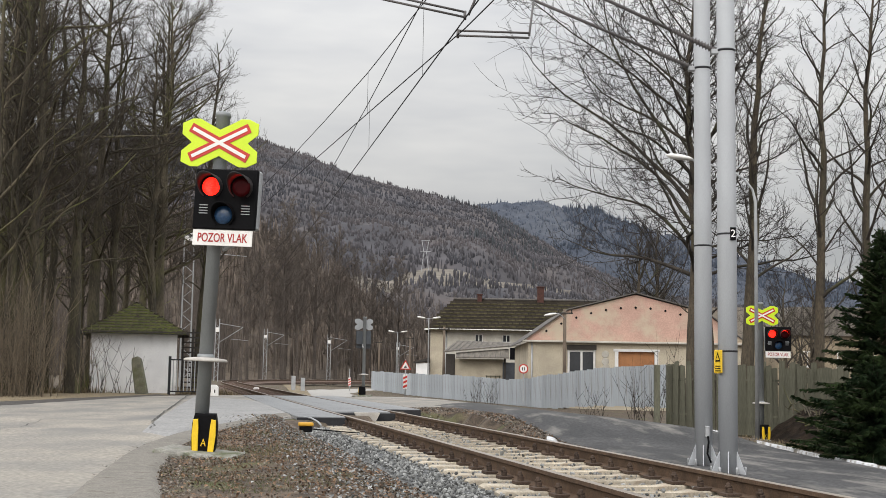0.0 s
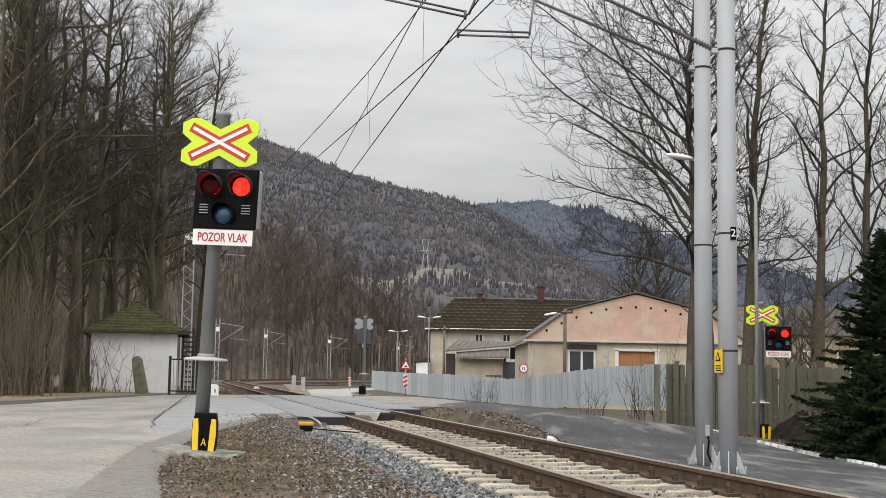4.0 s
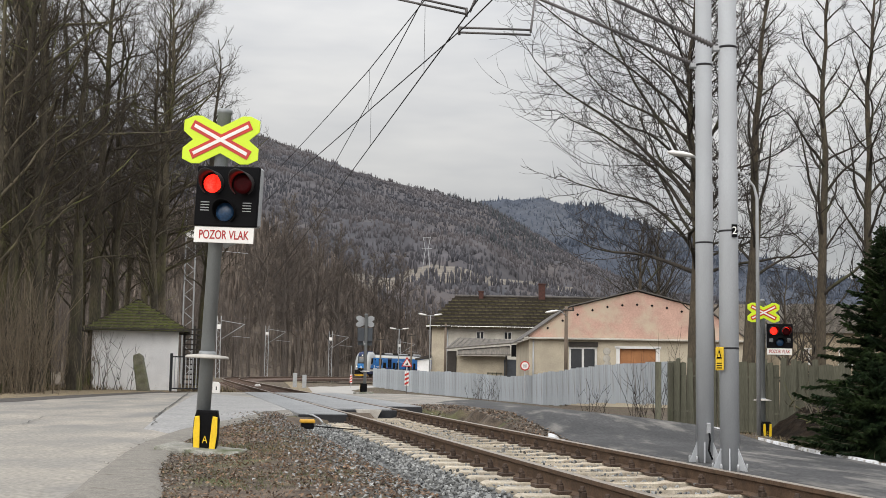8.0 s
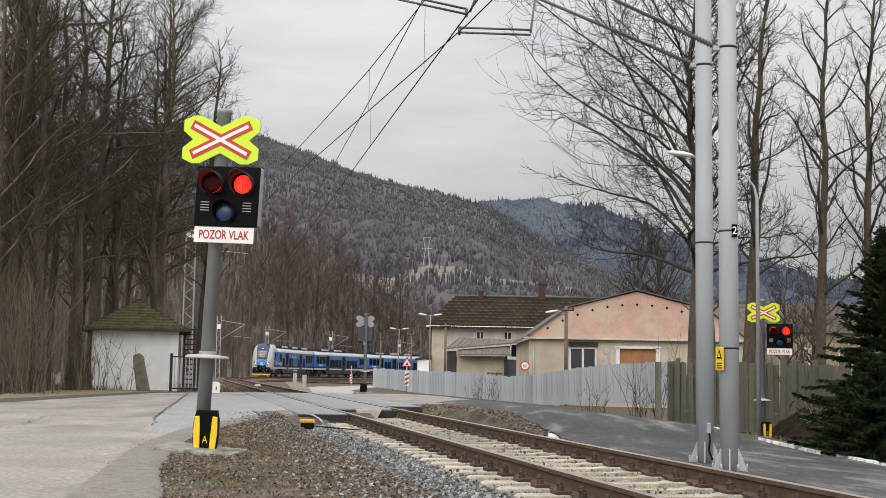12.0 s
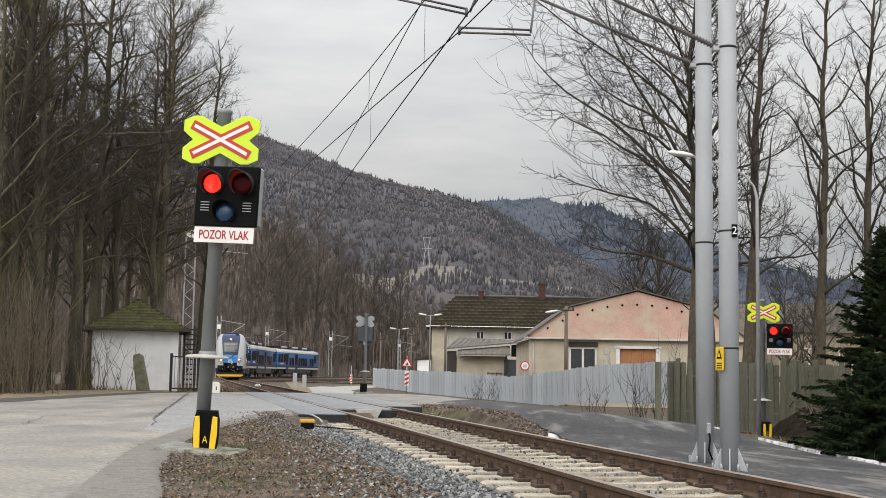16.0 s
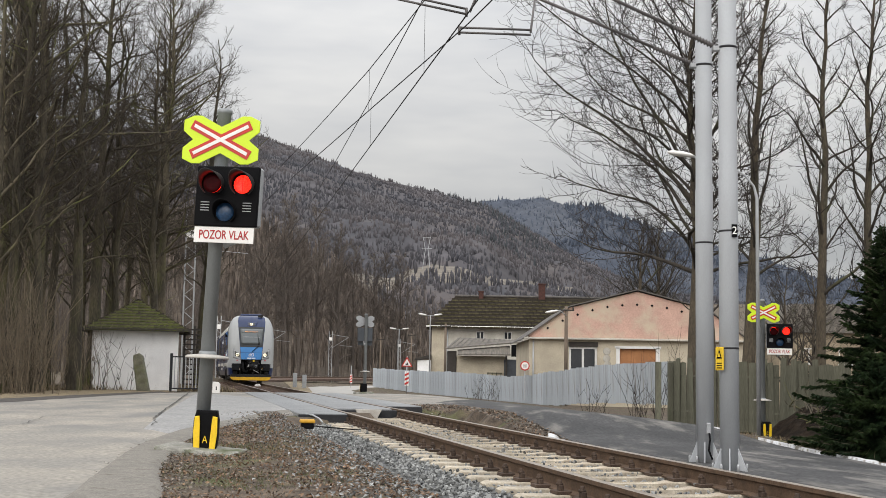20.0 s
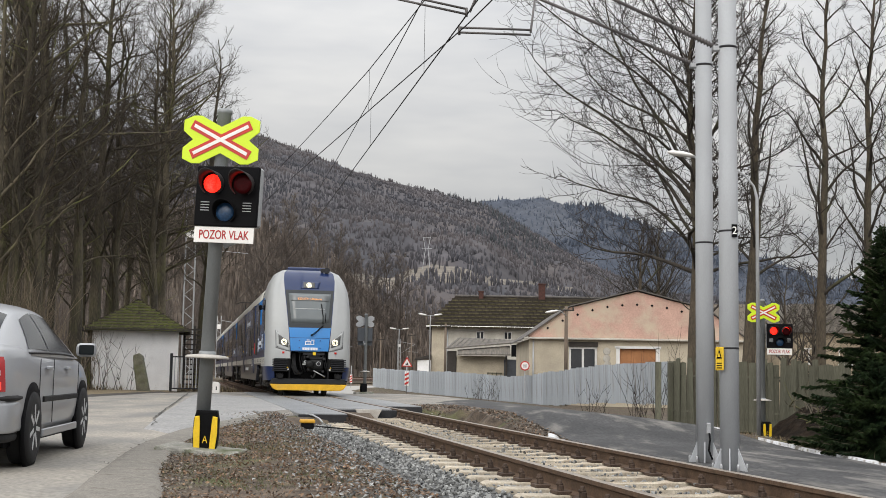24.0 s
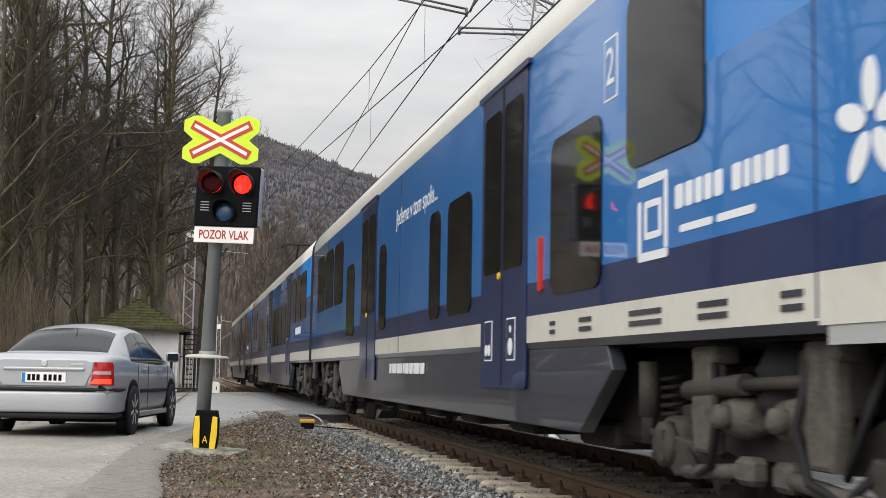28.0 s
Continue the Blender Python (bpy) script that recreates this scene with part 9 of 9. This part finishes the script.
    plate_on_side(bm, side, NOSE + 6.72, NOSE + 6.80, 1.42, 1.82, 0.02, 0.02)
    part("red_handle", bm, M_RED, LEAD, "red emergency handle")
    for car, sets in ((MIDDLE, [1.2, 2.5, 3.8, 6.9, 8.2, 9.5, 10.8, 14.3, 15.6, 16.9, 18.2, 20.5, 21.8]), (TAIL, [1.2, 2.5, 3.8, 6.9, 8.2, 11.8, 13.1, 14.4, 15.7, 18.3, 19.6, 21.0])):
        side_set(car, side, [("window", NOSE + a, NOSE + a + 1.12, 1.95 if a < 4 or a > 20 else 1.5, 3.02 if a < 4 or a > 20 else 2.6) for a in sets])
        d0 = 5.2 if car is MIDDLE else 5.0
        side_set(car, side, [("door", NOSE + d0, NOSE + d0 + 1.4, 0.70, 3.20), ("door", NOSE + 12.3 if car is MIDDLE else NOSE + 9.9, NOSE + (13.8 if car is MIDDLE else 11.4), 0.70, 3.20)])
        side_bars(car, side, NOSE + 2.4, 1.66, (0.3, 0.5, 0.45), 0.16)
for car in (MIDDLE, TAIL):
    bm = bmesh.new()
    box(bm, (2.3, 0.56, 2.9), pose(0, NOSE - 0.02, 2.2), 0.05)
    part("gangway", bm, M_GUM, car, "black gangway bellows")
bm = bmesh.new()
roof_gear(LEAD, -6.5, 8)
roof_gear(MIDDLE, -9, 4, True)
roof_gear(TAIL, -9, 8)


def s_front(t):
    """Where the train's nose is along the track at t seconds."""
    if t >= 20:
        b = t - 20
        return 77.7 - 9.25 * b - 0.60 * max(0, b - 6) - 0.5 * max(0, b - 7)
    b = 20 - t
    return 77.7 + 9.6 * b + 0.15 * min(b, 9) ** 2 + 2.7 * max(0, b - 9)


# ---------------------------------------------------------------- the silver saloon
M_SILVER = mat("silver_car_paint", (0.36, 0.37, 0.39), 0.38, metal=0.25, var=0.05, scale=1, fine=60, bump=0.0, coat=0.5)
M_CARGLASS = mat("tinted_car_glass", (0.015, 0.018, 0.02), 0.12, var=0.1, bump=0.0, spec=0.15)
M_TAILRED = mat("red_tail_glass", (0.42, 0.012, 0.012), 0.15, var=0.1, bump=0.0, coat=0.5)
M_LAMPWHITE = mat("pale_lamp_glass", (0.50, 0.36, 0.35), 0.15, var=0.1, bump=0.0, coat=0.5)
M_BRAKE = glow("lit_brake_lamp", (1.0, 0.05, 0.02), 1.1)
M_ALLOY = mat("alloy_wheel", (0.50, 0.51, 0.52), 0.4, metal=0.2, var=0.1, bump=0.0)
AUTO_WHEELS = []


def loft(bm, stations, sections, mi=0, close=True):
    """Skin through mirrored half sections at stations along y."""
    rings = []
    for y, sec in zip(stations, sections):
        full = [(-x, z) for x, z in sec] + [(x, z) for x, z in reversed(sec)]
        rings.append([bm.verts.new((x, y, z)) for x, z in full])
    n = len(rings[0])
    for a, b in zip(rings, rings[1:]):
        for i in range(n):
            f = bm.faces.new((a[i], b[i], b[(i + 1) % n], a[(i + 1) % n]))
            f.smooth, f.material_index = True, mi
    if close:
        bm.faces.new(rings[0]).material_index = mi
        bm.faces.new(list(reversed(rings[-1]))).material_index = mi
    bmesh.ops.recalc_face_normals(bm, faces=bm.faces)


def saloon():
    au = thing("saloon_car", "silver saloon car with red tail lamps on the road", "car", pose(-3.1, -14, 0))
    def smooth(xs, ys, x):
        """A smooth curve through points."""
        i = max(0, min(len(xs) - 2, int(np.searchsorted(xs, x)) - 1))
        p = [ys[max(0, min(len(ys) - 1, i + k))] for k in (-1, 0, 1, 2)]
        t = (x - xs[i]) / (xs[i + 1] - xs[i])
        return 0.5 * (2 * p[1] + (p[2] - p[0]) * t + (2 * p[0] - 5 * p[1] + 4 * p[2] - p[3]) * t * t + (3 * p[1] - p[0] - 3 * p[2] + p[3]) * t ** 3)
    st = [-2.27, -2.22, -2.12, -1.95, -1.6, -1.0, 0.0, 0.9, 1.35, 1.8, 2.1, 2.25]
    wid = [0.66, 0.765, 0.815, 0.84, 0.855, 0.86, 0.865, 0.86, 0.85, 0.82, 0.74, 0.58]
    top = [0.90, 0.965, 1.00, 1.015, 1.02, 0.98, 0.95, 0.94, 0.93, 0.86, 0.76, 0.62]
    bot = [0.42, 0.34, 0.29, 0.26, 0.24, 0.22, 0.22, 0.22, 0.24, 0.26, 0.28, 0.34]
    ys = [-2.27, -2.25, -2.22, -2.18] + [-2.12 + 0.13 * k for k in range(33)] + [2.17, 2.25]
    sec = []
    for y in ys:
        w, t, b = smooth(st, wid, y), smooth(st, top, y), smooth(st, bot, y)
        sec.append([(w * 0.80, b), (w * 0.93, b + 0.03), (w * 0.985, b + 0.13), (w, b + 0.24), (w, 0.58 if t > 0.75 else 0.5), (w * 0.992, min(0.70, t - 0.14)), (w * 0.975, t - 0.12), (w * 0.945, t - 0.05), (w * 0.89, t - 0.012), (w * 0.75, t + 0.004), (w * 0.45, t + 0.014), (0.02, t + 0.018)])
    body_ys, body_sec = list(ys), list(sec)
    bm = bmesh.new()
    loft(bm, ys, sec)
    part("body", bm, M_SILVER, au, "silver painted body")
    gs = [-1.86, -1.62, -1.30, -0.98, -0.60, -0.15, 0.30, 0.62, 0.95, 1.40]
    gz_ = [0.985, 1.10, 1.245, 1.350, 1.415, 1.435, 1.415, 1.335, 1.19, 0.955]
    gw = [0.60, 0.585, 0.570, 0.560, 0.555, 0.555, 0.555, 0.56, 0.60, 0.68]

    def skin(y, a, off=0.0):
        """A place on the cabin's skin: a runs from the belt line (0) over the roof's edge (0.6) to the middle (1)."""
        z1, w1 = smooth(gs, gz_, y), smooth(gs, gw, y)
        b1 = 0.818 - 0.10 * smooth_step(-1.2, -1.86, y) - 0.05 * smooth_step(0.7, 1.4, y)
        lo = 0.93
        ws, zs = w1 + 0.03, lo + 0.84 * (z1 - lo)
        if a < 0.6:
            t = a / 0.6
            p = Vector((b1 + (ws - b1) * t + 0.022 * math.sin(math.pi * t), 0, lo + (zs - lo) * t))
            nrm = Vector((zs - lo, 0, b1 - ws)).normalized()
        else:
            t = (a - 0.6) / 0.4
            c = Vector((ws - 0.05 - 0.25 * (b1 - ws), 0, z1 + 0.006))
            p = Vector((ws, 0, zs)) * (1 - t) ** 2 + c * 2 * t * (1 - t) + Vector((0, 0, z1 + 0.016)) * t * t
            nrm = Vector((0.25 * (1 - t), 0, 1)).normalized()
        return Vector((p.x + nrm.x * off, y, p.z + nrm.z * off))
    bm = bmesh.new()
    ys = [-1.86 + 3.26 * k / 34 for k in range(35)]
    ar = [0, 0.1, 0.2, 0.3, 0.4, 0.5, 0.6, 0.65, 0.7, 0.76, 0.83, 0.9, 0.999]
    loft(bm, ys, [[(skin(y, a).x, skin(y, a).z) for a in ar] for y in ys])
    part("cabin", bm, M_SILVER, au, "silver roof and pillars")

    def pane(name, low, high, k0, k1, label, off=0.006, n=10, m=M_CARGLASS):
        """A pane on the cabin's skin between two edges, each a line of (y, a) from back to front; k0, k1: the sides it spans."""
        bm = bmesh.new()
        rows = []
        for j in range(n + 1):
            t = j / n
            row = []
            for i in range(n + 1):
                u = i / n
                y = (low[0][0] + (low[1][0] - low[0][0]) * u) * (1 - t) + (high[0][0] + (high[1][0] - high[0][0]) * u) * t
                a = (low[0][1] + (low[1][1] - low[0][1]) * u) * (1 - t) + (high[0][1] + (high[1][1] - high[0][1]) * u) * t
                p = skin(y, a, off)
                row.append(Vector((p.x * k0, p.y, p.z)))
            rows.append(row)
        if k1 != k0:                                     # right across the middle
            rows = rows + [[Vector((-p.x, p.y, p.z)) for p in r] for r in reversed(rows)][1:]
        vr = [[bm.verts.new(p) for p in r] for r in rows]
        for a, b in zip(vr, vr[1:]):
            for i in range(n):
                bm.faces.new((a[i], a[i + 1], b[i + 1], b[i])).smooth = True
        bmesh.ops.recalc_face_normals(bm, faces=bm.faces)
        return part(name, bm, m, au, label)
    pane("rear_window", ((-1.70, 0.60), (-1.03, 0.655)), ((-1.74, 1.0), (-0.985, 1.0)), 1, -1, "large tinted rear window showing bare branches")
    pane("windscreen", ((0.56, 0.66), (1.30, 0.62)), ((0.52, 1.0), (1.34, 1.0)), 1, -1, "")
    for k in (-1, 1):
        pane("rear_side_window", ((-1.20, 0.12), (-0.42, 0.08)), ((-0.88, 0.53), (-0.42, 0.575)), k, k, "dark side window")
        pane("front_side_window", ((-0.36, 0.08), (0.90, 0.09)), ((-0.36, 0.575), (0.40, 0.555)), k, k, "dark side window")
        bm = bmesh.new()
        tube(bm, [skin(y, 0.045, 0.004) * 1.0 if k > 0 else Vector((-skin(y, 0.045, 0.004).x, y, skin(y, 0.045, 0.004).z)) for y in np.linspace(-1.25, 0.95, 12)], 0.009, 6)
        part("belt_trim", bm, M_GUM, au)
        # rub strip, sill, handles, mirror
        for nm, y0, y1, z, h, m in (("rub_strip", -0.85, 0.85, 0.55, 0.05, M_GUM), ("sill", -0.85, 0.85, 0.25, 0.07, M_SILVER)):
            bm = bmesh.new()
            box(bm, (0.03, y1 - y0, h), pose(k * 0.868, (y0 + y1) / 2, z), 0.008)
            part(nm, bm, m, au)
        for y in (-0.62, 0.34):
            bm = bmesh.new()
            box(bm, (0.035, 0.17, 0.035), pose(k * 0.868, y, 0.83), 0.01)
            part("door_handle", bm, M_SILVER, au)
        for y in (-1.02, -0.40, 0.92):
            bm = bmesh.new()
            box(bm, (0.006, 0.008, 0.58), pose(k * 0.866, y, 0.62))
            part("door_joint", bm, M_GUM, au)
        bm = bmesh.new()
        box(bm, (0.20, 0.11, 0.14), pose(k * 0.95, 0.84, 1.02), 0.04, seg=2)
        part("mirror", bm, M_SILVER, au, "silver door mirror")
        bm = bmesh.new()
        box(bm, (0.15, 0.01, 0.10), pose(k * 0.96, 0.784, 1.02), 0.01)
        part("mirror_glass", bm, M_CARGLASS, au)
        # tail lamps, wrapped round the corner
        def flank(y, z, off):
            i = int(np.argmin([abs(b - y) for b in body_ys]))
            pts = sorted((q, x) for x, q in body_sec[i][2:9])
            return Vector((k * (float(np.interp(z, [q for q, x in pts], [x for q, x in pts])) + off), y - off, z))

        def wrap(name, y0, y1, z0, z1, off, m, parent, label=""):
            bm = bmesh.new()
            yy = [y for y in body_ys if y0 - 0.001 <= y <= y1 + 0.001]
            rows = [[bm.verts.new(flank(y, z0 + (z1 - z0) * q / 8, off)) for y in yy] for q in range(9)]
            back = [[bm.verts.new((k * x, body_ys[0] - off - 0.003, z0 + (z1 - z0) * q / 8)) for x in (0.56 + 0.05 * q / 8, 0.60 + 0.03 * q / 8)] for q in range(9)]
            rows = [b + r for b, r in zip(back, rows)]
            for a, b in zip(rows, rows[1:]):
                for i in range(len(a) - 1):
                    bm.faces.new((a[i], a[i + 1], b[i + 1], b[i])).smooth = True
            bmesh.ops.recalc_face_normals(bm, faces=bm.faces)
            return part(name, bm, m, parent, label)
        tl = wrap("tail_lamp", -2.27, -2.0, 0.635, 0.915, 0.010, M_TAILRED, au, "red tail lamp wrapped round the corner")
        wrap("brake_lamp", -2.27, -2.18, 0.65, 0.71, 0.014, M_BRAKE, tl, "lit brake lamp")
        wrap("reversing_lamp", -2.27, -2.18, 0.765, 0.805, 0.014, M_LAMPWHITE, tl, "pale reversing lamp")
        for y in (-1.255, 1.255):
            # black disc on the uncut flank stands for the wheel hollow's shade
            bm = bmesh.new()
            lathe(bm, [(0.375, -0.02), (0.375, 0.012), (0.30, 0.014)], 36, pose(k * 0.852, y, 0.33, 0, 90 * k, 0))
            part("wheel_hollow_disc", bm, M_BLACK, au, "black disc in place of the shaded wheel hollow")
            bm = bmesh.new()
            lathe(bm, [(0.235, -0.12), (0.30, -0.12), (0.315, -0.09), (0.315, 0.03), (0.30, 0.055), (0.225, 0.06)], 36, pose(0, 0, 0, 0, 90 * k, 0))
            wh = part("wheel", bm, M_GUM, au, "black tyre with alloy rim", m=pose(k * 0.828, y, 0.315))
            bm = bmesh.new()
            lathe(bm, [(0.22, 0.0), (0.22, 0.052), (0.205, 0.058), (0.195, 0.03), (0.05, 0.03), (0.05, 0.05)], 32, pose(0, 0, 0, 0, 90 * k, 0))
            rim = part("rim", bm, M_ALLOY, wh)
            for j in range(7):
                bm = bmesh.new()
                a = 2 * math.pi * j / 7
                box(bm, (0.03, 0.05, 0.16), Matrix.Rotation(a, 4, "X") @ pose(k * 0.047, 0, 0.125), 0.008)
                part("spoke", bm, M_ALLOY, wh)
            AUTO_WHEELS.append((wh, Vector((k * 0.828, y, 0.315))))
    # rear end
    def bumper(name, z0, z1, grow, m, parent, label=""):
        half = [(0.850 + grow, -1.64)] + [((0.862 + grow) * math.cos(radians(a)) ** 0.42, -1.90 - (0.425 + grow) * math.sin(radians(a)) ** 0.75) for a in range(0, 90, 6)] + [(0.0, -2.328 - grow)]
        out = half + [(-x, y) for x, y in reversed(half[:-1])]
        bm = bmesh.new()
        h, rings = z1 - z0, []
        for z, shrink in ((0, 0.02), (0.012, 0.005), (min(0.035, h * 0.45), 0.0), (max(h - 0.035, h * 0.55), 0.0), (h - 0.012, 0.005), (h, 0.02)):
            rings.append([bm.verts.new((x * (1 - shrink / 0.86), y + shrink, z0 + z)) for x, y in out])
        for a, b in zip(rings, rings[1:]):
            for i in range(len(out) - 1):
                bm.faces.new((a[i], a[i + 1], b[i + 1], b[i])).smooth = True
        bm.faces.new(rings[0])
        bm.faces.new(list(reversed(rings[-1])))
        bmesh.ops.recalc_face_normals(bm, faces=bm.faces)
        return part(name, bm, m, parent, label)
    bp = bumper("rear_bumper", 0.30, 0.555, 0.0, M_SILVER, au, "silver rear bumper")
    bumper("bumper_strip", 0.557, 0.602, 0.008, M_GUM, bp, "black bumper strip")
    bumper("lower_bumper", 0.225, 0.298, -0.03, M_GUM, bp)
    bm = bmesh.new()
    prism(bm, [(-0.50, 0.615), (0.50, 0.615), (0.585, 0.80), (0.60, 0.915), (0.50, 0.945), (-0.50, 0.945), (-0.60, 0.915), (-0.585, 0.80)], 0.05, pose(0, -2.284, 0), bevel=0.012)
    bl = part("boot_lid", bm, M_SILVER, au, "silver boot lid")
    bm = bmesh.new()
    box(bm, (0.98, 0.05, 0.04), pose(0, -2.286, 0.825), 0.014, seg=2)
    part("boot_ledge", bm, M_SILVER, bl)
    bm = bmesh.new()
    box(bm, (0.54, 0.012, 0.125), pose(0, -2.289, 0.72), 0.004)
    pl = part("plate", bm, M_WHITE, bl, "white number plate with plain bars")
    bm = bmesh.new()
    box(bm, (0.042, 0.004, 0.115), pose(-0.242, -2.297, 0.72))
    part("blue_band", bm, M_SKYBLUE, pl)
    for x in (-0.175, -0.12, -0.065, 0.02, 0.08, 0.14, 0.20):
        bm = bmesh.new()
        box(bm, (0.038, 0.004, 0.075), pose(x, -2.297, 0.72))
        part("plate_bar", bm, M_BLACK, pl)
    bm = bmesh.new()
    lathe(bm, [(0.042, 0), (0.04, 0.01), (0.03, 0.014)], 20, pose(0, -2.284, 0.890, 90, 0, 0))
    part("round_badge", bm, M_ALLOY, bl)
    bm = bmesh.new()
    box(bm, (0.16, 0.004, 0.025), pose(0.40, -2.288, 0.885))
    part("model_bar", bm, M_ALLOY, bl)
    bm = bmesh.new()
    tube(bm, [(0, -0.85, 1.44), (0, -1.0, 1.60)], 0.006, 6)
    part("aerial", bm, M_BLACK, au)
    bm = bmesh.new()
    box(bm, (1.5, 3.6, 0.16), pose(0, 0, 0.25))
    part("floor_pan", bm, M_BLACK, au)
    bm = bmesh.new()
    tube(bm, [(-0.5, -2.2, 0.23), (-0.5, -1.9, 0.23)], 0.025, 10)
    part("exhaust", bm, M_ALLOY, au)
    return au


AUTO = saloon()


# ---------------------------------------------------------------- what moves
def lamp_on(t, which):
    """Whether the lamp (0 or 1) of a signal burns."""
    turn = float(np.interp(t, [-0.47, 0.68, 8.88, 17.97, 25.97, 28.27], [-1, 0, 7, 15, 22, 24])) % 1.0     # share of a blink
    return turn < 0.54 if which == 0 else not 0.09 < turn < 0.44


AUTO_ROWS = [(0.0, -3.1, -14.0, -2), (13.0, -3.1, -14.0, -2), (14.5, -3.1, -13.0, -2), (18.0, -3.2, -4.6, -3), (20.0, -3.28, 1.6, -5), (21.0, -3.34, 4.4, -6), (22.0, -3.40, 6.95, -7), (22.8, -3.47, 8.8, -7),
             (23.5, -3.53, 10.17, -6.8), (24.0, -3.56, 10.85, -6.6), (25.0, -3.70, 12.34, -5), (26.0, -3.84, 13.60, -3.4), (27.0, -3.92, 14.92, -1.8), (28.0, -4.02, 16.25, -1.2)]


def motions():
    half = CAR_L / 2
    times = [0.0, 2.0, 4.0] + [5.5 + 0.5 * k for k in range(46)]
    for i, car in enumerate((LEAD, MIDDLE, TAIL)):
        rows = []
        for t in times:
            s = min(s_front(t), 236 + 2.0 * (5.5 - t) if t < 5.5 else 400) + i * CAR_L
            first = 3.5 if i == 0 else 2.9
            a, b = on_line(s + first)[0], on_line(s + CAR_L - 2.9)[0]
            d = (b - a).normalized()
            p = a + d * (half - first)
            rows.append((t, pose(p.x, p.y, 0, 0, 0, -math.degrees(math.atan2(d.x, d.y)))))
        walk(car, rows)
    # the wheelsets turn while the train is near
    for ws, y in WHEELSETS:
        rows, t = [(0.0, pose(0, y, 0.425))], 20.0
        s0 = s_front(20.0)
        while t <= 28.001:
            rows.append((t, pose(0, y, 0.425, math.degrees((s0 - s_front(t)) / 0.425), 0, 0)))
            t += 1 / FPS
        walk(ws, rows)
    # added discs that cover the ever-lit lamps to make them flash
    for blink_disc, which, at, turn in BLINK_DISCS:
        rows, state, t = [], None, 0.0
        while t <= 28.0001:
            on = lamp_on(t, which)
            if state is None:
                rows.append((0.0, on))
            elif on != state:
                rows += [(t - 0.05, state), (t + 0.05, on)]
            state = on
            t += 1 / FPS
        rows.append((28.0, state))
        walk(blink_disc, [(t, Matrix.Translation(at) @ pose(0, 0, 0, 0, 0, turn if on else 0)) for t, on in rows if 0 <= t <= 28])
    # the motor car and its wheels
    rows = []
    for t, x, y, h in AUTO_ROWS:
        a = radians(h)
        fwd, right = Vector((math.sin(a), math.cos(a), 0)), Vector((math.cos(a), -math.sin(a), 0))
        c = Vector((x, y, 0)) + fwd * 1.255 - right * 0.83
        rows.append((t, pose(c.x, c.y, gz(c.x, c.y) + 0.045, 0, 0, -h)))
    walk(AUTO, rows)
    ts, ys = [r[0] for r in AUTO_ROWS], [r[2] for r in AUTO_ROWS]
    for wheel, at in AUTO_WHEELS:
        rows, t = [(0.0, Matrix.Translation(at))], 13.0
        while t <= 28.001:
            d = float(np.interp(t, ts, ys)) + 14.0
            rows.append((t, Matrix.Translation(at) @ pose(0, 0, 0, -math.degrees(d / 0.315), 0, 0)))
            t += 0.1
        walk(wheel, rows)


motions()
